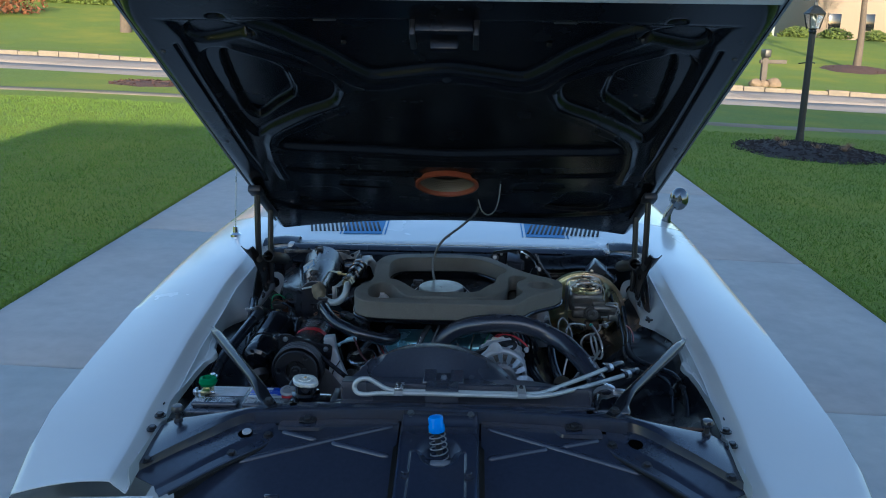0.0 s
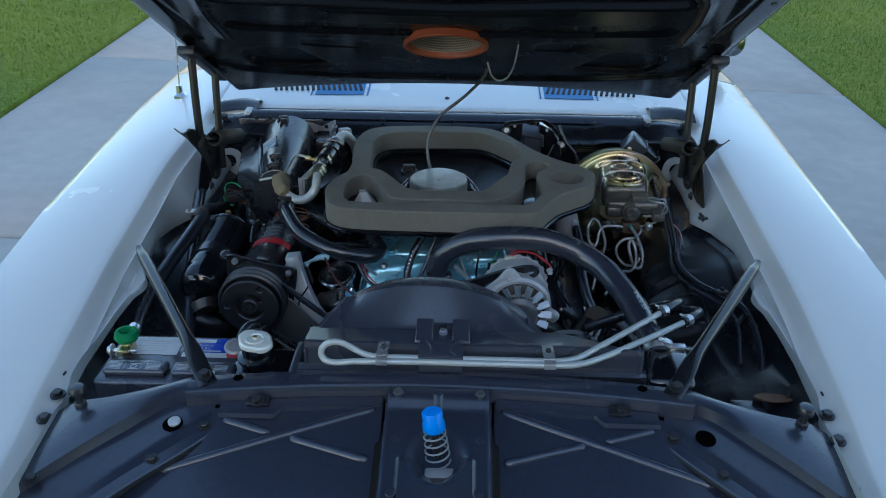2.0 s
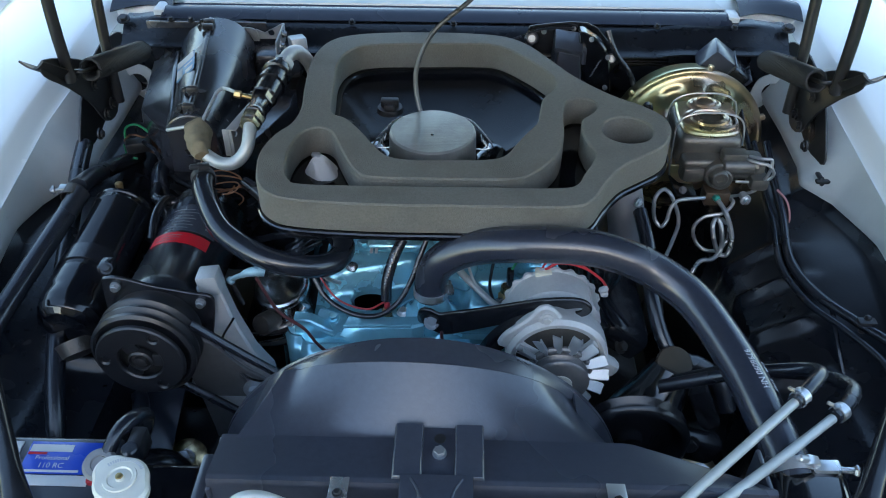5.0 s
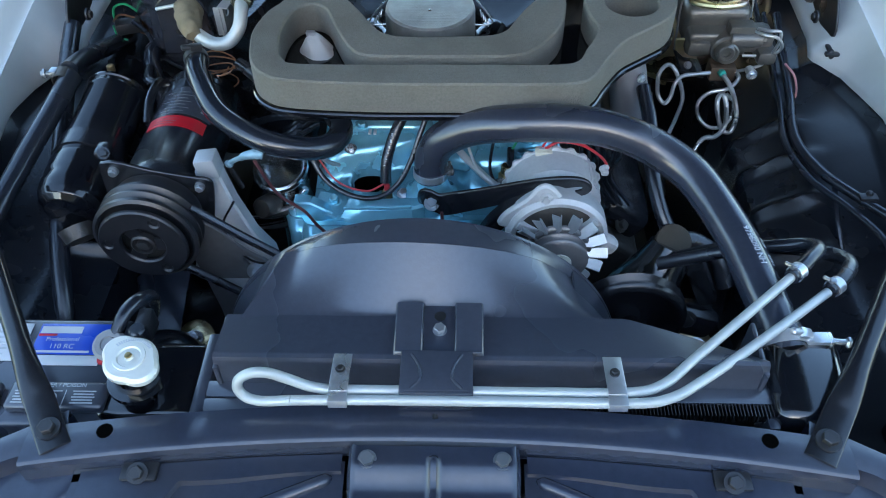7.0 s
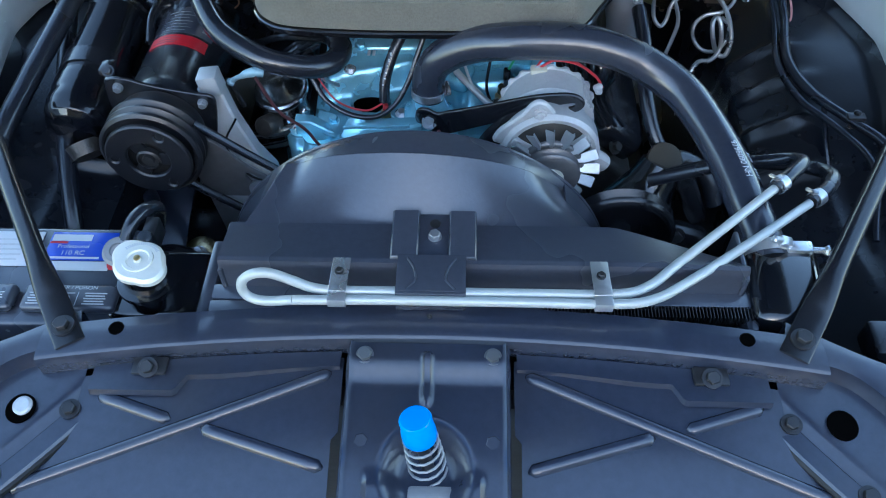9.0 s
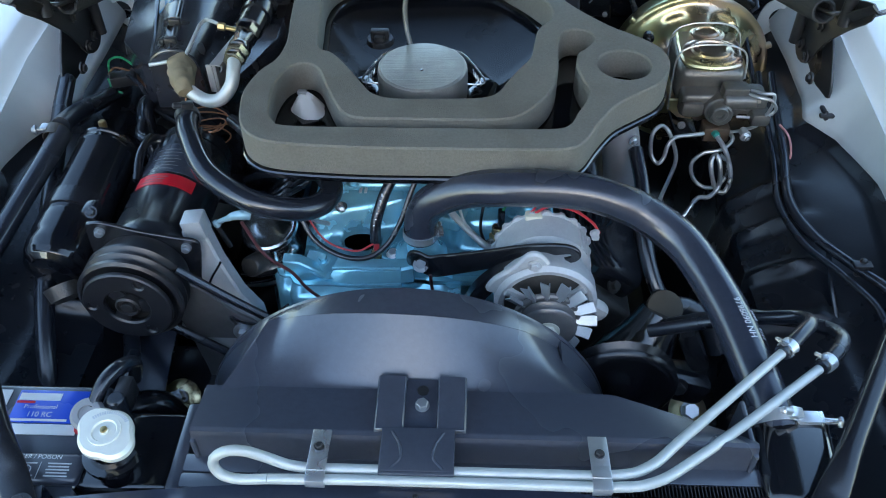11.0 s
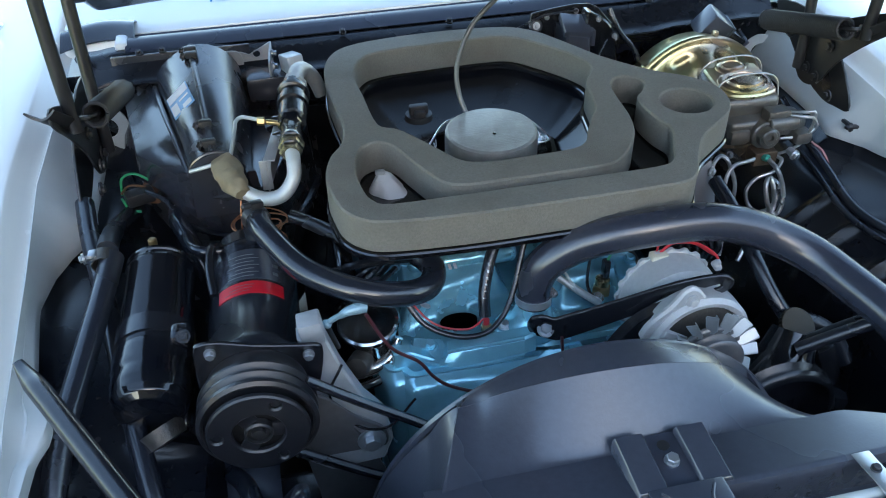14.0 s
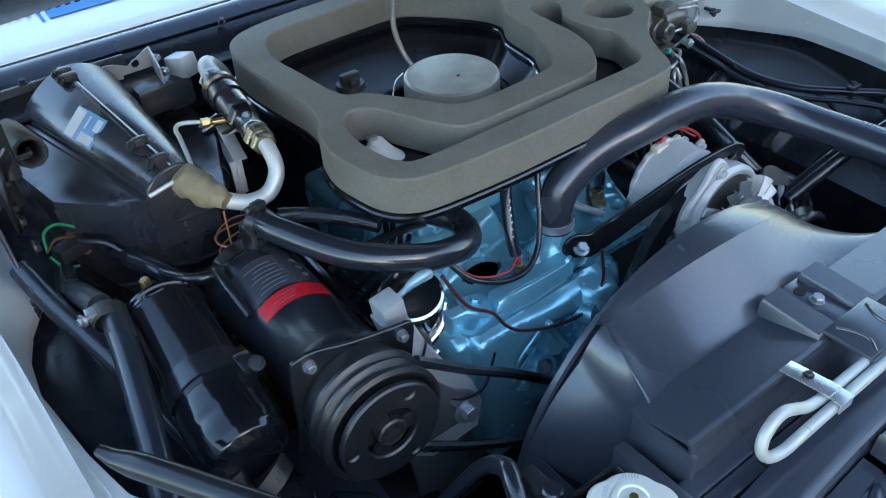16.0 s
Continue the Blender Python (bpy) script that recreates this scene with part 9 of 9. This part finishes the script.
    lines = (
        ("brake_line", [(0.432, 2.462, 0.838), (0.420, 2.448, 0.846), (0.400, 2.435, 0.853), (0.377, 2.430, 0.852), (0.368, 2.430, 0.836), (0.366, 2.430, 0.811), (0.358, 2.430, 0.799), (0.345, 2.432, 0.816), (0.341, 2.436, 0.850), (0.351, 2.438, 0.868), (0.364, 2.436, 0.862), (0.379, 2.432, 0.833), (0.386, 2.428, 0.806), (0.380, 2.42, 0.775), (0.371, 2.41, 0.745), (0.36, 2.39, 0.70)], 0.0042, 0.16),
        ("brake_line", [(0.447, 2.445, 0.845), (0.460, 2.432, 0.830), (0.474, 2.428, 0.801), (0.482, 2.426, 0.771), (0.479, 2.426, 0.744), (0.464, 2.426, 0.748), (0.450, 2.428, 0.780), (0.444, 2.430, 0.808), (0.451, 2.432, 0.816), (0.461, 2.430, 0.795), (0.466, 2.424, 0.758), (0.454, 2.420, 0.738), (0.433, 2.416, 0.736), (0.415, 2.40, 0.715), (0.39, 2.38, 0.69)], 0.0050, 0.16),
        ("brake_line", [(0.474, 2.468, 0.835), (0.474, 2.446, 0.838), (0.460, 2.440, 0.822), (0.431, 2.440, 0.813), (0.417, 2.440, 0.792), (0.424, 2.438, 0.764), (0.443, 2.436, 0.746), (0.464, 2.436, 0.746), (0.477, 2.437, 0.765), (0.476, 2.440, 0.792), (0.462, 2.446, 0.806)], 0.0042, 0.16),
        ("brake_line", [(0.490, 2.480, 0.903), (0.506, 2.464, 0.906), (0.523, 2.460, 0.903), (0.533, 2.460, 0.886), (0.520, 2.462, 0.871), (0.500, 2.468, 0.866), (0.479, 2.472, 0.864)], 0.0032, 0.0),
        ("brake_line", [(0.496, 2.484, 0.906), (0.511, 2.466, 0.913), (0.524, 2.462, 0.913), (0.526, 2.460, 0.895), (0.519, 2.460, 0.871), (0.510, 2.460, 0.855), (0.490, 2.460, 0.846), (0.470, 2.462, 0.840)], 0.0032, 0.0),
    )
    for name, pts, r, rid in lines:
        h = thing(name, pts[0], "coiled bright steel brake line" if rid else "thin steel brake line", "brake line", "brake lines")
        part("line", tube(pts, r * 0.85, 9, 18 if rid else 8, rid), M_line, h)
    d = thing("intake_duct", (0.29, 2.36, 0.86), "dull grey duct hanging below the air cleaner", "duct")
    part("duct", tube([(0.270, 2.402, 0.918), (0.280, 2.395, 0.880), (0.288, 2.388, 0.842), (0.293, 2.380, 0.800)], [0.030, 0.030, 0.0295, 0.029], 28), M_duct, d)
    part("screw", hexbolt((0.296, 2.368, 0.892), (0.6, -0.8, 0), 0.005, 0.004), M_steel, d)


M_rustiron = mat("brown_iron", (0.11, 0.075, 0.05), 0.5, 0.4, 80, 0.2, bump=0.2)
M_greenpl = mat("green_fitting", (0.05, 0.35, 0.27), 0.4, 0.3, 40, 0.1)
M_duct = mat("dull_grey_duct", (0.15, 0.15, 0.16), 0.7, 0, 60, 0.12, stain=0.4)
brakes()


def firewall_things():
    m = thing("wiper_motor", (0.24, 2.82, 0.92), "black wiper motor with a flat cover plate and grommets", "wiper motor")
    def upright(y):
        return Matrix(((1, 0, 0, 0), (0, 0, 1, y), (0, 1, 0, 0), (0, 0, 0, 1)))
    part("mounting_plate", prism(rounded([(0.150, 0.955), (0.165, 0.966), (0.262, 0.972), (0.306, 0.935), (0.332, 0.905), (0.325, 0.880), (0.290, 0.850), (0.200, 0.85), (0.150, 0.92)], 3), 0.004, [], 0.001, upright(2.846)), M_gloss2, m)
    part("cover", prism(rounded([(0.243, 0.962), (0.261, 0.966), (0.299, 0.934), (0.315, 0.856), (0.306, 0.850), (0.259, 0.868)], 3), 0.030, [], 0.003, upright(2.805)), M_gloss, m)
    for k in range(5):
        part("stamp", box((0.274 + 0.003 * k, 2.8035, 0.885 + 0.007 * k), (0.009 - 0.002 * (k % 2), 0.001, 0.0022), 0.0, Matrix.Rotation(radians(-50), 4, "Y")), M_steel2, m)
    part("housing", loft([[(0.196 + e, y, 0.878 + e), (0.256 - e, y, 0.868 + e), (0.250 - e, y, 0.935 - e), (0.200 + e, y, 0.944 - e)] for y, e in ((2.844, 0.0), (2.792, 0.002), (2.788, 0.006))]), M_plast, m)
    part("lid", box((0.225, 2.812, 0.947), (0.054, 0.050, 0.014), 0.003, Matrix.Rotation(radians(9), 4, "Y") @ Matrix.Rotation(radians(22), 4, "X")), M_plast, m)
    part("lid_clip", box((0.254, 2.803, 0.928), (0.008, 0.030, 0.030), 0.002), M_plast, m)
    for x, z in ((0.157, 0.941), (0.313, 0.902)):
        g = part("grommet", lathe([(0.005, -0.002), (0.009, 0.0), (0.0135, 0.001), (0.0135, 0.007), (0.009, 0.009), (0.005, 0.006)], along((x, 2.842, z), (0, -0.9, 0.4)), 24), M_rubber, m)
        part("washer", lathe([(0.004, 0.008), (0.0095, 0.009), (0.009, 0.011), (0.004, 0.011)], along((x, 2.842, z), (0, -0.9, 0.4)), 24), M_bolt, g)
        part("screw", hexbolt((x, 2.832, z + 0.004), (0, -0.9, 0.4), 0.0045, 0.004), M_steel2, g)
    for x, z in ((0.236, 0.962), (0.301, 0.922), (0.180, 0.955), (0.303, 0.859), (0.266, 0.958)):
        part("screw", hexbolt((x, 2.803 if x > 0.25 else 2.842, z), (0, -1, 0.2), 0.0032, 0.003), M_steel2, m)
    part("hose", tube([(0.301, 2.84, 0.960), (0.309, 2.83, 0.940), (0.323, 2.822, 0.916), (0.347, 2.815, 0.888), (0.362, 2.81, 0.856), (0.365, 2.79, 0.83)], 0.0055, 10), M_rubber, m)
    part("wire", tube([(0.10, 2.84, 0.930), (0.15, 2.842, 0.950), (0.18, 2.838, 0.962), (0.236, 2.834, 0.966)], 0.0022, 7), M_rubber, m)
    for ch in m.children_recursive:
        if ch.parent == m:
            ch.location += Vector((-0.006, -0.034, 0.020))
    r = thing("relay_box", (0.53, 2.84, 0.93), "square black relay box tilted on the firewall", "relay box")
    RB = Matrix.Translation((0.519, 2.790, 0.915)) @ Matrix.Rotation(radians(36), 4, "Y") @ Matrix.Rotation(radians(12), 4, "X")
    part("body", box((0, 0, 0), (0.052, 0.050, 0.054), 0.005, RB @ Matrix.Translation((-0.022, 0, 0.004)), 2), M_plast, r)
    part("lid", box((0, 0, 0), (0.046, 0.046, 0.050), 0.004, RB @ Matrix.Translation((0.029, 0.004, -0.001)), 2), M_gloss2, r)
    part("rib", box((0, 0, 0), (0.004, 0.052, 0.058), 0.001, RB @ Matrix.Translation((0.005, 0, 0.003))), M_plast, r)
    part("edge", box((0, 0, 0), (0.004, 0.050, 0.054), 0.001, RB @ Matrix.Translation((0.053, 0.002, 0.0))), M_plast, r)
    part("wire", tube([RB @ Vector(q) for q in ((0.05, -0.01, -0.02), (0.065, -0.02, -0.035), (0.07, -0.05, -0.06), (0.075, -0.10, -0.085))], 0.0028, 7), M_rubber, r)
    v = thing("firewall_vent", (0.40, 2.88, 0.88), "ribbed black panel pressed into the firewall", "panel")
    for k in range(8):
        part("rib", box((0.392, 2.872, 0.884 + 0.006 * k), (0.092, 0.006, 0.0026), 0.001), M_gloss2, v)
    part("border", box((0.392, 2.873, 0.878), (0.104, 0.006, 0.004), 0.001), M_gloss2, v)
    part("border", box((0.392, 2.873, 0.936), (0.104, 0.006, 0.004), 0.001), M_gloss2, v)
    # harness along the inner fender by the brakes
    h = thing("wiring_harness", (0.6, 2.4, 0.8), "black taped wiring harness clipped along the inner fender", "harness")
    part("main", tube([(0.575, 2.62, 0.85), (0.570, 2.53, 0.825), (0.562, 2.44, 0.812), (0.545, 2.335, 0.806), (0.562, 2.255, 0.806), (0.599, 2.187, 0.812), (0.635, 2.12, 0.815), (0.640, 2.02, 0.79), (0.62, 1.92, 0.74)], 0.0075, 10), M_rubber, h)
    part("branch", tube([(0.560, 2.64, 0.84), (0.556, 2.54, 0.815), (0.548, 2.44, 0.803), (0.532, 2.335, 0.797), (0.546, 2.25, 0.797), (0.582, 2.178, 0.803), (0.612, 2.10, 0.80), (0.60, 2.0, 0.76)], 0.0052, 10), M_rubber, h)
    part("branch", tube([(0.575, 2.235, 0.805), (0.57, 2.18, 0.785), (0.575, 2.12, 0.74), (0.55, 2.08, 0.72)], 0.004, 8), M_rubber, h)
    part("clip", join(box((0.602, 2.183, 0.822), (0.026, 0.014, 0.006), 0.002), cyl((0.600, 2.183, 0.80), (0.604, 2.187, 0.83), 0.005, seg=8)), M_bolt, h)
    part("pink_wire", tube([(0.565, 2.50, 0.83), (0.578, 2.48, 0.82), (0.582, 2.46, 0.80), (0.575, 2.445, 0.785)], 0.0018, 6), M_pink, h)
    part("drop", tube([(0.53, 2.80, 0.92), (0.545, 2.72, 0.87), (0.552, 2.64, 0.83), (0.556, 2.56, 0.80)], 0.006, 10), M_rubber, h)
    # wires over the engine
    w = thing("engine_wires", (-0.1, 2.25, 0.8), "black sheathed wires with pale print over the engine", "wires")
    part("loop", tube([(-0.205, 2.262, 0.835), (-0.180, 2.236, 0.800), (-0.140, 2.218, 0.784), (-0.100, 2.214, 0.784), (-0.070, 2.226, 0.800), (-0.050, 2.245, 0.830), (-0.038, 2.262, 0.860), (-0.025, 2.28, 0.89)], 0.0040, 10), M_rubber, w)
    part("loop", tube([(-0.200, 2.272, 0.826), (-0.165, 2.244, 0.790), (-0.120, 2.232, 0.780), (-0.092, 2.242, 0.786)], 0.0016, 8), M_redw, w, "red wire")
    part("sheath", tube([(-0.090, 2.247, 0.785), (-0.088, 2.262, 0.815), (-0.075, 2.285, 0.850), (-0.055, 2.31, 0.88)], 0.0085, 12), M_rubber, w)
    for k in range(6):
        part("print", box((-0.0905 + 0.0025 * k, 2.2525 + 0.0045 * k, 0.812 + 0.0085 * k), (0.0026, 0.0012, 0.005), 0.0), M_wlab, w)
    part("ground_wire", tube([(-0.262, 2.180, 0.885), (-0.236, 2.170, 0.832), (-0.201, 2.165, 0.802), (-0.182, 2.162, 0.772), (-0.156, 2.160, 0.748), (-0.103, 2.158, 0.724), (-0.039, 2.160, 0.711), (-0.003, 2.165, 0.741), (-0.003, 2.172, 0.795)], 0.0024, 8), M_redk, w)
    part("thin_lead", tube([(-0.30, 2.165, 0.82), (-0.32, 2.15, 0.78), (-0.29, 2.13, 0.74), (-0.25, 2.125, 0.735), (-0.21, 2.15, 0.75)], 0.0018, 7), M_rubber, w)
    part("rod", tube([(-0.185, 2.23, 0.86), (-0.178, 2.255, 0.82), (-0.165, 2.28, 0.79)], 0.0035, 8), M_steel, w)
    part("green_lead", tube([(0.100, 2.277, 0.824), (0.112, 2.285, 0.845), (0.125, 2.30, 0.865)], 0.002, 7), M_greenw, w, "green wire")
    part("black_lead", tube([(0.075, 2.262, 0.775), (0.068, 2.268, 0.80), (0.072, 2.275, 0.84), (0.08, 2.29, 0.87)], 0.0024, 7), M_rubber, w)
    for k in range(5):
        part("plug_lead", tube([(0.14 + 0.02 * k, 2.33, 0.87), (0.17 + 0.02 * k, 2.30 - 0.008 * k, 0.86), (0.20 + 0.016 * k, 2.29, 0.80), (0.235 + 0.012 * k, 2.30 + 0.02 * k, 0.74)], 0.0038, 8), M_rubber, w)
    for k in range(4):
        part("plug_lead", tube([(-0.20, 2.34 + 0.02 * k, 0.82), (-0.23, 2.31 + 0.015 * k, 0.82), (-0.265, 2.30 + 0.02 * k, 0.79), (-0.29, 2.33 + 0.02 * k, 0.74)], 0.004, 8), M_rubber, w)
    part("lever", tube([(-0.31, 2.37, 0.80), (-0.26, 2.345, 0.832), (-0.21, 2.34, 0.835), (-0.17, 2.35, 0.82)], 0.006, 8), M_gloss2, w)
    # radiator pump and lower details
    a = thing("horn_plate", (0.60, 1.85, 0.78), "oval brown plate on a dark bracket by the radiator support", "horn plate")
    part("plate", prism(rounded([(-0.034, 0.0), (-0.022, 0.020), (0.004, 0.026), (0.028, 0.016), (0.034, -0.004), (0.018, -0.020), (-0.012, -0.020)], 4), 0.003, [], 0.001, Matrix.Translation((0.606, 1.842, 0.797)) @ Matrix.Rotation(radians(-20), 4, "X")), M_rust, a)
    part("bracket", box((0.560, 1.825, 0.770), (0.060, 0.050, 0.040), 0.006), M_gloss2, a)
    part("stud", cyl((0.632, 1.846, 0.79), (0.640, 1.852, 0.815), 0.004, seg=10), M_bolt, a)


M_redk = mat("dark_maroon_wire", (0.07, 0.018, 0.022), 0.4, 0, 40, 0.06)
M_pink = mat("pink_wire", (0.55, 0.25, 0.25), 0.5, 0, 40, 0.06)
firewall_things()
